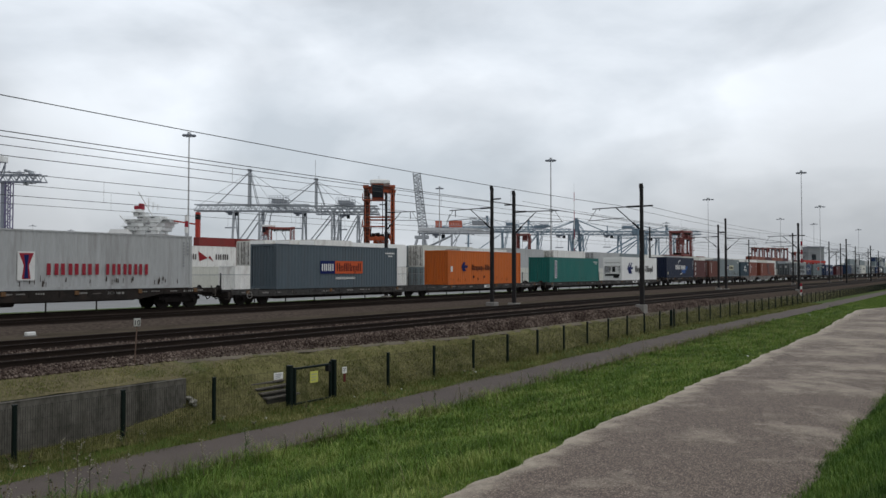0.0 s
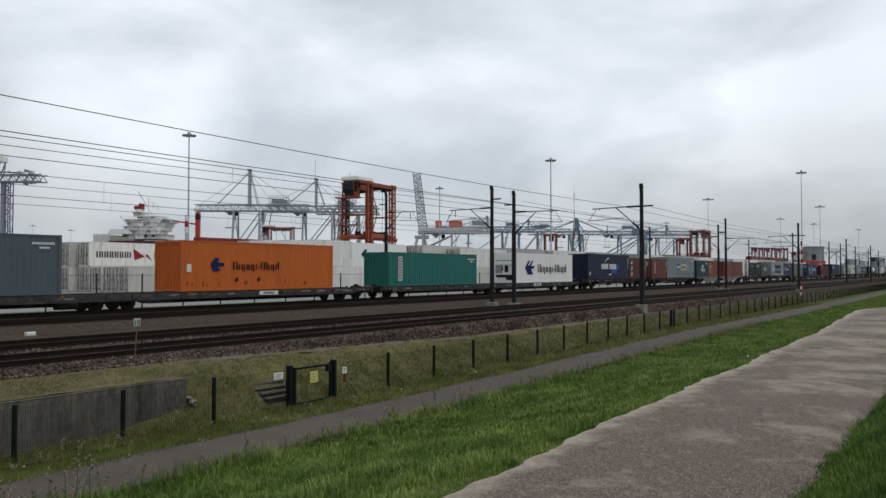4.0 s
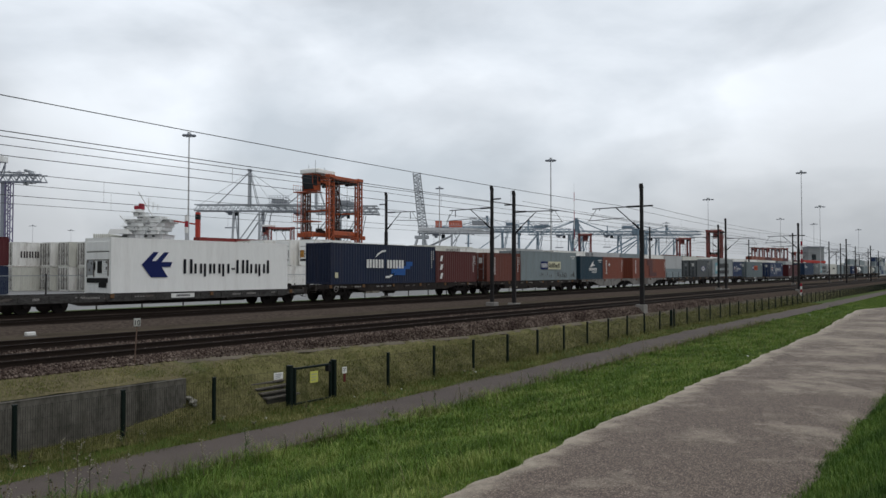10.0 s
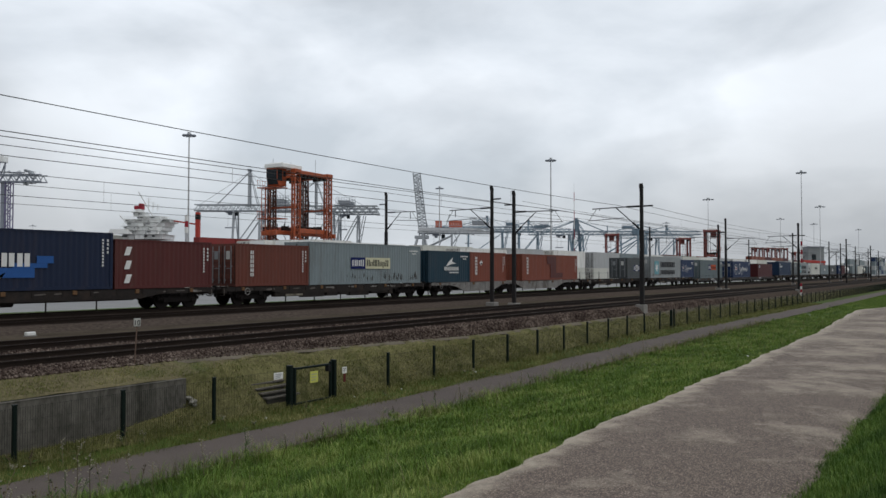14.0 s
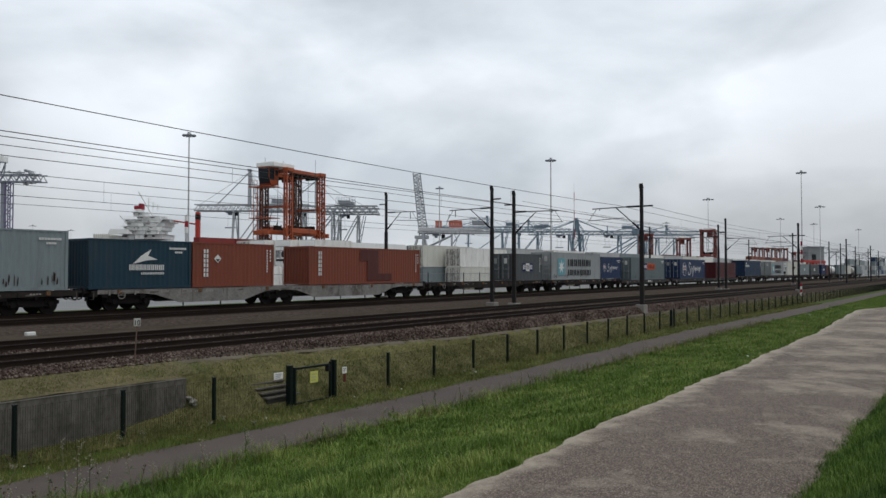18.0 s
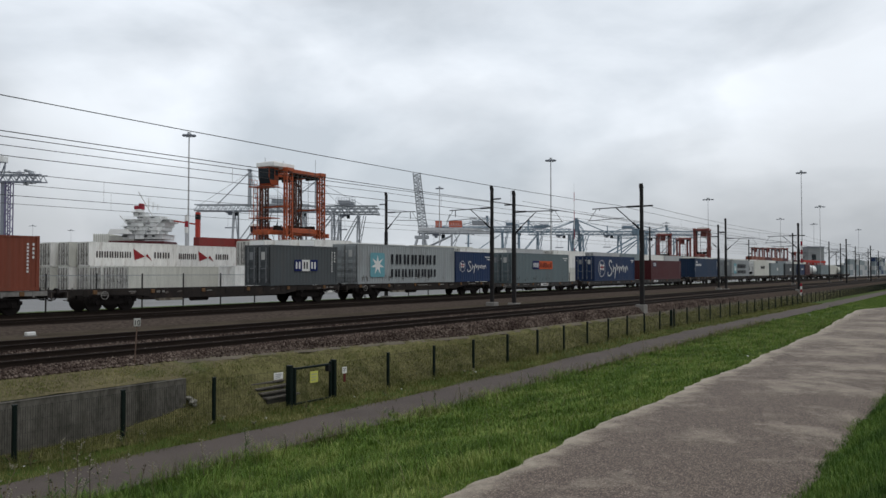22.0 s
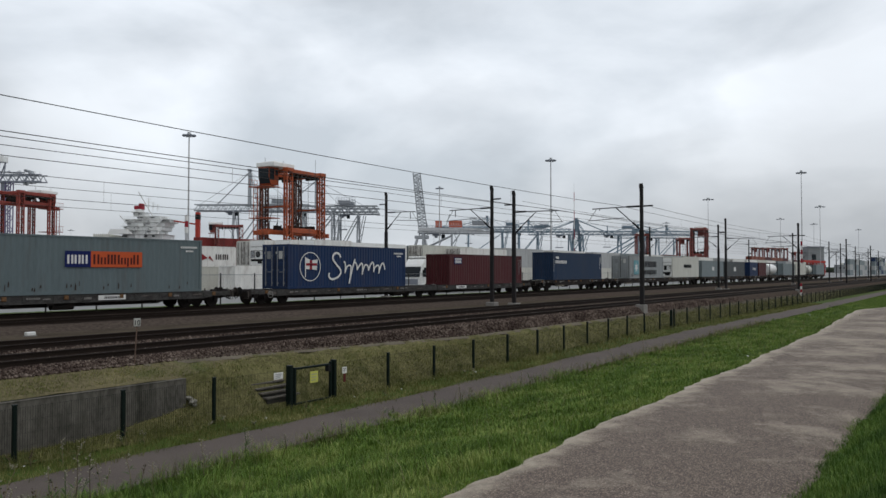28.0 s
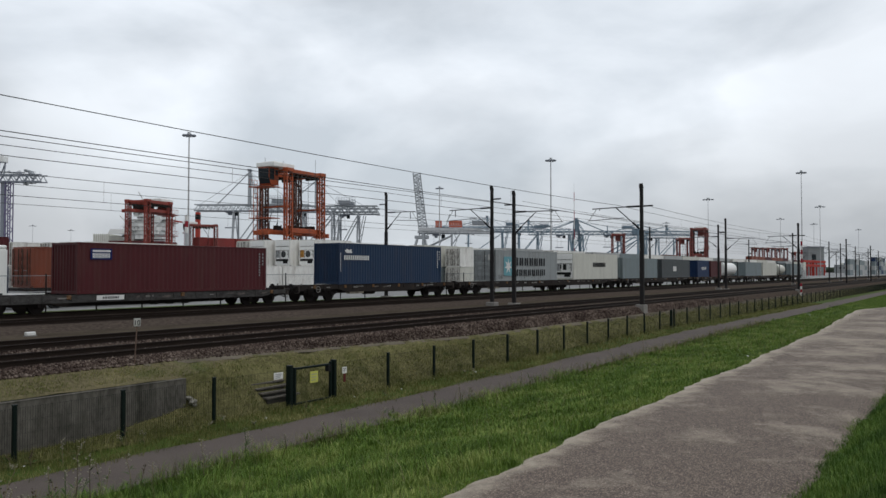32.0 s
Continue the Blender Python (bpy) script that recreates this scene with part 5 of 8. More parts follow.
# ---- grass, weeds, stones ----
def soup(name, verts, faces, material, label, category):
    me = bpy.data.meshes.new(name)
    nv, nf, k = len(verts), len(faces), faces.shape[1]
    me.vertices.add(nv)
    me.vertices.foreach_set("co", np.asarray(verts, np.float32).ravel())
    me.loops.add(nf * k)
    me.loops.foreach_set("vertex_index", np.asarray(faces, np.int32).ravel())
    me.polygons.add(nf)
    me.polygons.foreach_set("loop_start", np.arange(0, nf * k, k, dtype=np.int32))
    me.polygons.foreach_set("loop_total", np.full(nf, k, np.int32))
    me.update(calc_edges=True)
    me.materials.append(material)
    return tagged(new(name, me), label, category, kind="stuff")


def leaf_material(name, a, b, c):
    """Grass and leaves: each blade with its own shade between three colours."""
    m = bpy.data.materials.new(name)
    m.use_nodes = True
    nt = m.node_tree
    bs = nt.nodes["Principled BSDF"]
    bs.inputs["Roughness"].default_value, bs.inputs["Specular IOR Level"].default_value = 0.6, 0.2
    g = nt.nodes.new("ShaderNodeNewGeometry")
    r = nt.nodes.new("ShaderNodeValToRGB")
    r.color_ramp.elements[0].color, r.color_ramp.elements[1].color = (*a, 1), (*c, 1)
    e = r.color_ramp.elements.new(0.55)
    e.color = (*b, 1)
    tc = nt.nodes.new("ShaderNodeTexCoord")
    n = nt.nodes.new("ShaderNodeTexNoise")
    n.inputs["Scale"].default_value, n.inputs["Detail"].default_value = 0.9, 4.0
    nt.links.new(tc.outputs["Object"], n.inputs["Vector"])
    mx = nt.nodes.new("ShaderNodeMath")
    mx.operation = "MULTIPLY_ADD"
    mx.inputs[1].default_value, mx.inputs[2].default_value = 0.55, 0.0
    nt.links.new(g.outputs["Random Per Island"], mx.inputs[0])
    ad = nt.nodes.new("ShaderNodeMapRange")
    ad.inputs["From Min"].default_value, ad.inputs["From Max"].default_value = 0.3, 0.7
    ad.inputs["To Min"].default_value, ad.inputs["To Max"].default_value = -0.05, 0.5
    nt.links.new(n.outputs["Fac"], ad.inputs["Value"])
    nt.links.new(ad.outputs["Result"], mx.inputs[2])
    nt.links.new(mx.outputs[0], r.inputs["Fac"])
    nt.links.new(r.outputs["Color"], bs.inputs["Base Color"])
    return m


def blades(rng, xs, ys, zs, height, width):
    """Bent blades of grass, each of two quads' worth of triangles, rooted at the points given."""
    n = len(xs)
    a = rng.uniform(0, 2 * np.pi, n)
    lean = rng.uniform(0.1, 1.3, n) * height
    la = rng.uniform(0, 2 * np.pi, n)
    dx, dy = np.cos(a) * width / 2, np.sin(a) * width / 2
    lx, ly = np.cos(la) * lean, np.sin(la) * lean
    v = np.zeros((n, 5, 3))
    v[:, 0] = np.stack([xs - dx, ys - dy, zs - 0.02], 1)
    v[:, 1] = np.stack([xs + dx, ys + dy, zs - 0.02], 1)
    v[:, 2] = np.stack([xs - dx * 0.7 + lx * 0.3, ys - dy * 0.7 + ly * 0.3, zs + height * 0.6], 1)
    v[:, 3] = np.stack([xs + dx * 0.7 + lx * 0.3, ys + dy * 0.7 + ly * 0.3, zs + height * 0.6], 1)
    v[:, 4] = np.stack([xs + lx, ys + ly, zs + height], 1)
    base = np.arange(n)[:, None] * 5
    f = np.concatenate([base + [0, 1, 2], base + [1, 3, 2], base + [2, 3, 4]])
    return v.reshape(-1, 3), f


def rough(x, y):
    return 0.5 + 0.5 * np.sin(x * 1.7 + 1.3 * np.sin(y * 2.1)) * np.sin(y * 1.9 + 1.1 * np.sin(x * 1.2))


LAND = np.vectorize(lambda y, x: profile(float(y), float(x)))


def tufts(rng, xs, ys, zs, height, width, per):
    """Clumps of grass: from each root several blades fan outwards and bend over."""
    n = len(xs)
    X, Y, Z = np.repeat(xs, per), np.repeat(ys, per), np.repeat(zs, per)
    h = np.repeat(height, per) * rng.uniform(0.45, 1.15, n * per)
    w = np.repeat(width, per)
    a = rng.uniform(0, 2 * np.pi, n * per)
    rad = np.abs(rng.normal(size=n * per)) * 0.045
    wind = np.repeat(rng.uniform(-0.25, 0.25, n), per)
    bend = h * rng.uniform(0.15, 0.95, n * per)
    X, Y = X + np.cos(a) * rad, Y + np.sin(a) * rad
    dx, dy = -np.sin(a) * w / 2, np.cos(a) * w / 2
    lx, ly = np.cos(a) * bend + wind * h, np.sin(a) * bend
    v = np.zeros((n * per, 5, 3))
    v[:, 0] = np.stack([X - dx, Y - dy, Z - 0.02], 1)
    v[:, 1] = np.stack([X + dx, Y + dy, Z - 0.02], 1)
    v[:, 2] = np.stack([X - dx * 0.8 + lx * 0.35, Y - dy * 0.8 + ly * 0.35, Z + h * 0.68], 1)
    v[:, 3] = np.stack([X + dx * 0.8 + lx * 0.35, Y + dy * 0.8 + ly * 0.35, Z + h * 0.68], 1)
    v[:, 4] = np.stack([X + lx, Y + ly, Z + h * 0.92], 1)
    base = np.arange(n * per)[:, None] * 5
    return v.reshape(-1, 3), np.concatenate([base + [0, 1, 2], base + [1, 3, 2], base + [2, 3, 4]])


def joined(parts):
    off, vs, fs = 0, [], []
    for v, f in parts:
        vs.append(v)
        fs.append(f + off)
        off += len(v)
    return np.concatenate(vs), np.concatenate(fs)


def make_grass():
    rng = np.random.default_rng(4)
    green = leaf_material("verge_grass", (0.028, 0.062, 0.009), (0.128, 0.218, 0.032), (0.38, 0.41, 0.13))
    # the verge between road and path: a short sward with clumps, dense near the camera, thinner far off
    parts = []
    for x0, x1, per, clumps in ((3, 12, 1000, 95), (12, 26, 560, 60), (26, 60, 180, 22), (60, 160, 70, 5)):
        far = 1.0 if x0 < 12 else 1.5 if x0 < 26 else 2.6 if x0 < 60 else 5.0
        grid = np.linspace(x0, x1, 400)
        edge = np.array([road_edges(q)[0] for q in grid])
        for kind in (0, 1):
            n = int((x1 - x0) * 7.75 * (per if kind == 0 else clumps))
            x, y = rng.uniform(x0, x1, n), rng.uniform(5.0, 12.95, n)
            r = rough(x, y)
            e = np.interp(x, grid, edge) + 0.17 * rng.normal(size=n) * (1 if kind == 0 else 0.6) - 0.02 + 0.12 * np.sin(x * 2.3) * np.sin(x * 0.7) + 0.06 * np.sin(x * 5.1)
            rim = 12.50 + 0.12 * np.sin(x * 1.3) + 0.08 * np.sin(x * 4.1)
            keep = (y > e) & (y < rim + 0.12 * rng.normal(size=n))
            if kind == 1:
                keep &= rng.random(n) < 0.35 + 0.65 * rough(x * 1.9 + 2, y * 2.3) + (y > 11.6)
            x, y, r, rim = x[keep], y[keep], r[keep], rim[keep]
            near_road = np.clip((y - np.interp(x, grid, edge)) / 0.7 + 0.3, 0.25, 1.0)
            tall = (1 + 0.75 * np.clip((y - rim + 1.1) / 1.1, 0, 1) * (0.4 + rough(x * 1.3, y * 0.7)))
            if kind == 0:
                h = rng.uniform(0.04, 0.11, len(x)) * (0.4 + 0.8 * r) * near_road
                parts.append(blades(rng, x, y, LAND(y, x) - 0.02, h, rng.uniform(0.004, 0.009, len(x)) * far))
            else:
                h = rng.uniform(0.07, 0.21, len(x)) * (0.55 + 0.7 * r) * near_road * tall * (1.0 if x0 < 12 else 0.9 if x0 < 26 else 0.55 if x0 < 60 else 0.4)
                parts.append(tufts(rng, x, y, LAND(y, x) - 0.02, h, rng.uniform(0.005, 0.010, len(x)) * far, 11))
    v, f = joined(parts)
    soup("verge_grass", v, f, green, "lush green uneven tufted grass of the verge", "grass")
    # greener grass on the slope on the camera's side of the road, shade put into its darker colours
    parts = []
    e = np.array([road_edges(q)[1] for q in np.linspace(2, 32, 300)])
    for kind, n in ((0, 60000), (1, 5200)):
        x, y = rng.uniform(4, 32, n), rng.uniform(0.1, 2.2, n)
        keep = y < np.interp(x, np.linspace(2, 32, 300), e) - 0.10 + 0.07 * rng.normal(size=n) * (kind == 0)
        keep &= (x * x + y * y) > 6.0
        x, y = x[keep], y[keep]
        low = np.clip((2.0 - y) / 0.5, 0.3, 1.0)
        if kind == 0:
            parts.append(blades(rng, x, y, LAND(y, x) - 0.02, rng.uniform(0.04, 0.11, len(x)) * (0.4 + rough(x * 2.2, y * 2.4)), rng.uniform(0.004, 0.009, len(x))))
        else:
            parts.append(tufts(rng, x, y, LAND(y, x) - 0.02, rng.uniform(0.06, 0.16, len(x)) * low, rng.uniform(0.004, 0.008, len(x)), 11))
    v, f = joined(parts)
    soup("slope_grass", v, f, leaf_material("shaded_slope_grass", (0.016, 0.045, 0.006), (0.072, 0.150, 0.019), (0.22, 0.30, 0.07)), "greener grass on the slope beside the road, with shade put into its dark colour", "grass")
    # short mossy grass under the fence and on the bank
    short = leaf_material("short_grass", (0.044, 0.062, 0.014), (0.150, 0.158, 0.045), (0.35, 0.31, 0.14))
    parts = []
    for x0, x1, per in ((3, 14, 900), (14, 30, 620), (30, 90, 170)):
        n = int((x1 - x0) * 3.8 * per)
        x, y = rng.uniform(x0, x1, n), rng.uniform(13.95, 17.5, n)
        keep = ~((x < 12.1) & (y > 16.25) & (y < 16.5)) & (y > 14.22 + 0.10 * np.sin(x * 2.3) * np.sin(x * 0.6) + 0.10 * rng.normal(size=n))
        keep &= ~((y > np.where(x < 12.1, 17.3, 17.06)) & (rng.random(n) > 0.10)) & (rng.random(n) < 0.25 + 0.9 * rough(x * 1.3, y * 2.1))
        keep &= ~((x > 14.15) & (x < 15.65) & (y > 15.80) & (y < 16.75))
        x, y = x[keep], y[keep]
        h = rng.uniform(0.03, 0.09, len(x)) * np.where((y > 15.3) & (y < 15.95), 1.5, np.where(y > np.where(x < 12.1, 16.4, 16.85), 0.4, 0.8))
        parts.append(blades(rng, x, y, LAND(y, x) + 0.03, h * 1.3, rng.uniform(0.006, 0.013, len(x)) * (1 if x0 < 14 else 1.5 if x0 < 30 else 2.6)))
    v, f = joined(parts)
    soup("bank_grass", v, f, short, "short mossy green and straw-coloured grass of the bank", "grass")


def make_stones():
    rng = np.random.default_rng(9)
    stone = leaf_material("ballast_pieces", (0.012, 0.008, 0.007), (0.080, 0.057, 0.047), (0.27, 0.22, 0.185))
    mul = next(q for q in stone.node_tree.nodes if q.type == "MATH")
    mul.inputs[1].default_value = 0.75
    spreadn = next(q for q in stone.node_tree.nodes if q.type == "MAP_RANGE")
    spreadn.inputs["To Max"].default_value = 0.22
    stone.node_tree.nodes["Principled BSDF"].inputs["Specular IOR Level"].default_value = 0.05
    stone.node_tree.nodes["Principled BSDF"].inputs["Roughness"].default_value = 0.9
    cs = []
    for x0, x1, y0, y1, per in ((6, 24, 17.40, 17.68, 1300), (24, 70, 17.36, 17.68, 700), (6, 24, 17.6, 18.32, 800), (24, 62, 17.36, 18.32, 420), (8, 45, 19.95, 22.2, 150), (8, 45, 18.45, 19.75, 190), (8, 45, 22.35, 23.65, 130), (8, 45, 23.9, 25.4, 110)):
        n = int((x1 - x0) * (y1 - y0) * per)
        x, y = rng.uniform(x0, x1, n), rng.uniform(y0, y1, n)
        z = np.interp(y, [17.38, 17.5, 17.66, 18.0, 20.5, 21.05, 21.5, 24.4, 25.5], [-0.57, -0.42, -0.22, -0.17, -0.175, -0.22, -0.175, -0.18, -0.42])
        z = np.where(y < 17.66, np.maximum(z, -0.27 - 0.28 * np.clip((x - 12) / 14, 0, 1)), z)
        size = rng.uniform(0.020, 0.046, n) * (1 if x0 < 20 else 1.35)
        cs.append(np.stack([x, y, z, size], 1))
    c = np.concatenate(cs)
    n = len(c)
    octa = np.array([[1, 0, 0], [-1, 0, 0], [0, 1, 0], [0, -1, 0], [0, 0, 1], [0, 0, -1]], float)
    v = octa[None] * c[:, None, 3:4] * rng.uniform(0.6, 1.3, (n, 6, 1)) + rng.normal(size=(n, 6, 3)) * c[:, None, 3:4] * 0.25
    a = rng.uniform(0, 6.28, n)
    ca, sa = np.cos(a)[:, None], np.sin(a)[:, None]
    v = np.stack([v[..., 0] * ca - v[..., 1] * sa, v[..., 0] * sa + v[..., 1] * ca, v[..., 2]], -1) + c[:, None, :3]
    f = np.array([[0, 2, 4], [2, 1, 4], [1, 3, 4], [3, 0, 4], [2, 0, 5], [1, 2, 5], [3, 1, 5], [0, 3, 5]])
    faces = (np.arange(n)[:, None, None] * 6 + f[None]).reshape(-1, 3)
    soup("ballast_stones", v.reshape(-1, 3), faces, stone, "loose grey-brown crushed ballast stones", "ballast")


def make_weeds():
    straw = mat("dry_stalk", (0.22, 0.19, 0.12), 0.9)
    dark = mat("dark_seed_head", (0.10, 0.08, 0.055), 0.9)
    pale = mat("pale_seed_head", (0.28, 0.26, 0.20), 0.9)
    leafy = mat("weed_leaf", (0.045, 0.085, 0.02), 0.7)
    rnd = random.Random(12)
    spots = [(7.9, 11.9, 0.5), (8.3, 12.1, 0.42), (5.3, 11.3, 0.8), (9.3, 12.1, 0.4), (15.2, 12.2, 0.4), (8.2, 14.9, 0.55), (8.5, 15.0, 0.4), (7.4, 15.3, 0.3), (6.2, 11.2, 0.75), (6.45, 11.4, 0.95), (6.9, 11.7, 0.9), (5.6, 11.0, 0.6), (7.3, 12.0, 0.55), (16.6, 12.2, 0.55), (17.1, 12.25, 0.6), (18.6, 12.2, 0.5), (13.2, 12.1, 0.45), (21.0, 12.2, 0.5), (11.4, 12.0, 0.4), (24.3, 12.2, 0.55), (5.0, 10.6, 0.7), (9.9, 15.4, 0.45), (6.9, 15.5, 0.35)]
    spots += [(rnd.uniform(5.6, 9.4), rnd.uniform(11.6, 12.55), rnd.uniform(0.35, 0.85)) for k in range(12)]
    spots += [(rnd.uniform(10.0, 34.0), rnd.uniform(12.2, 12.65), rnd.uniform(0.3, 0.65)) for k in range(16)]
    spots += [(rnd.uniform(7.0, 24.0), rnd.uniform(14.4, 15.5), rnd.uniform(0.15, 0.35)) for k in range(12)]
    for x, y, h in spots:
        w = empty("weed", pose(x, y, profile(y, x) - 0.03), "tall thin dry weed with a seed head beside the path", "weed", "weeds")
        top = Vector((rnd.uniform(-0.16, 0.16), rnd.uniform(-0.12, 0.12), h))
        mid = top * 0.5 + Vector((rnd.uniform(-0.04, 0.04), 0, 0))
        sb = B()
        rod(sb, (0, 0, 0), mid, 0.008, 5)
        rod(sb, mid, top, 0.006, 5)
        part("stem", sb, rnd.choice([straw, straw, dark, leafy]), w)
        hb = B()
        for k in range(9):
            t = 0.62 + 0.045 * k
            c = mid.lerp(top, (t - 0.5) * 2)
            d = Vector((rnd.uniform(-0.06, 0.06), rnd.uniform(-0.05, 0.05), 0.02))
            bmesh.ops.create_icosphere(hb, subdivisions=1, radius=rnd.uniform(0.007, 0.018), matrix=Matrix.Translation(c + d))
            if k % 2:
                rod(hb, c, c + d, 0.004, 4)
        tagged(part("seed_head", hb, rnd.choice([dark, pale, pale]), w), kind="stuff")
        for k in range(6):
            lb = B()
            a = rnd.uniform(0, 6.28)
            z = h * rnd.uniform(0.05, 0.7)
            L = rnd.uniform(0.08, 0.20)
            c = mid * min(1.0, z / mid.z) if z < mid.z else mid.lerp(top, (z - mid.z) / (top.z - mid.z))
            tip = c + Vector((math.cos(a) * L, math.sin(a) * L, L * rnd.uniform(0.1, 0.7)))
            side = Vector((-math.sin(a), math.cos(a), 0)) * 0.017
            m = c.lerp(tip, 0.5) + Vector((0, 0, 0.015))
            v = [lb.verts.new(q) for q in (c, m + side, tip, m - side, m + Vector((0, 0, 0.006)))]
            for i, j in ((0, 1), (1, 2), (2, 3), (3, 0)):
                lb.faces.new((v[i], v[j], v[4]))
            part("leaf", lb, leafy, w)
    # litter along the path
    m = empty("marker_post", pose(92.9, 16.9, -0.66), "short red and white marker post beside the fence", "marker post")
    for k in range(4):
        part("band", box(B(), -0.09, 0.09, -0.09, 0.09, k * 0.34, k * 0.34 + 0.33, 0.01), INK["white"] if k % 2 == 0 else INK["red"], m)
    for x, y in ((45.4, 8.3), (65.9, 11.4), (64.8, 11.2), (27.5, 6.7), (66.4, 11.6), (17.3, 15.4), (21.6, 15.6), (23.8, 15.3), (13.6, 15.1), (19.3, 15.2), (7.6, 15.2)):
        lb = B()
        bmesh.ops.create_icosphere(lb, subdivisions=1, radius=0.035)
        for v in lb.verts:
            v.co.z *= 0.6
            v.co += Vector((rnd.uniform(-1, 1), rnd.uniform(-1, 1), rnd.uniform(-1, 1))) * 0.012
        o = part("paper_scrap", lb, INK["white"])
        o.matrix_basis = pose(x, y, profile(y, x) + 0.04)
        tagged(o, "crumpled white scrap of paper in the grass", "litter", "scraps of litter")


def make_stalks():
    """Thin pale grass stalks that stand over the verge's edges."""
    rng = np.random.default_rng(31)
    n = 9500
    x, y = 4 + 50 * rng.random(n) ** 1.6, np.where(rng.random(n) < 0.75, 12.15 + 0.28 * rng.normal(size=n), rng.uniform(6, 12, n))
    y = np.where(rng.random(n) < 0.12, 15.35 + 0.2 * rng.normal(size=n), y)
    keep = (rng.random(n) < 0.15 + rough(x * 1.1, y * 0.5)) & (y > 5.9) & ~((y > 12.5) & (y < 14.8))
    x, y = x[keep], y[keep]
    v, f = blades(rng, x, y, LAND(y, x) - 0.02, rng.uniform(0.14, 0.5, len(x)), rng.uniform(0.003, 0.006, len(x)) * (1 + x / 22))
    soup("grass_stalks", v, f, leaf_material("stalk", (0.06, 0.07, 0.02), (0.16, 0.15, 0.06), (0.33, 0.29, 0.17)), "thin straw-coloured grass stalks along the path", "grass")


make_grass()
make_stalks()
make_stones()
make_weeds()


# ---- overhead line ----
MAST = mat("mast_steel", (0.028, 0.027, 0.028), 0.6, 0.3, 0.25, 2, 20, 0, (0.07, 0.05, 0.04), 0.3)
WIRE = mat("copper_wire", (0.05, 0.05, 0.05), 0.6, 0.4, 0.1, 2, 10)
ARM = mat("arm_steel", (0.13, 0.135, 0.14), 0.6, 0.3, 0.2, 2, 20)
INSUL = mat("brown_insulator", (0.012, 0.010, 0.010), 0.4)


def mast(x, y, height, reach, tube_z, hang=0.16, label="dark steel overhead-line mast with a bracket arm"):
    """A mast at x, y; its bracket reaches across the track by reach metres (towards +y when positive) at the height tube_z."""
    g = profile(y) if y < 46 else -0.3
    m = empty("line_mast", pose(x, y, g), label, "mast", "overhead-line masts")
    bm = B()
    box(bm, -0.10, 0.10, -0.13, 0.13, 0.25, height * 0.62 - g, 0.02)
    box(bm, -0.08, 0.08, -0.10, 0.10, height * 0.62 - g, height - g - 0.25, 0.015)
    prism(bm, [(-0.085, height - g - 0.25), (0.085, height - g - 0.25), (-0.085, height - g + 0.05)], -0.12, 0.12)
    part("column", bm, MAST, m)
    top = -0.02 - g if y < 18 else 0.3
    part("footing", box(B(), -0.30, 0.34, -0.22 if y < 18 else -0.34, 0.34, -0.10 if y < 18 else -0.6, top, 0.03), CONCRETE, m, "pale concrete footing")
    s = 1 if reach > 0 else -1
    r = abs(reach)
    z1, z2 = tube_z - g, tube_z - 0.78 - g
    part("insulator", rod(B(), (0, s * 0.14, z1), (0, s * 0.95, z1), 0.06, 8), INSUL, m)
    part("bracket_tube", rod(B(), (0, s * 0.95, z1), (0, s * r, z1 - 0.04), 0.035, 8), ARM, m)
    knee = 0.14 + 0.47 * r
    foot_z = z1 - 1.40
    part("insulator", rod(B(), (0, s * 0.16, foot_z), (0, s * (0.16 + 0.28 * (knee - 0.16)), foot_z + 0.4), 0.06, 8), INSUL, m)
    part("strut", rod(B(), (0, s * (0.16 + 0.28 * (knee - 0.16)), foot_z + 0.4), (0, s * knee, z1 - 0.02), 0.034, 8), ARM, m)
    part("steady_arm", rod(B(), (0, s * (knee - 0.55), z2 + 0.09), (0, s * (r + 0.32), z2 - 0.02), 0.024, 8), ARM, m)
    part("drop_rod", rod(B(), (0, s * (r - 0.3), z1 - 0.03), (0, s * (r + 0.22), z2), 0.018, 6), ARM, m)
    part("wire_clamp", box(B(), -0.02, 0.02, s * (r - 0.50) - 0.025, s * (r - 0.50) + 0.025, z1 - hang, z1 - 0.02, 0.005), ARM, m)
    fz = min(height - 0.9, tube_z + (0.0 if y < 18 else 0.72)) - g
    part("feeder_bracket", rod(B(), (0, -s * 0.12, fz), (0, -s * 0.72, fz), 0.05, 8), INSUL, m)
    return m


STATIONS = {"near": [46.4, 95.9, 149.0, 199, 250, 301, 352], "mid": [46.0, 100.0, 152.0, 204, 256, 310, 365, 420], "far": [51.2, 114.4, 174.2, 233, 292, 350, 410]}


def make_masts():
    for x, y, h in ((46.4, 17.55, 7.46), (95.2, 17.55, 7.46), (158.0, 21.05, 7.85), (194.0, 21.05, 7.6), (245.0, 21.05, 7.6), (296.0, 21.05, 7.6), (352.0, 21.05, 7.6)):
        mast(x, y, h, 3.3, 6.10)
    for x, h in ((46.3, 8.0), (102.2, 8.0), (149.0, 8.8), (204, 8.5), (256, 8.5), (310, 8.5), (365, 8.5), (420, 8.5)):
        mast(x, 28.4, h, 3.6, 6.50, 0.52)
    for x, h in ((45.9, 7.5), (98.2, 8.5), (174.5, 8.0), (213.0, 8.0), (262, 8.0), (312, 8.0), (363, 8.0), (418, 8.0)):
        mast(x, 26.4, h, -3.4, 6.08)
    for x in STATIONS["far"]:
        mast(x, 42.0, 8.75, -3.1, 7.05, 0.64)


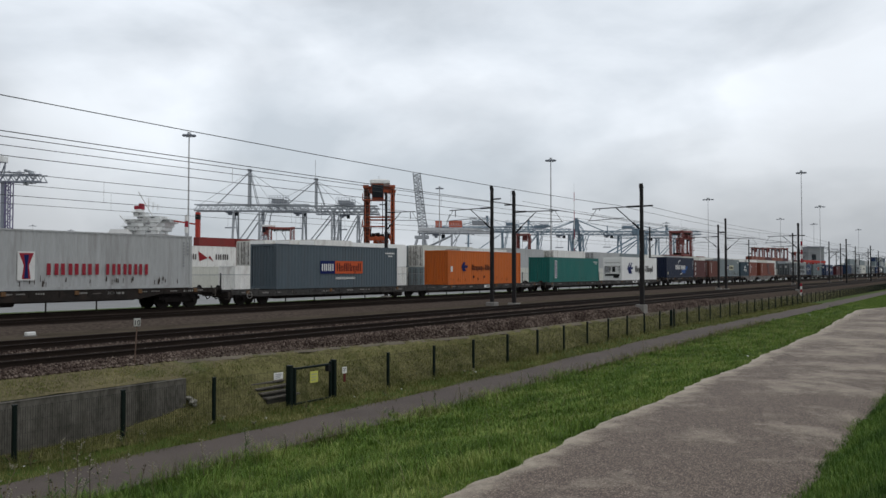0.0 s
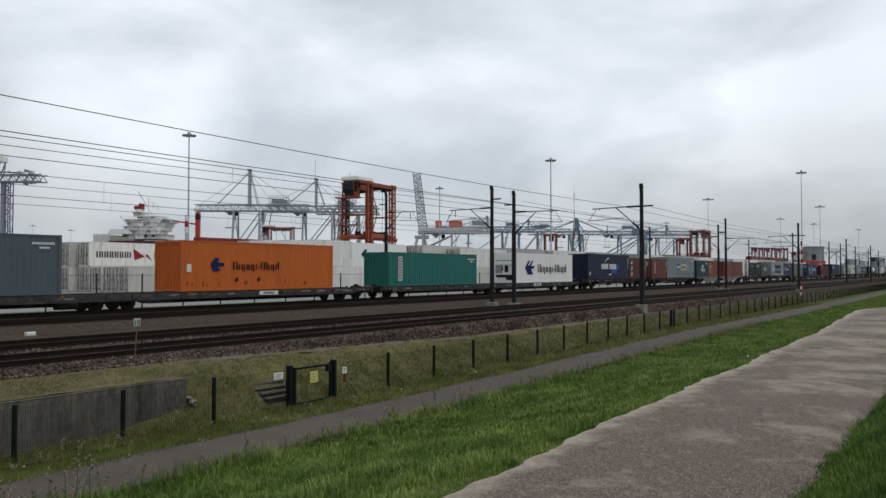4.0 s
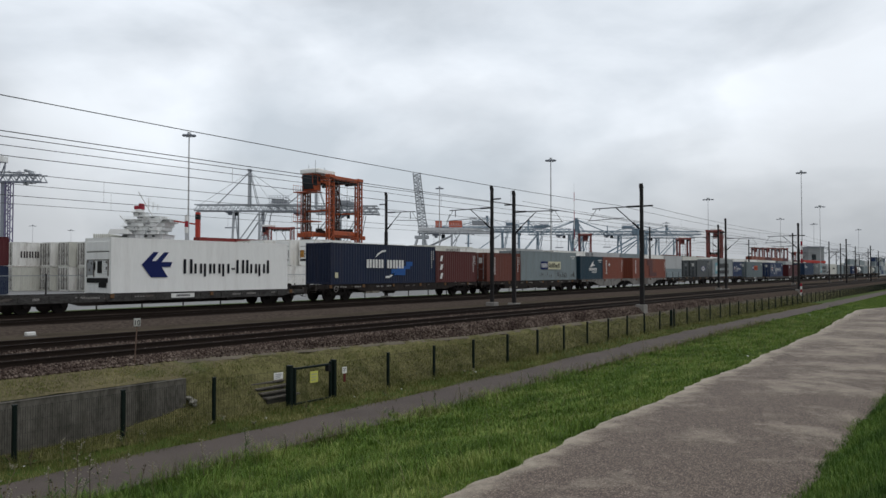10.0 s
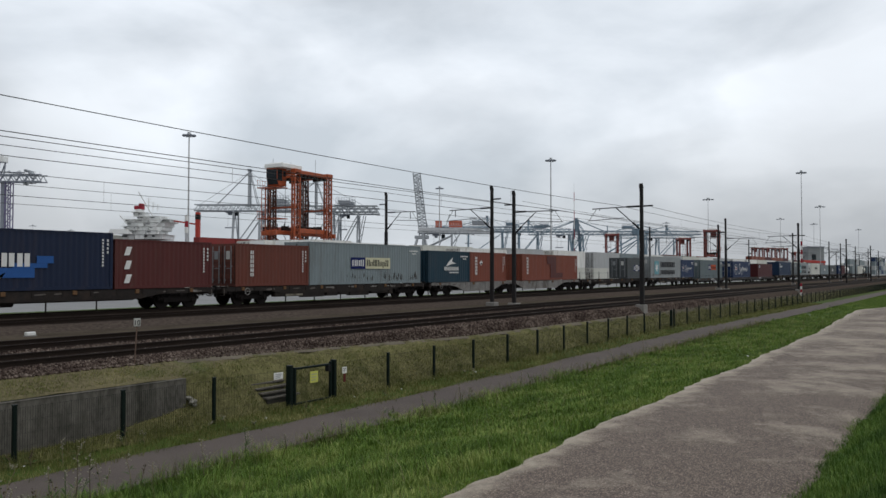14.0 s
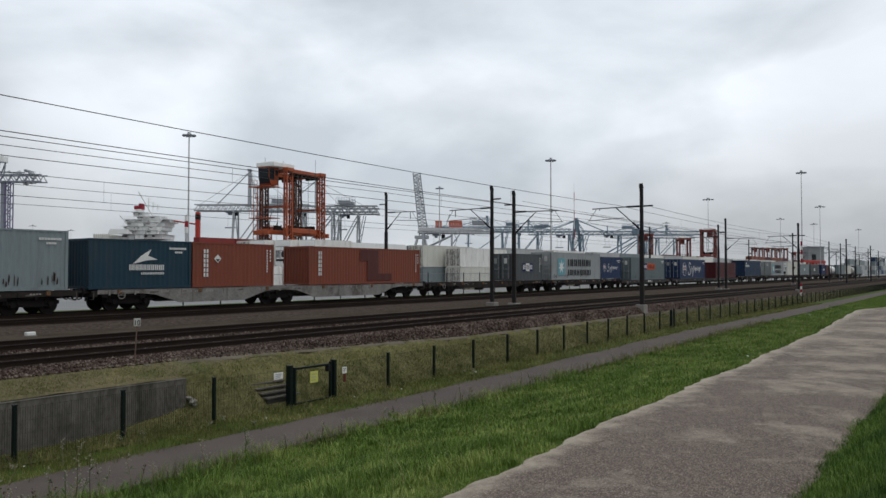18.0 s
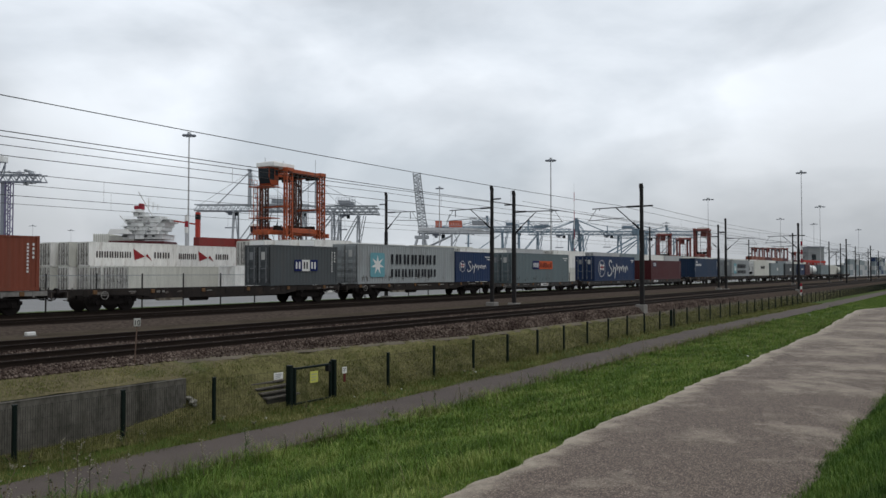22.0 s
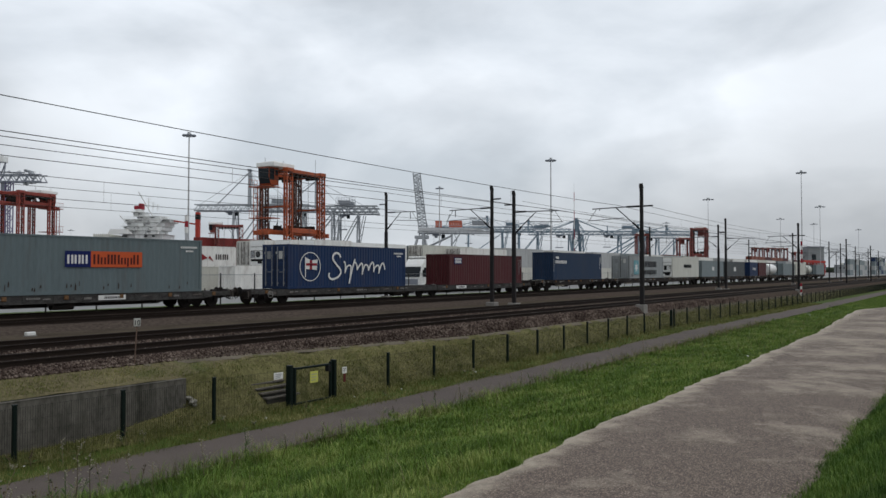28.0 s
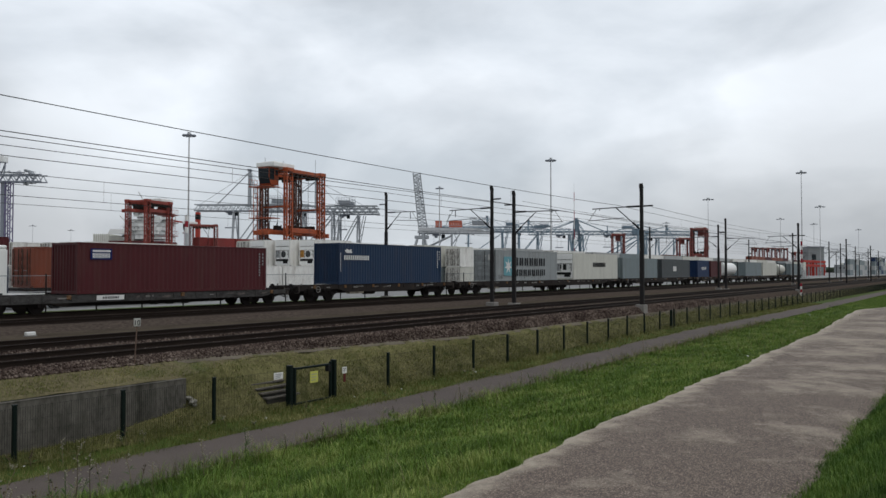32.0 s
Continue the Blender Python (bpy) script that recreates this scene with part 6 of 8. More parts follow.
def wire_path(name, ends, sag, y, z, r, label, first=0.0):
    w = empty(name, pose(0, 0, 0), label, "overhead wire", "overhead wires")
    for a, b in zip(ends, ends[1:]):
        bm = B()
        n = 10
        za = z + (first if a == ends[0] else 0.0)
        pts = [(a + (b - a) * i / n, y, za + (z - za) * i / n - sag * 4 * (i / n) * (1 - i / n)) for i in range(n + 1)]
        rings = [[bm.verts.new((px, py + r * math.cos(k * 1.2566), pz + r * math.sin(k * 1.2566))) for k in range(5)] for px, py, pz in pts]
        for p, q in zip(rings, rings[1:]):
            for k in range(5):
                bm.faces.new((p[k], p[(k + 1) % 5], q[(k + 1) % 5], q[k]))
        part("span", bm, WIRE, w)
    return w


def make_wires():
    for y, st, high, sag, contact in ((19.1, "near", 6.22, 0.30, 5.37), (23.0, "mid", 6.06, 0.15, 5.44), (31.5, "mid", 6.07, 0.13, 5.12), (39.4, "far", 6.50, 0.14, 5.46)):
        xs = [STATIONS[st][0] - 54] + STATIONS[st]
        w = wire_path("messenger_wire", xs, sag, y, high, 0.013, "thin messenger wire above the track", 0.41 if y < 20 else 0.0)
        wire_path("contact_wire", xs, 0.07, y, contact, 0.012, "taut contact wire above the track", 0.13 if y < 20 else 0.0)
        for a, b in zip(xs[:3], xs[1:4]):
            for k in range(1, 4):
                u = k / 4
                x = a + (b - a) * u
                part("dropper", rod(B(), (x, y, contact - 0.07 * 4 * u * (1 - u) - 0.03), (x, y, high - sag * 4 * u * (1 - u)), 0.005, 5), WIRE, w)
    wire_path("feeder_wire", [STATIONS["far"][0] - 54] + STATIONS["far"], 0.10, 42.5, 8.84, 0.020, "feeder cable along the tops of the far masts")
    wire_path("feeder_wire", STATIONS["near"], 0.25, 16.9, 6.02, 0.012, "feeder cable along the near masts")
    wire_path("feeder_wire", STATIONS["mid"], 0.25, 25.75, 6.80, 0.012, "feeder cable along the masts between the tracks")


make_masts()
make_wires()


# ---- container yard beyond the tracks ----
YARD = -0.32
PROTO = {}
PAINTS["yard_white"] = mat("yard_white", (0.76, 0.755, 0.72), 0.7, 0.0, 0.14, 0.9, 7.0, 0, (0.20, 0.14, 0.10), 0.6, stretch=(2.2, 2.2, 0.35))


def yard_box(x, y, tier, colour, length=L40, height=HC, left="door", right="end", end_on=False, smooth_side=False, label=""):
    """A stacked container; along the tracks, or end-on with its left end towards the tracks."""
    key = (colour, length, height, left, right, smooth_side)
    z = YARD + 0.004 + tier * HC
    m = pose(x + CW, y, z, 0, 0, 90) if end_on else pose(x, y, z)
    if key not in PROTO:
        PROTO[key] = container("container", m, length, height, PAINTS["white" if colour == "refrigerated" else "yard_white" if colour == "white" else colour], label or "stacked %s container in the yard" % NAMES[colour], left, right, smooth_side, "stacked containers", False)
        return PROTO[key]
    return copy_thing(PROTO[key], m)


NAMES = {"white": "weathered white", "cream": "cream-coloured", "silver": "silver-grey steel", "palegrey": "pale grey steel", "maroon": "dark maroon steel", "navy": "dark navy steel", "red": "faded red steel", "rust": "rust-red steel", "dkgrey": "dark grey steel", "blue": "royal blue steel"}


def name_band(x, y, tier, w):
    """A shipping line's name in dark bars with two red sails, on a box of its own."""
    c = container("container", pose(x, y, YARD + 0.004 + tier * HC), L40, HC, PAINTS["yard_white"], "white container with dark name bars and two red sails", "door", "end", False, "stacked containers", False)
    words(c, INK["dkbrown"], "dark lettering bars", 0.9, 1.05, 4.6, 0.75, 7, 0.3)
    sign(c, "logo", [[(5.9, 0.8), (5.7, 2.2), (7.3, 1.25)]], INK["sail"], "dark red sail shape")
    sign(c, "logo", [[(7.4, 1.3), (8.3, 0.75), (7.6, 1.6)]], INK["sail"], "dark red sail shape")
    words(c, INK["dkbrown"], "dark lettering bars", 8.6, 1.05, 2.3, 0.75, 3, 0.3)
    return c


INK["dkbrown"] = mat("ink_dark_brown", (0.06, 0.05, 0.05), 0.6, 0, 0.1, 3, 20)
INK["sail"] = mat("ink_sail_red", (0.25, 0.025, 0.03), 0.6, 0, 0.1, 3, 20)


def make_stacks():
    # rows at the west end, staggered so that their doors show
    yard_box(45.0, 93.4, 0, "cream")
    name_band(45.0, 93.4, 1, 0)
    for x, y, c0, c1 in ((48.0, 90.6, "cream", "white"), (48.7, 87.8, "white", "cream")):
        yard_box(x, y, 0, c0)
        yard_box(x, y, 1, c1)
    yard_box(49.5, 85.0, 0, "cream")
    name_band(49.5, 85.0, 1, 0)
    for x, y, c0 in ((49.4, 82.2, "white"), (49.4, 79.4, "cream"), (49.2, 76.6, "cream")):
        yard_box(x, y, 0, c0)
    yard_box(62.2, 85.0, 0, "silver", left="end")
    yard_box(61.1, 87.8, 0, "cream", left="end")
    name_band(61.1, 87.8, 1, 0)
    yard_box(74.8, 85.0, 0, "white", right="door")
    yard_box(26.2, 80.4, 0, "navy")
    yard_box(26.2, 80.4, 1, "maroon")
    # low white boxes next to the lane, then staggered refrigerated boxes on the second tier
    for k in range(3):
        yard_box(49.3 + k * 6.25, 59.2, 0, "white", length=L20, left="end", smooth_side=(k % 2 == 0))
    for k, (x, y) in enumerate(((58.1, 64.9), (59.2, 62.05), (60.1, 59.2))):
        if k < 2:
            yard_box(x, y, 0, "white", length=L20)
        yard_box(x, y, 1, "white", length=L20, left="reefer_amber" if k == 2 else "reefer", smooth_side=True)
    yard_box(58.5, 67.6, 0, "cream", length=L20)
    yard_box(58.5, 67.6, 1, "cream", length=L20)
    yard_box(67.6, 62.0, 0, "white")
    c = container("container", pose(67.6, 62.0, YARD + 0.004 + HC), L40, HC, WHITE, "white container with a dark blue logo and lettering", "end", "door", True, "stacked containers", False)
    sign(c, "logo", [[(3.2, 1.5), (3.9, 2.1), (4.4, 2.1), (3.9, 1.5), (4.4, 0.95), (3.9, 0.95)]], INK["navy"], "dark blue logo arrow")
    words(c, INK["black"], "dark lettering bars", 5.2, 1.1, 4.2, 0.6, 11, 0.26, shape="Txpxp-Tlxpl")
    for k, (x, y) in enumerate(((84.0, 66.8), (82.4, 63.6), (81.2, 60.4), (85.5, 57.4))):
        for t in (0, 1):
            yard_box(x, y, t, ("white", "cream", "palegrey", "cream")[(k + t) % 4], height=STD if y < 60 and t else HC)
    rnd = random.Random(21)
    for row, y in ((0, 58.2), (1, 62.0)):
        x = 98.5 + row * 3
        while x < 330:
            tiers = 2
            for t in range(tiers):
                yard_box(x, y, t, rnd.choice(["white", "cream", "white", "silver", "palegrey", "cream"]))
            x += 12.192 + rnd.choice([0.3, 0.3, 0.4, 3.5])
    # red and brown stacks farther back
    for x, y, n, cols in STACKS:
        for k in range(n):
            for t in range(len(cols)):
                yard_box(x + k * 12.5, y, t, cols[(t + k) % len(cols)], left="end")


STACKS = [(133.5, 175.1, 2, ("red", "maroon", "red", "red")), (155.2, 179.0, 2, ("maroon", "red", "rust", "maroon")), (74.4, 154.9, 1, ("maroon", "red")), (345.7, 82.3, 6, ("rust", "maroon", "rust")), (448.4, 92.7, 6, ("rust", "white", "maroon")),
          (689.2, 132.8, 5, ("blue", "red", "palegrey", "white")), (875.0, 146.9, 6, ("palegrey", "blue", "red")), (1003.3, 138.3, 6, ("blue", "palegrey", "rust", "cream")), (295.3, 101.7, 4, ("white", "cream", "rust")),
          # mostly pale paints on these stacks, standing in for haze
          (455.0, 59.0, 4, ("palegrey", "silver", "palegrey")), (512.0, 63.0, 5, ("silver", "palegrey", "silver")), (585.0, 61.0, 5, ("palegrey", "silver", "palegrey", "blue")), (660.0, 62.0, 5, ("palegrey", "silver", "cream"))]


def make_yard_fence():
    f = empty("yard_fence", pose(0, 42.9, -0.34), "grey steel mesh fence between railway and yard road", "fence")
    pm = B()
    rod(pm, (0, 0, 0), (0, 0, 2.25), 0.045, 8)
    post = bpy.data.meshes.new("post")
    pm.to_mesh(post)
    pm.free()
    post.materials.append(MAST)
    rails = B()
    box(rails, 0, 3.0, -0.015, 0.015, 2.12, 2.16)
    box(rails, 0, 3.0, -0.015, 0.015, 1.08, 1.11)
    rail = bpy.data.meshes.new("fence_rail")
    rails.to_mesh(rail)
    rails.free()
    rail.materials.append(GALV)
    wm = B()
    for i in range(30):
        box(wm, 0.1 * i, 0.1 * i + 0.004, -0.002, 0.002, 0.05, 2.12)
    mesh = bpy.data.meshes.new("mesh_panel")
    wm.to_mesh(mesh)
    wm.free()
    mesh.materials.append(GALV)
    for k in range(80):
        x = 10.5 + 3.0 * k
        share("post", post, f, pose(x, 0, 0))
        share("fence_rail", rail, f, pose(x, 0, 0))
        if k < 26:
            tagged(share("mesh_panel", mesh, f, pose(x, 0.02, 0)), kind="stuff")


# ---- straddle carriers ----
ORANGE = paint("carrier_orange", (0.36, 0.080, 0.030), 0.7)
REDP = paint("carrier_red", (0.27, 0.050, 0.036), 0.6)
# Red of the distant carriers, muted so that the colour carries the haze.
HAZED_RED = paint("carrier_hazed_red", (0.25, 0.070, 0.060), 0.4)
GLASS = mat("dark_glass", (0.02, 0.025, 0.03), 0.1, 0.0, 0.05, 2, 10)


def lattice(parent, x, y, z0, z1, material, w=1.0, name="leg"):
    bm = B()
    for dx in (-w / 2, w / 2):
        for dy in (-0.20, 0.20):
            box(bm, x + dx - 0.09, x + dx + 0.09, y + dy - 0.08, y + dy + 0.08, z0, z1)
    n = int((z1 - z0) / 0.62)
    for i in range(n):
        a, b = z0 + (z1 - z0) * i / n, z0 + (z1 - z0) * (i + 1) / n
        s = 1 if i % 2 else -1
        for dy in (-0.20, 0.20):
            beam(bm, (x - s * w * 0.5, y + dy, a), (x + s * w * 0.5, y + dy, b), 0.07)
        for dx in (-w * 0.5, w * 0.5):
            beam(bm, (x + dx, y - s * 0.20, a), (x + dx, y + s * 0.20, b), 0.06)
    return part(name, bm, material, parent)


# Dark brown-red for the orange carrier's legs on its -y side.
DARK_LEG = paint("dark_carrier_leg", (0.105, 0.036, 0.022), 0.9)
GREASE = mat("greasy_black_steel", (0.022, 0.018, 0.016), 0.7, 0.2, 0.3, 2, 12, 0, (0.10, 0.05, 0.03), 0.5)


def straddle(m, material, label, spreader_z=7.2, height=15.4):
    """A tall straddle carrier on eight wheels; its front, with the cab, looks along +x."""
    c = empty("straddle_carrier", m, label, "straddle carrier", "straddle carriers")
    LX, LY = 3.2, 1.95
    for x in (-LX, LX):
        for y in (-LY, LY):
            lattice(c, x, y, 1.5, height - 0.75, DARK_LEG if y < 0 and material is ORANGE else material)
            # lift chains and hoses run up inside each leg
            hs = B()
            box(hs, x + 0.22, x + 0.34, y - 0.05, y + 0.05, 2.0, height - 1.0)
            rod(hs, (x - 0.2, y + 0.05, 2.0), (x - 0.2, y + 0.05, height - 1.0), 0.04, 6)
            part("lift_chain", hs, GREASE, c)
            part("leg_cap", box(B(), x - 0.58, x + 0.58, y - 0.42, y + 0.42, height - 0.8, height - 0.35, 0.05), material, c)
    for y in (-LY, LY):
        part("bottom_beam", box(B(), -5.4, 5.4, y - 0.35, y + 0.35, 0.95, 1.6, 0.06), material, c)
        part("top_beam", box(B(), -LX + 0.55, LX - 0.55, y - 0.28, y + 0.28, height - 1.0, height - 0.45, 0.05), material, c)
        for x in (-4.6, -2.0, 2.0, 4.6):
            wb = B()
            cyl(wb, (x, y, 0.72), (0, 1, 0), 0.72, 0.5, 20)
            cyl(wb, (x, y - 0.26, 0.72), (0, 1, 0), 0.38, 0.04, 16)
            part("wheel", wb, BLACK, c)
        # sheaves, pipes and brackets under the top beam
        sh = B()
        for k in range(7):
            x = -2.4 + k * 0.8
            box(sh, x, x + 0.34, y - 0.34, y + 0.34, height - 1.32 - 0.12 * (k % 3), height - 1.0)
        rod(sh, (-2.6, y - 0.34, height - 1.2), (2.6, y - 0.34, height - 1.25), 0.06, 6)
        tagged(part("top_gear", sh, GREASE, c), kind="stuff")
    for x in (-LX, LX):
        part("cross_beam", box(B(), x - 0.25, x + 0.25, -LY, LY, height - 0.95, height - 0.48, 0.05), material, c)
        if material is ORANGE:
            part("tie_beam", box(B(), x - 0.12, x + 0.12, -LY, LY, height - 5.2, height - 4.95, 0.03), material, c)
    part("cross_beam", box(B(), -0.12, 0.12, -LY, LY, height - 0.8, height - 0.6, 0.03), material, c)
    hb = B()
    box(hb, LX - 1.6, LX + 2.2, -1.3, 1.6, height - 0.30, height + 0.22, 0.06)
    box(hb, LX + 0.2, LX + 1.6, -0.9, 1.1, height + 0.22, height + 0.38, 0.04)
    part("machinery_house", hb, WHITE, c, "white machinery house")
    for x in (LX - 1.3, LX + 2.0):
        part("roof_post", rod(B(), (x, 0, height + 0.3), (x, 0, height + 0.8), 0.03), GALV, c)
    cb = B()
    prism(cb, [(LX + 0.35, height - 2.5), (LX + 0.35, height - 0.34), (LX + 2.1, height - 0.34), (LX + 2.1, height - 1.5), (LX + 1.7, height - 2.5)], -1.0, 0.7)
    cab = part("cab", cb, material, c)
    part("window", prism(B(), [(LX + 1.78, height - 2.35), (LX + 2.14, height - 1.5), (LX + 2.14, height - 0.5), (LX + 2.10, height - 0.5), (LX + 2.05, height - 1.5), (LX + 1.68, height - 2.35)], -0.95, 0.65), GLASS, cab)
    for y in (-1.02, 0.7):
        part("window", box(B(), LX + 1.15, LX + 2.0, y, y + 0.02, height - 1.9, height - 0.5), GLASS, cab)
        part("window", box(B(), LX + 0.5, LX + 0.95, y, y + 0.02, height - 1.3, height - 0.6), GLASS, cab)
    sb = B()
    box(sb, -6.1, 6.1, -0.55, -0.2, spreader_z - 0.30, spreader_z + 0.2, 0.05)
    box(sb, -6.1, 6.1, 0.2, 0.55, spreader_z - 0.30, spreader_z + 0.2, 0.05)
    for x in (-6.0, 5.6):
        box(sb, x, x + 0.4, -1.2, 1.2, spreader_z - 0.45, spreader_z + 0.1, 0.03)
    for y in (-LY + 0.1, LY - 0.5):
        box(sb, -3.4, 3.4, y, y + 0.4, spreader_z - 0.1, spreader_z + 0.5, 0.05)
    part("spreader", sb, material, c)
    rnd = random.Random(3)
    cl = B()
    for k in range(16):
        x, y = rnd.uniform(-3.0, 2.4), rnd.uniform(-1.7, 1.2)
        box(cl, x, x + rnd.uniform(0.3, 1.1), y, y + rnd.uniform(0.3, 0.6), spreader_z + 0.2, spreader_z + rnd.uniform(0.5, 1.0), 0.04)
    for k in range(6):
        x = -2.8 + k * 1.1
        rod(cl, (x, -1.5, spreader_z + 0.3), (x + rnd.uniform(-0.5, 0.5), -1.4, spreader_z + rnd.uniform(1.0, 2.1)), 0.06, 6)
    part("spreader_head", cl, GREASE, c, "greasy hoist gear on the spreader")
    for x in (-1.3, 1.3):
        for y in (-1.4, 1.4):
            part("hoist_rope", rod(B(), (x, y, spreader_z + 0.4), (x, y, height - 0.7), 0.025, 5), WIRE, c)
    pts = [Vector((0.3 - 1.6 * math.sin(k * math.pi / 8), 0.4, spreader_z + 0.5 + (height - 1.2 - spreader_z - 0.5) * k / 8)) for k in range(9)]
    cb2 = B()
    for p, q in zip(pts, pts[1:]):
        rod(cb2, p, q, 0.06, 6)
    tagged(part("cable_loop", cb2, BLACK, c), kind="stuff")
    for y in (-LY, LY):
        part("side_strut", beam(B(), (-LX, y, 4.3), (LX, y, 6.8), 0.16), material, c)
    lb = B()
    for dx, dy in ((1.1, -0.3), (1.1, 0.3), (1.9, -0.3), (1.9, 0.3)):
        rod(lb, (LX + dx, -LY + 0.3 + dy, 1.6), (LX + dx, -LY + 0.3 + dy, height - 2.6), 0.045, 6)
    for k in range(21):
        rod(lb, (LX + 1.9, -LY, 2.0 + k * 0.55), (LX + 1.9, -LY + 0.6, 2.0 + k * 0.55), 0.03, 5)
        if k % 4 == 1:
            rod(lb, (LX + 1.9, -LY, 2.0 + k * 0.55), (LX + 0.4, -LY, 2.0 + k * 0.55), 0.04, 5)
    part("ladder", lb, material, c)
    for z in (height - 2.75, height - 6.6, height - 10.2):
        part("platform", box(B(), LX + 0.3, LX + 2.3, -LY - 0.4, 0.9, z, z + 0.1), material, c)
        rl = B()
        for k in range(5):
            rod(rl, (LX + 0.4 + k * 0.45, -LY - 0.4, z), (LX + 0.4 + k * 0.45, -LY - 0.4, z + 1.0), 0.025, 5)
        rod(rl, (LX + 0.3, -LY - 0.4, z + 1.0), (LX + 2.3, -LY - 0.4, z + 1.0), 0.03, 5)
        tagged(part("railing", rl, material, c), kind="stuff")
    return c


CARRIERS = []


def carrier_rows(rows, label, material, spreader_z=7.2):
    """rows: seconds, x, y, heading in degrees."""
    poses = [(t, pose(x, y, YARD, 0, 0, a)) for t, x, y, a in rows]
    c = straddle(poses[0][1], material, label, spreader_z)
    if len(poses) > 1:
        CARRIERS.append((c, poses))
    return c


def make_carriers():
    carrier_rows([(0, 90.34, 75.36, 218), (1, 88.55, 74.09, 216), (2, 87.81, 73.90, 205), (3.5, 86.30, 73.60, 190), (6, 84.37, 73.98, 186), (7, 82.69, 73.46, 186), (9, 79.49, 73.01, 186), (10, 77.15, 72.62, 186), (11, 75.24, 72.78, 186), (12, 73.76, 72.89, 186), (13, 72.16, 72.73, 186), (14, 70.76, 72.34, 186), (15.5, 69.86, 72.23, 186), (17, 69.47, 72.34, 186), (32, 69.47, 72.34, 186)], "tall orange straddle carrier rolling behind the white stacks", ORANGE)
    carrier_rows([(0, 18.48, 269.02, 20), (24, 48.10, 136.65, 20), (27.5, 60.90, 127.14, 20), (28, 63.06, 126.68, 20), (29, 67.64, 126.27, 20), (30, 72.97, 125.64, 20), (31, 78.33, 124.97, 20), (32, 83.46, 123.77, 20)], "tall red-orange straddle carrier with its spreader raised", REDP, 13.0)
    carrier_rows([(0, 243.74, 79.40, -5), (3, 244.51, 74.83, 0), (6, 244.63, 71.19, 5), (9, 244.93, 69.03, 10), (12, 244.52, 69.60, 12), (14.5, 243.30, 69.60, 12), (17, 241.88, 69.88, 12), (19, 239.45, 69.85, 12), (21, 236.83, 70.10, 12), (23, 233.21, 70.03, 12), (25, 231.00, 69.70, 12), (32, 231.00, 69.70, 12)], "distant red straddle carrier driving along the yard", HAZED_RED)
    carrier_rows([(0, 232.62, 129.92, 25), (6, 240.43, 118.83, 25), (9, 243.78, 114.08, 25), (12, 246.90, 109.65, 25), (14.5, 250.81, 104.10, 25), (17, 254.71, 98.56, 25), (19, 258.61, 93.01, 25), (21, 260.40, 90.48, 25), (24, 259.51, 91.74, 25), (27.5, 256.72, 95.70, 25), (29, 254.37, 99.03, 25), (32, 251.25, 103.47, 25)], "distant red straddle carrier crossing the yard", HAZED_RED)
    carrier_rows([(0, 156.08, 167.40, 140), (20, 156.08, 167.40, 140), (23, 149.19, 168.51, 140), (25, 145.05, 169.17, 140), (28, 140.17, 170.90, 140), (32, 134.86, 174.97, 140)], "distant dark red straddle carrier near the quay", HAZED_RED)
    for x, y, a in ((296.1, 95.4, 27), (441.7, 102.2, 27), (450.9, 97.8, 27), (460.2, 93.3, 27), (562.2, 104.8, 27)):
        carrier_rows([(0, x, y, a)], "parked red straddle carrier in the distance", HAZED_RED)


# ---- light masts, cranes, ship ----
# Mast and crane colours, all lightened to stand in for distance haze.
MASTGREY_HAZED = mat("mast_grey_hazed", (0.47, 0.48, 0.49), 0.6, 0.3, 0.12, 1, 8)
CRANEGREY_HAZED = paint("crane_grey_hazed", (0.36, 0.385, 0.41), 0.2)
CRANEBLUE_HAZED = paint("crane_blue_hazed", (0.18, 0.255, 0.315), 0.15)
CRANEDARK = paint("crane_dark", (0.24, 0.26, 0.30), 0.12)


def light_mast(x, y, h, wide):
    m = empty("light_mast", pose(x, y, YARD), "tall grey floodlight mast with a round lamp crown", "light mast", "floodlight masts")
    part("pole", rod(B(), (0, 0, 0), (0, 0, h), 0.24 if x < 230 else 0.17, 12, 0.11 if x < 230 else 0.07), MASTGREY_HAZED, m)
    cb = B()
    cyl(cb, (0, 0, h - 0.1), (0, 0, 1), wide * 0.62, 0.18, 18)
    cyl(cb, (0, 0, h + 0.25), (0, 0, 1), wide * 0.3, 0.5, 12)
    part("crown", cb, MASTGREY_HAZED, m)
    lamp = None
    for k in range(10):
        a = k * 2 * math.pi / 10
        if lamp is None:
            lamp = part("lamp", box(B(), -0.28, 0.28, -0.22, 0.22, -0.24, 0.06, 0.04), CRANEDARK, m)
            lamp.matrix_basis = pose(math.cos(a) * wide, math.sin(a) * wide, h - 0.1)
        else:
            share("lamp", lamp.data, m, pose(math.cos(a) * wide, math.sin(a) * wide, h - 0.1, 0, 0, 36 * k))


def girder(bm, x0, x1, z, depth, y0, y1, chord, n):
    """A truss girder: four chords with zigzag webs."""
    for y in (y0, y1):
        beam(bm, (x0, y, z), (x1, y, z), chord)
        beam(bm, (x0, y, z + depth), (x1, y, z + depth), chord)
        for i in range(n):
            a, b = x0 + (x1 - x0) * i / n, x0 + (x1 - x0) * (i + 0.5) / n
            c = x0 + (x1 - x0) * (i + 1) / n
            beam(bm, (a, y, z), (b, y, z + depth), chord * 0.55)
            beam(bm, (b, y, z + depth), (c, y, z), chord * 0.55)


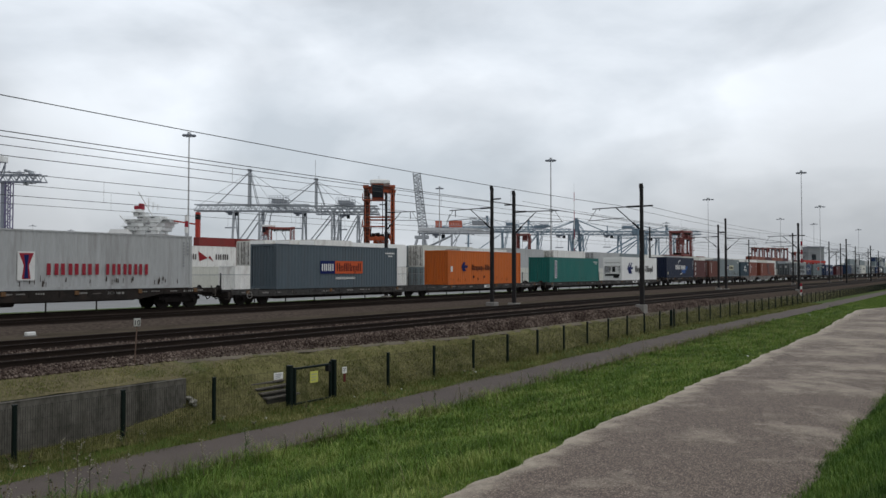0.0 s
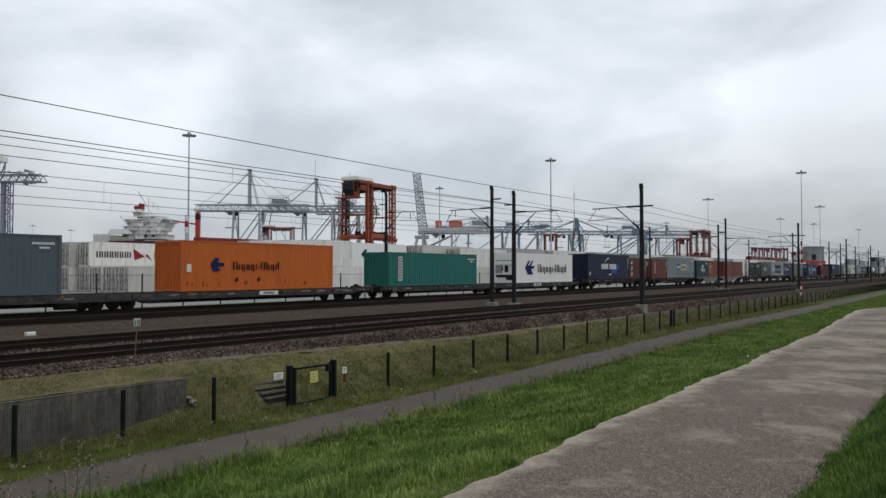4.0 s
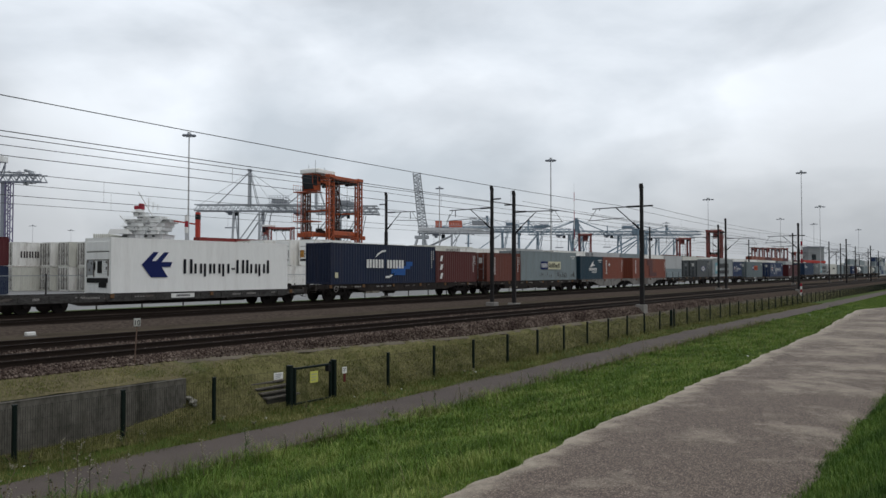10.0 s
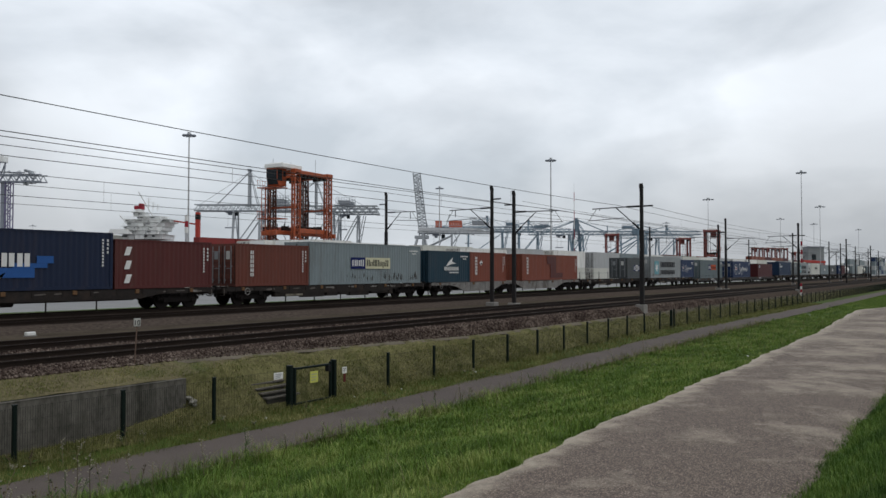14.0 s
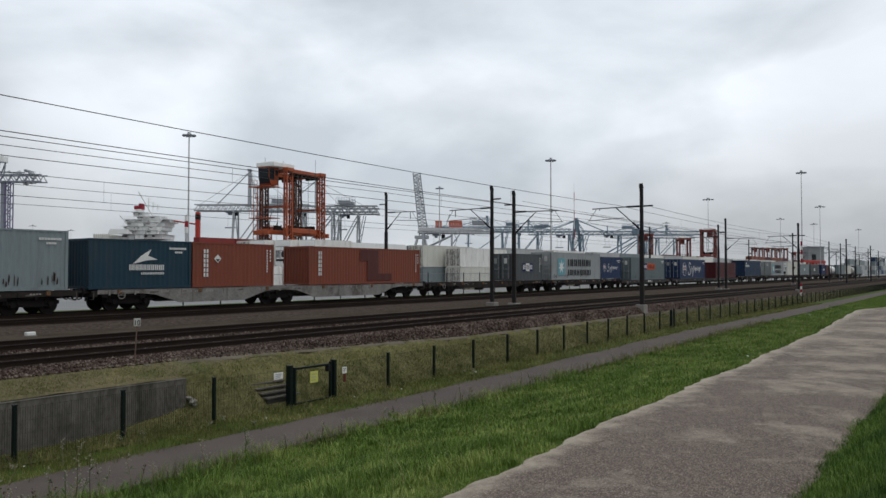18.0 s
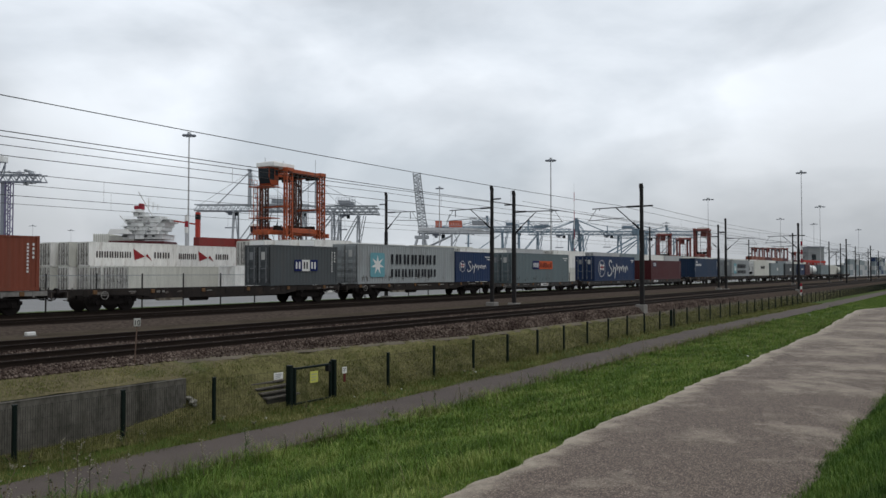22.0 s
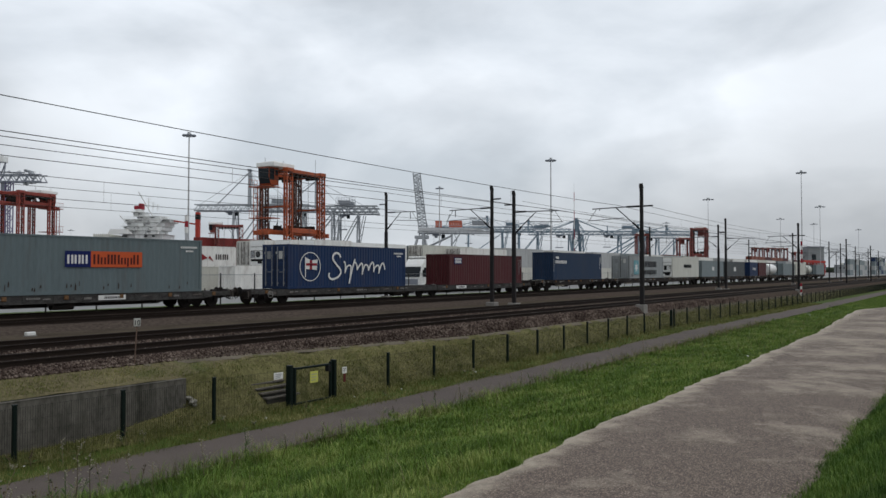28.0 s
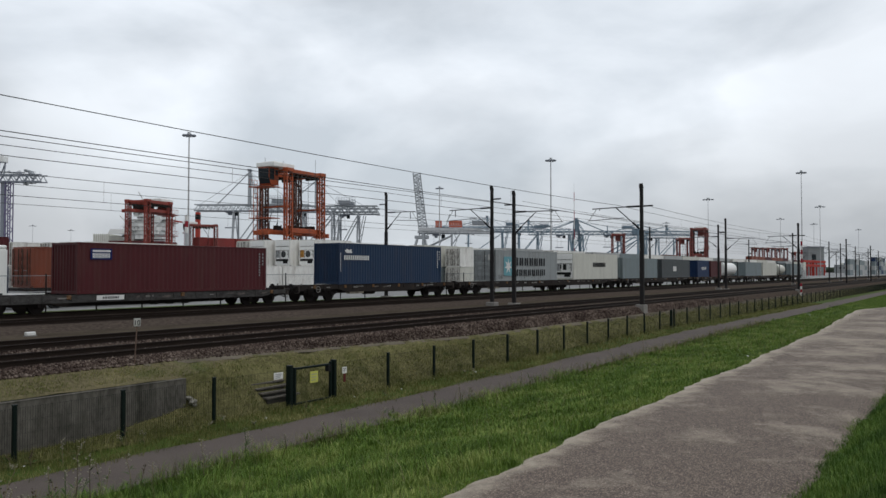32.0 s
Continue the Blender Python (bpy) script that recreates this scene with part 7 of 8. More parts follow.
def quay_crane(x, y, turn, material, label, girder_z, left, right, apex, apex_x=0.0, leg=(-9.0, 9.0), truss=True, house_x=12.0, size=1.0):
    """A ship-to-shore gantry crane; its girder runs along local x, from left to right of the apex."""
    c = empty("quay_crane", pose(x, y, YARD, 0, 0, turn), label, "quay crane", "quay cranes")
    gb = B()
    n = max(6, int((right - left) / 4))
    girder(gb, left, right, girder_z, 3.4 if truss else 2.6, -2.6, 2.6, 0.62 * size if truss else 0.42 * size, n)
    for i in range(n + 1):
        xx = left + (right - left) * i / n
        beam(gb, (xx, -2.6, girder_z), (xx, 2.6, girder_z), 0.35)
    part("girder", gb, material, c)
    wb = B()
    for i in range(2 * n):
        xx = left + (right - left) * i / (2 * n)
        rod(wb, (xx, -3.4, girder_z), (xx, -3.4, girder_z + 1.3), 0.07, 4)
    beam(wb, (left, -3.4, girder_z + 1.3), (right, -3.4, girder_z + 1.3), 0.12)
    beam(wb, (left, -3.2, girder_z - 0.1), (right, -3.2, girder_z - 0.1), 0.7, 0.12)
    part("walkway", wb, CRANEDARK, c)
    for lx in leg:
        for yy in (-8.0, 8.0):
            part("leg", beam(B(), (lx, yy, 0), (lx * 0.96, yy * 0.6, girder_z), 0.85 * size, 1.1 * size), material, c)
    for lx in leg:
        part("portal_beam", beam(B(), (lx, -7.5, 14), (lx, 7.5, 14), 1.0 * size), material, c)
        part("portal_beam", beam(B(), (lx, -5.0, girder_z - 0.6), (lx, 5.0, girder_z - 0.6), 0.9 * size), material, c)
        part("brace", beam(B(), (lx, -7.4, 14.5), (lx, 0, girder_z - 1.0), 0.45 * size), material, c)
        part("brace", beam(B(), (lx, 7.4, 14.5), (lx, 0, girder_z - 1.0), 0.45 * size), material, c)
    for yy in (-7.2, 7.2):
        part("sill_beam", beam(B(), (leg[0], yy, 13), (leg[1], yy, 13), 1.0 * size), material, c)
        part("brace", beam(B(), (leg[0], yy, 13.5), (leg[1], yy * 0.75, girder_z - 1), 0.6 * size), material, c)
        part("brace", beam(B(), (leg[1] + 4.0 * size, yy * 0.8, girder_z - 0.5), (leg[1], yy, 16.0), 0.4 * size), material, c)
    lad = B()
    lx = leg[1] + 1.2
    for k in range(int(girder_z / 3)):
        s = 1 if k % 2 else -1
        beam(lad, (lx + 0.6 - s * 0.7, -6.5, k * 3.0), (lx + 0.6 + s * 0.7, -6.5, k * 3.0 + 3.0), 0.25)
        box(lad, lx - 0.3, lx + 1.5, -7.2, -6.0, k * 3.0 + 2.9, k * 3.0 + 3.05)
    part("stair_tower", lad, CRANEDARK, c)
    if apex:
        for yy in (-2.2, 2.2):
            part("tower", beam(B(), (apex_x, yy, girder_z + 2), (apex_x, yy * 0.5, apex), 1.0 * size), material, c)
            part("tower_brace", beam(B(), (apex_x + 5.0 * size, yy, girder_z + 3.2), (apex_x + 0.4, yy * 0.5, apex - 1.5), 0.35 * size), material, c)
        for z in (0.35, 0.65, 0.97):
            part("tower_tie", beam(B(), (apex_x, -2.2, girder_z + (apex - girder_z) * z), (apex_x, 2.2, girder_z + (apex - girder_z) * z), 0.5 * size), material, c)
        part("sheave_block", box(B(), apex_x - 1.0, apex_x + 1.0, -1.6, 1.6, apex - 0.6, apex + 0.7, 0.15), CRANEDARK, c)
        for end, w in ((left * 0.62, 0.5), (left * 0.95, 0.18), (right * 0.8, 0.22), (right * 0.4, 0.18)):
            part("stay", beam(B(), (apex_x, 0, apex - 0.8), (end, 0, girder_z + 3.2), w * size), material, c)
    hz = girder_z + 3.6
    hb = B()
    box(hb, house_x - 4.2, house_x + 2.6, -2.8, 2.8, hz + 0.9, hz + 3.0, 0.2)
    box(hb, house_x + 2.7, house_x + 4.6, -2.2, 2.2, hz + 0.9, hz + 2.2, 0.1)
    part("machinery_house", hb, material, c)
    rb = B()
    for i in range(8):
        xx = house_x - 5.4 + i * 1.55
        rod(rb, (xx, -3.4, hz), (xx, -3.4, hz + 4.6), 0.10, 5)
    for z in (0.3, 0.9, 3.5, 4.6):
        beam(rb, (house_x - 5.4, -3.4, hz + z), (house_x + 5.5, -3.4, hz + z), 0.16)
    part("house_gallery", rb, CRANEDARK, c)
    tb = B()
    tx = left * 0.35
    box(tb, tx - 2.4, tx + 2.0, -2.2, 2.2, girder_z - 1.2, girder_z - 0.3, 0.15)
    box(tb, tx - 1.2, tx + 0.4, -1.4, 1.4, girder_z - 2.2, girder_z - 1.2, 0.1)
    part("trolley", tb, CRANEDARK, c)
    part("cab", box(B(), tx + 2.3, tx + 4.2, -1.1, 1.1, girder_z - 2.6, girder_z - 0.5, 0.2), GLASS, c)
    hk = B()
    for dx in (-1.6, 1.2):
        rod(hk, (tx + dx, 0, girder_z - 1.2), (tx + dx, 0, girder_z - 9.0), 0.06, 4)
    box(hk, tx - 3.0, tx + 2.6, -0.6, 0.6, girder_z - 9.6, girder_z - 9.0)
    part("hoist", hk, CRANEDARK, c)
    return c


def end_crane():
    """The end of a cantilever crane: a plain column, a violet lattice leg and a truss above."""
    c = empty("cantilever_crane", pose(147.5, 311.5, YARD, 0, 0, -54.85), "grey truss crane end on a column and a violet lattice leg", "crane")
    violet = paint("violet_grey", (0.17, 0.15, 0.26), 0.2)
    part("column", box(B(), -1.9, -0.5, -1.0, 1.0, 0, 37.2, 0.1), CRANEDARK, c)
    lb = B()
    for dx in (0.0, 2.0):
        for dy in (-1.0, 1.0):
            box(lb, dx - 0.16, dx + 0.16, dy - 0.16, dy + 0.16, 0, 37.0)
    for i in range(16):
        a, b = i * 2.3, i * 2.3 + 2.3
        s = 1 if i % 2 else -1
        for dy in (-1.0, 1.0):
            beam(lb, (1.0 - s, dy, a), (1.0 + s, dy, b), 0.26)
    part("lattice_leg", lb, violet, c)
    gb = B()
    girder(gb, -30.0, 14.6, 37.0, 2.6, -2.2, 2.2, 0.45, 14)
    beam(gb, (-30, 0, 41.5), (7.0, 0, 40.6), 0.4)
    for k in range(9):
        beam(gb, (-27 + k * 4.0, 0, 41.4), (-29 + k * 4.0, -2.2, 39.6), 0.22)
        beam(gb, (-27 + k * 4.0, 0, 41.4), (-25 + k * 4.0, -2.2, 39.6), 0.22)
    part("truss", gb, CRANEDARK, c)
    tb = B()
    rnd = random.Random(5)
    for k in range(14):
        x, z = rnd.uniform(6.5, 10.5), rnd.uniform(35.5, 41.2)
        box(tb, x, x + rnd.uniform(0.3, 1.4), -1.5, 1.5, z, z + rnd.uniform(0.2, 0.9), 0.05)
    part("trolley", tb, CRANEGREY_HAZED, c)
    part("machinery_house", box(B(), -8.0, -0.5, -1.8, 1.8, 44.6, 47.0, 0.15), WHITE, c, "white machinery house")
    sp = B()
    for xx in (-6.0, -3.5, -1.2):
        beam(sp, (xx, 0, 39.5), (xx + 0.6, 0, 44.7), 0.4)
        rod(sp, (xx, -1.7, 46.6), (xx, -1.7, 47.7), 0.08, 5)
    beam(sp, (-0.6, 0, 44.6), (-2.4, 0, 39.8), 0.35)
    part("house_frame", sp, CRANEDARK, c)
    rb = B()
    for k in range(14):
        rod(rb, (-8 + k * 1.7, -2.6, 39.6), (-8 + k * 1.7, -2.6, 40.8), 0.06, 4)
    part("railing", rb, CRANEGREY_HAZED, c)


def make_masts_and_cranes():
    for x, y, h, w in ((97.9, 131.9, 30.0, 1.1), (172.1, 88.4, 30.0, 1.1), (209.3, 148.8, 30.0, 1.1), (301.8, 87.6, 30.0, 1.8), (234.1, 42.2, 30.0, 1.1), (438.8, 89.6, 30.0, 1.8), (363.9, 58.4, 30.0, 1.8), (497.6, 83.2, 30.0, 1.8), (583.0, 70.2, 30.0, 1.8), (437.1, 150.6, 30.0, 1.8), (241.4, 476.7, 30.0, 1.8), (283.2, 508.4, 30.0, 1.8)):
        light_mast(x, y, h, w)
    end_crane()
    quay_crane(289.5, 335.7, -54.85, CRANEGREY_HAZED, "grey lattice ship-to-shore crane on the quay", 35.7, -29.9, 33.6, 58.4, 0.0, (-7.9, 6.9), True, 17.0)
    quay_crane(318.1, 312.5, -54.85, CRANEGREY_HAZED, "grey lattice ship-to-shore crane on the quay", 35.9, -28.6, 35.1, 54.5, 0.0, (-6.8, 10.0), True, 17.1)
    quay_crane(354.2, 313.3, -54.85, CRANEGREY_HAZED, "grey lattice ship-to-shore crane on the quay", 36.8, -24.7, 13.7, 0, 0.0, (-11.0, 0.7), True, -6.2)
    quay_crane(510.3, 317.5, -54.85, CRANEBLUE_HAZED, "blue-grey gantry crane on the far quay", 33.1, -40.4, 36.4, 44.5, 0.0, (-14.9, 12.3), True, 18.9)
    c = quay_crane(513.5, 243.4, -54.85, CRANEBLUE_HAZED, "blue gantry crane with a raised frame on the far quay", 28.6, -34.8, 45.0, 40.1, 0.0, (-4.9, 4.1), False, -26.6)
    for dx in (-4.0, 4.0):
        for yy in (-2.4, 2.4):
            part("tower_leg", beam(B(), (dx, yy, 4.0), (dx * 0.25, yy * 0.5, 39.5), 1.1), CRANEBLUE_HAZED, c)
    for k in range(6):
        z, w = 8.0 + k * 5.0, 3.6 * (1 - k / 8)
        part("tower_tie", beam(B(), (-w, -2.0, z), (w, -2.0, z + (3.0 if k % 2 else -3.0)), 0.5), CRANEBLUE_HAZED, c)
    for x0, z0, x1, z1, w in ((9.0, 8.0, 42.0, 27.0, 0.9), (14.0, 8.0, 44.0, 25.0, 0.7), (0.6, 39.0, -26.0, 29.0, 0.6), (0.6, 39.0, 22.0, 30.0, 0.6), (44.0, 36.0, 24.0, 30.0, 0.5), (44.0, 36.0, 64.0, 29.5, 0.5), (44.0, 36.0, 44.0, 6.0, 1.2), (50.0, 30.0, 50.0, 6.0, 0.9), (22.0, 29.0, 22.0, 35.0, 0.6)):
        part("long_brace", beam(B(), (x0, -3.0, z0), (x1, -3.0, z1), w), CRANEBLUE_HAZED, c)
    part("winch_house", box(B(), 41.0, 48.0, -3.0, 3.0, 28.0, 33.0, 0.3), CRANEBLUE_HAZED, c)
    quay_crane(553.8, 220.9, -54.85, CRANEBLUE_HAZED, "blue gantry crane on the far quay", 29.5, -42.4, 55.1, 0, 0.0, (-5.9, 11.9), False, 0.8)
    quay_crane(564.0, 310.7, -54.85, CRANEBLUE_HAZED, "blue-grey gantry crane on the far quay", 34.2, -29.5, 36.0, 44.0, 0.0, (-8.0, 8.0), False, 14.0)
    quay_crane(708.7, 244.1, -54.85, CRANEBLUE_HAZED, "pale blue gantry crane far along the quay", 32.9, -50.0, 25.3, 44.5, 0.0, (-8.9, 8.4), False, -15.8)
    quay_crane(328.1, 228.9, -54.85, CRANEGREY_HAZED, "pale gantry crane with orange name boards", 21.7, -14.0, 23.4, 0, 0.0, (-12.3, 2.9), False, 17.5)
    gd = empty("box_girder", pose(328.1, 228.9, YARD, 0, 0, -54.85), "pale grey solid girder with a walkway on a quay crane", "crane girder")
    part("beam", prism(B(), [(-15.0, 22.0), (24.0, 21.6), (24.0, 22.4), (12.0, 24.4), (-14.0, 24.6)], -3.2, 3.2), mat("pale_girder", (0.56, 0.575, 0.59), 0.6, 0, 0.12, 0.4, 4), gd)
    part("walkway_rail", rod(B(), (-14.0, -3.2, 25.8), (12.0, -3.2, 25.6), 0.1, 5), CRANEDARK, gd)
    for k in range(9):
        part("rail_post", rod(B(), (-13.5 + k * 3.1, -3.2, 24.4), (-13.5 + k * 3.1, -3.2, 25.8), 0.08, 5), CRANEDARK, gd)
    x, y = 344.5, 257.6
    m = empty("lattice_boom_crane", pose(x, y, YARD, 0, 0, -54.85), "pale grey lattice boom crane with its boom raised", "crane")
    bm = B()
    for dx in (-2.3, 2.3):
        for yy in (-1.5, 1.5):
            beam(bm, (dx + 1.5, yy, 22), (dx * 0.85 - 2.5, yy, 57.0), 0.55)
    for i in range(20):
        u, v = i / 20, (i + 1) / 20
        for yy in (-1.5, 1.5):
            for s in (-1, 1):
                if (i % 2) * 2 - 1 == s or yy > 0:
                    beam(bm, (1.5 - 4.0 * u - s * 2.1, yy, 22 + 35 * u), (1.5 - 4.0 * v + s * 2.1, yy, 22 + 35 * v), 0.26)
            beam(bm, (1.5 - 4.0 * u - 2.1, yy, 22 + 35 * u), (1.5 - 4.0 * u + 2.1, yy, 22 + 35 * u), 0.22)
    part("boom", bm, CRANEGREY_HAZED, m)
    part("turntable", box(B(), -3.5, 4.5, -2, 2, 20.2, 22, 0.2), CRANEGREY_HAZED, m)
    for dx in (-5, 5):
        for yy in (-4, 4):
            part("leg", beam(B(), (dx * 1.6, yy * 1.5, 0), (dx * 0.4, yy * 0.4, 20.3), 0.9), CRANEGREY_HAZED, m)
    part("stay", rod(B(), (5, 0, 22), (-1.8, 0, 50), 0.12, 5), WIRE, m)
    part("stay", rod(B(), (9, 0, 12), (16, 0, 34), 0.2, 5), CRANEGREY_HAZED, m)
    for x, y, z, w in ((329.0, 234.5, 24.8, 3.4), (334.1, 227.3, 24.8, 7.0)):
        b = empty("name_board", pose(x, y, z, 0, 0, -54.85), "orange-red name board on a crane girder", "sign")
        part("panel", box(B(), -w / 2, w / 2, -0.2, 0.2, 0, 3.6, 0.05), mat("faded_orange_board", (0.46, 0.13, 0.085), 0.6, 0, 0.25, 0.6, 5), b)
        part("lettering", strokes(B(), -w * 0.32, 1.2, w * 0.6, 1.2, 3, -0.205, 0, 0.03, 0.2), mat("faded_board_marks", (0.55, 0.36, 0.32), 0.7), b)
    a = empty("radio_mast", pose(300.0, 143.1, YARD), "thin red and white banded radio mast", "mast")
    for k in range(9):
        part("band", rod(B(), (0, 0, k * 4.0), (0, 0, k * 4.0 + 3.98), 0.20 - 0.008 * k, 8), INK["red"] if k % 2 == 0 else INK["white"], a)
    part("aerial", rod(B(), (0, 0, 36.0), (0, 0, 39.5), 0.05, 6), MASTGREY_HAZED, a)
    make_ship()
    make_distance()


def make_ship():
    x, y = 155.4, 230.8
    s = empty("ship", pose(x, y, YARD, 0, 0, -54.85), "white ship superstructure with a red-topped funnel beyond the stacks", "ship")
    rnd = random.Random(17)
    grime = mat("ship_white", (0.78, 0.79, 0.78), 0.6, 0, 0.15, 0.5, 3.0, 0, (0.35, 0.31, 0.27), 0.4, stretch=(1.5, 1.5, 0.4))
    part("hull", box(B(), -10.84, 7.60, -6.5, 6.5, 0, 12.28, 0.3), PAINTS["maroon"], s, "dark red hull")
    for x0, x1, z0, z1, d in ((-6.8, 6.84, 12.85, 14.56, 6.0), (-7.4, 5.2, 14.56, 15.89, 5.6), (-6.6, 6.2, 15.89, 17.22, 5.2), (-5.6, 7.4, 17.22, 18.55, 4.8), (-6.4, 8.6, 18.55, 19.5, 4.6), (-3.0, 5.4, 19.5, 20.6, 3.4), (-4.4, -0.6, 20.6, 22.0, 2.4)):
        part("deck", box(B(), x0 - 0.4, x1 + 0.4, -d - 0.35, d + 0.35, z1 - 0.12, z1, 0.03), grime, s)
        u = x0 + rnd.uniform(0.1, 0.5)
        while u < x1 - 1.2:
            w = min(rnd.uniform(1.2, 4.5), x1 - u)
            part("deckhouse", box(B(), u, u + w, -d + rnd.uniform(-0.3, 0.9), d, z0, z1 - 0.16, 0.04), grime, s)
            if rnd.random() < 0.75:
                part("window", box(B(), u + 0.25, u + 0.25 + w * rnd.uniform(0.15, 0.4), -d - 0.36, -d + 1.62, z0 + (z1 - z0) * 0.45, z0 + (z1 - z0) * 0.72), GLASS, s)
            u += w + rnd.choice([0.0, 0.1, 0.5])
        rb = B()
        for k in range(int((x1 - x0) / 0.9)):
            rod(rb, (x0 + k * 0.9, -d - 0.45, z1), (x0 + k * 0.9, -d - 0.45, z1 + 0.8), 0.04, 4)
        beam(rb, (x0, -d - 0.45, z1 + 0.8), (x1, -d - 0.45, z1 + 0.8), 0.06)
        beam(rb, (x0, -d - 0.45, z1 + 0.4), (x1, -d - 0.45, z1 + 0.4), 0.05)
        part("railing", rb, grime, s)
    for a, b in (((7.60, 20.26), (4.18, 16.84)), ((6.46, 16.84), (4.56, 13.04)), ((-7.22, 20.64), (-4.94, 17.98))):
        part("wing_strut", beam(B(), (a[0], -5.6, a[1]), (b[0], -5.6, b[1]), 0.35), grime, s)
    part("lifeboat", prism(B(), [(-10.84, 14.56), (-3.04, 14.56), (-4.56, 16.08), (-9.89, 16.08)], -6.8, -5.2), WHITE, s)
    part("cargo_box", box(B(), -10.84, -2.66, -5.0, 4.0, 12.28, 14.0, 0.1), PAINTS["cream"], s, "cream cargo block")
    part("cargo_box", box(B(), -16.73, -11.03, -4.0, 4.0, 11.90, 14.6, 0.1), PAINTS["cream"], s, "cream caged cargo block")
    cb = B()
    for k in range(9):
        box(cb, -16.73 + k * 0.7, -16.61 + k * 0.7, -4.12, -4.05, 11.90, 14.9)
    part("cage", cb, WHITE, s)
    part("funnel", box(B(), -4.18, -1.90, -1.5, 1.5, 20.83, 23.11, 0.2), grime, s)
    part("funnel_top", box(B(), -4.37, -3.04, -1.55, 1.55, 23.02, 24.25, 0.2), INK["red"], s, "red funnel top")
    part("funnel_top", box(B(), -2.95, -1.71, -1.2, 1.2, 23.02, 25.01, 0.1), INK["red"], s, "red funnel top")
    for px, h in ((0.00, 4.4), (1.52, 3.0), (3.04, 2.2)):
        part("mast", rod(B(), (px, 0, 22.54), (px, 0, 22.54 + h), 0.11, 6), grime, s)
        for f in (0.45, 0.7, 0.92):
            part("yard_arm", rod(B(), (px - 0.9 * f, 0, 22.54 + h * f), (px + 0.9, 0, 22.54 + h * f), 0.06, 5), grime, s)
    part("stay", beam(B(), (-3.4, 0, 29.0), (1.6, 0, 20.6), 0.30), grime, s)
    g = empty("ship_crane", pose(x, y, YARD, 0, 0, -54.85), "red ship's crane with a black banded post and a long jib", "crane")
    part("post", box(B(), 16.06, 17.30, -1.0, 1.0, 0, 22.16, 0.1), mat("crane_red", (0.42, 0.06, 0.045), 0.6, 0, 0.15, 1, 8), g)
    part("post_band", box(B(), 16.03, 17.34, -1.05, 1.05, 19.6, 21.4, 0.1), BLACK, g, "black band")
    jb = B()
    beam(jb, (16.73, 0, 17.98), (6.84, 0, 19.50), 0.5)
    part("jib", jb, MATS["crane_red"], g)
    for x, y, r, z0, n in ((97.1, 131.4, 0.36, 10.0, 3), (232.1, 42.0, 0.24, 3.4, 6)):
        b = empty("striped_post", pose(x, y, YARD), "red and white banded lower part of a floodlight mast", "mast")
        part("post", rod(B(), (0, 0, 0), (0, 0, z0), r * 0.8, 12), MASTGREY_HAZED, b)
        for k in range(n):
            part("band", rod(B(), (0, 0, z0 + k * 1.2), (0, 0, z0 + k * 1.2 + 1.19), r, 12), INK["red"] if k % 2 else INK["white"], b)


def make_red_beams():
    for x, y, n in ((404.0, 72.5, 13.0), (424.0, 72.0, 16.0)):
        g = empty("spreader_rack", pose(x, y, YARD, 0, 0, -12), "bright red steel rack of spreader beams in the yard", "rack", "spreader racks")
        for z in (4.4, 6.4):
            part("beam", box(B(), 0, n, -0.6, 0.6, z, z + 1.2, 0.1), mat("rack_red", (0.38, 0.045, 0.035), 0.6, 0, 0.2, 0.6, 6), g)
        for k in range(4):
            part("post", box(B(), 0.4 + k * (n - 1.0) / 3, 0.8 + k * (n - 1.0) / 3, -0.3, 0.3, 0, 7.6, 0.05), MATS["rack_red"], g)


def make_distance():
    make_red_beams()
    # low far buildings and wooded horizon
    tree = mat("far_trees", (0.05, 0.065, 0.045), 0.95, 0, 0.3, 0.05, 0.4)
    rng = np.random.default_rng(2)
    vs, fs, off = [], [], 0
    ico = bmesh.new()
    bmesh.ops.create_icosphere(ico, subdivisions=1, radius=1.0)
    base = np.array([v.co for v in ico.verts])
    tri = np.array([[v.index for v in f.verts] for f in ico.faces])
    ico.free()
    for k in range(900):
        a = rng.uniform(-4, 64)
        d = rng.uniform(1150, 1500)
        r = rng.uniform(3.5, 8.0)
        c = np.array([d * math.cos(radians(a)), d * math.sin(radians(a)), r * 0.5])
        vs.append(base * r * rng.uniform(0.6, 1.2, base.shape) * [1.3, 1.3, 0.8] + c)
        fs.append(tri + off)
        off += len(base)
    soup("far_trees", np.concatenate(vs), np.concatenate(fs), tree, "hazy dark green wooded horizon", "trees")
    clad = mat("grey_cladding", (0.27, 0.285, 0.29), 0.7, 0, 0.12, 0.1, 2)
    for x, y, w, h in ((471.0, 79.5, 9, 15.4), (1004.1, 137.3, 17, 9.0), (1138.0, 120.8, 22, 8.2)):
        b = empty("warehouse", pose(x, y, YARD, 0, 0, -54.85), "plain grey clad industrial building in the distance", "building", "distant buildings")
        part("wall", box(B(), -w / 2, w / 2, -4, 4, 0, h, 0.2), clad, b)
        part("roof", box(B(), -w / 2 - 0.3, w / 2 + 0.3, -4.3, 4.3, h, h + 0.5), CRANEDARK, b)
        for k in range(int(w / 5)):
            part("window", box(B(), -w / 2 + 2 + k * 5, -w / 2 + 4.4 + k * 5, -4.06, -4.0, h * 0.55, h * 0.75), GLASS, b)


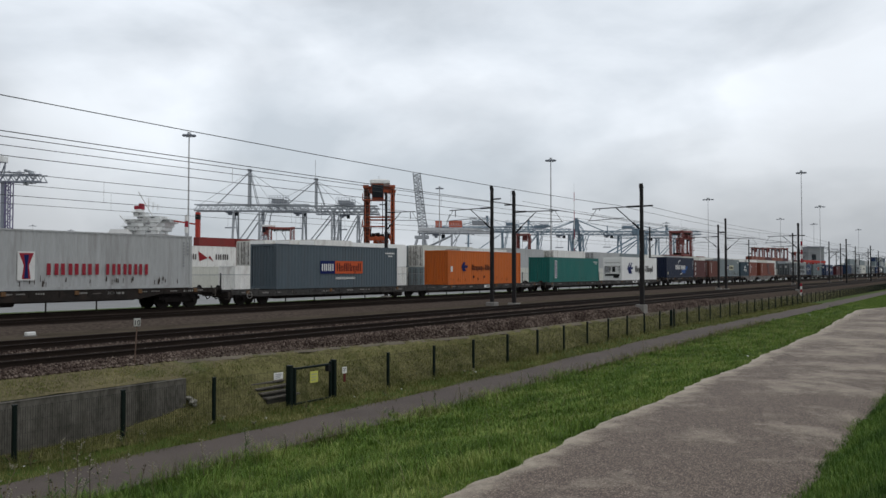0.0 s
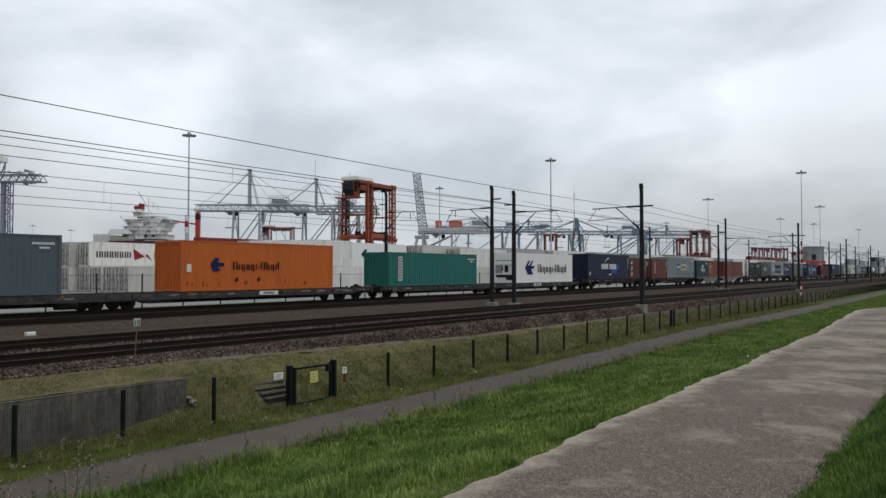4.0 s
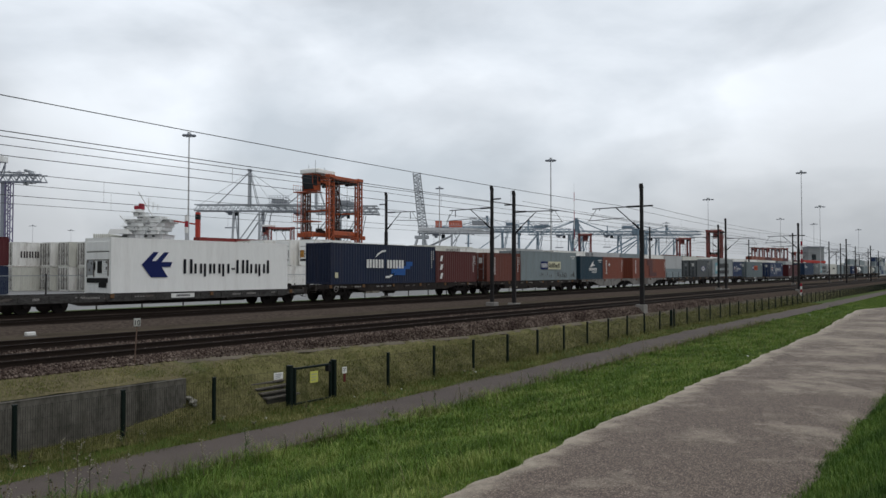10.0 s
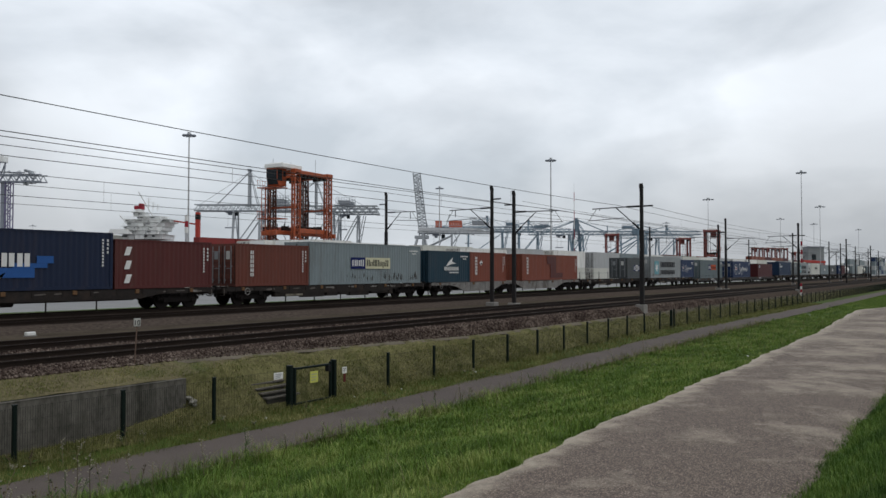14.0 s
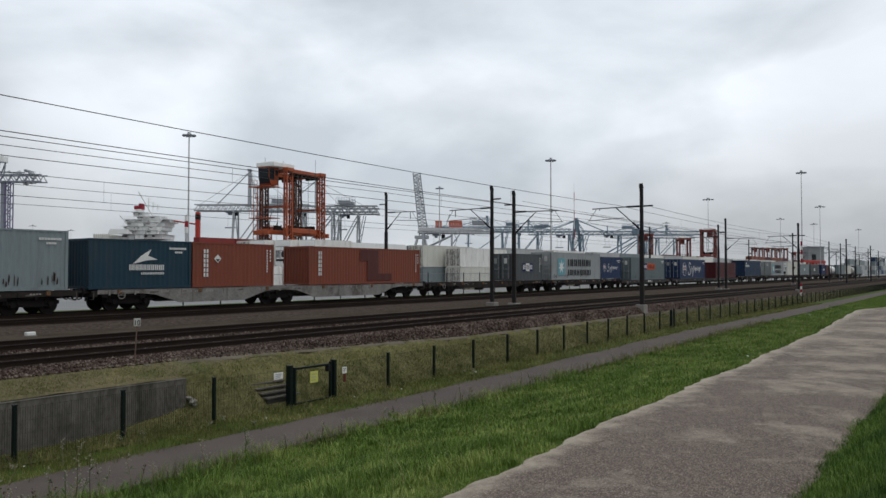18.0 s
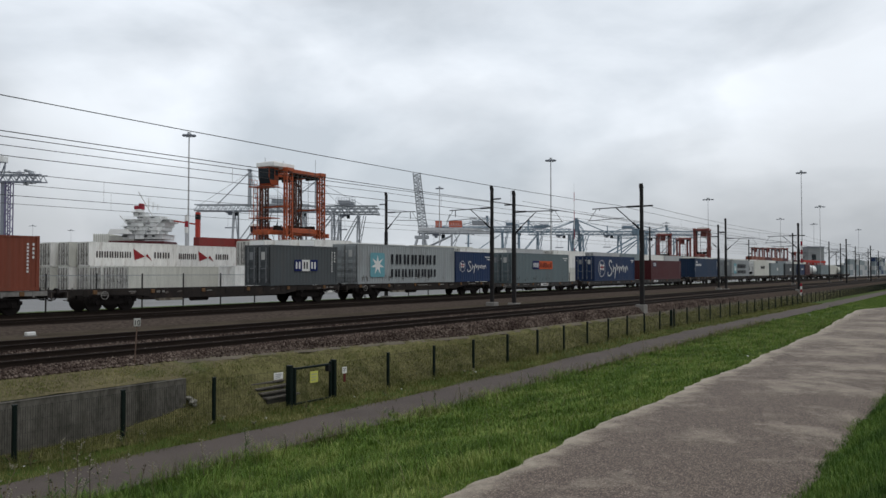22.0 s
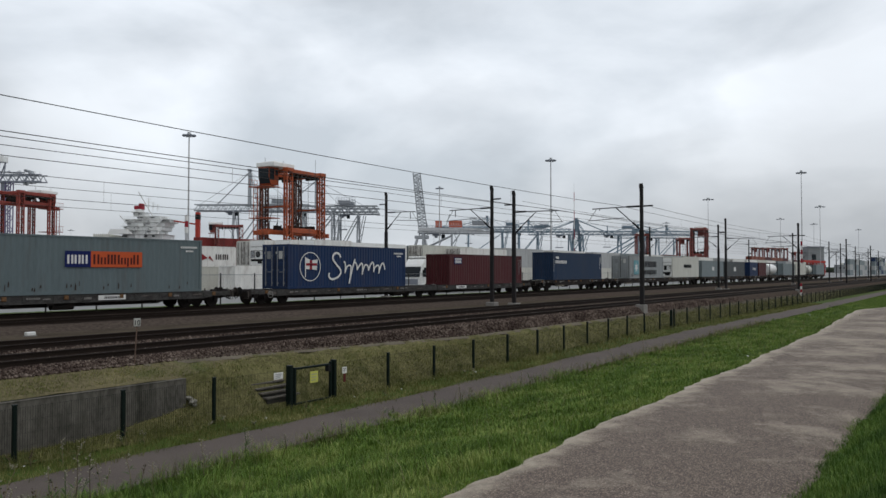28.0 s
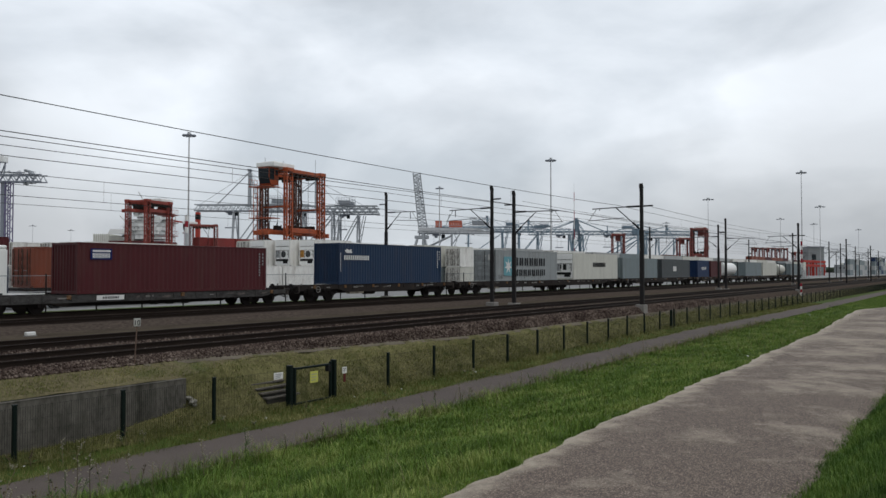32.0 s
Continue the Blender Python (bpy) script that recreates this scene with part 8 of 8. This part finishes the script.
# ---- lorry on the yard road ----
def make_lorry():
    """A white tractor unit and its flat trailer, the front at the origin, length towards +x."""
    m = pose(64.2, 48.5, -0.33)
    t = empty("lorry", m, "white lorry tractor with a long flat trailer on the yard road", "lorry")
    cb = B()
    prism(cb, [(0.0, 0.75), (0.0, 1.7), (0.35, 3.0), (0.9, 3.65), (2.2, 3.75), (2.2, 0.75)], 0.0, 2.45)
    bmesh.ops.bevel(cb, geom=list(cb.edges), offset=0.07, segments=2, affect="EDGES")
    cab = part("cab", cb, WHITE, t)
    part("windscreen", prism(B(), [(-0.02, 1.75), (0.31, 2.85), (0.36, 2.85), (0.04, 1.75)], 0.15, 2.3), GLASS, cab)
    part("side_window", prism(B(), [(0.40, 1.75), (0.62, 2.75), (1.35, 2.75), (1.35, 1.75)], -0.02, 0.02), GLASS, cab)
    part("door_seam", box(B(), 1.42, 1.45, -0.012, 0.01, 0.85, 2.9), CRANEDARK, cab)
    part("wheel_arch", box(B(), 0.75, 1.95, -0.015, 0.3, 0.5, 1.08, 0.05), BLACK, cab)
    part("roof_fairing", box(B(), 0.95, 2.2, 0.1, 2.35, 3.76, 3.95, 0.06), WHITE, cab)
    part("grille", box(B(), -0.03, 0.02, 0.35, 2.1, 0.95, 1.55, 0.02), CRANEDARK, cab)
    part("bumper", box(B(), -0.08, 0.5, 0.0, 2.45, 0.35, 0.78, 0.05), WHITE, t)
    for y in (0.2, 1.95):
        part("headlight", box(B(), -0.10, 0.0, y, y + 0.35, 0.55, 0.75, 0.03), GALV, t)
    part("mirror", box(B(), 0.2, 0.35, -0.3, -0.08, 1.9, 2.5, 0.03), BLACK, t)
    part("side_skirt", box(B(), 2.2, 4.6, 0.05, 2.4, 0.5, 1.0, 0.05), WHITE, t)
    part("chassis", box(B(), 2.0, 6.2, 0.75, 1.7, 0.75, 1.0), STEEL_DARK, t)
    part("trailer_deck", box(B(), 3.4, 16.2, 0.0, 2.45, 1.12, 1.32, 0.02), STEEL_DARK, t)
    for x in (1.35, 5.2, 12.4, 13.7, 15.0):
        for y in (0.18, 2.27):
            wb = B()
            cyl(wb, (x, y, 0.5), (0, 1, 0), 0.5, 0.32, 20)
            w = part("wheel", wb, BLACK, t)
            part("rim", cyl(B(), (x, y - 0.17 if y < 1 else y + 0.17, 0.5), (0, 1, 0), 0.27, 0.03, 16), GALV, w)
    c = container("container", pose(64.2 + 3.6, 48.5, -0.33 + 1.325), L20, STD, PAINTS["rust"], "rust-red container with upright white bars on the lorry", "door", "end", False, "containers on the train", False)
    upright_words(c, INK["white"], "upright white lettering bars", 2.9, 2.1, 0.3, 0.28, 6)
    for thing, dx in ((t, 0.0), (c, 3.6)):
        z = thing.matrix_basis.translation.z
        CARRIERS.append((thing, [(k, pose(x + dx, 48.5, z)) for k, x in LORRY]))


LORRY = [(0, 363.9), (8, 277.9), (16, 192.9), (22, 128.9), (26, 86.4), (28, 64.8), (29.5, 48.3), (30.5, 37.3), (31, 32.0), (31.5, 26.5), (32, 20.9)]

make_stacks()
make_yard_fence()
make_carriers()
make_masts_and_cranes()
make_lorry()


# ---- what moves ----
def motions():
    times = [0.5 * k for k in range(65)]
    for thing in RIDERS:
        m = thing.matrix_basis.copy()
        walk(thing, [(t, Matrix.Translation((-gone(t), 0, 0)) @ m) for t in times])
    for thing, rows in CARRIERS:
        walk(thing, rows if rows[-1][0] == 32 else rows + [(32, rows[-1][1])])


motions()
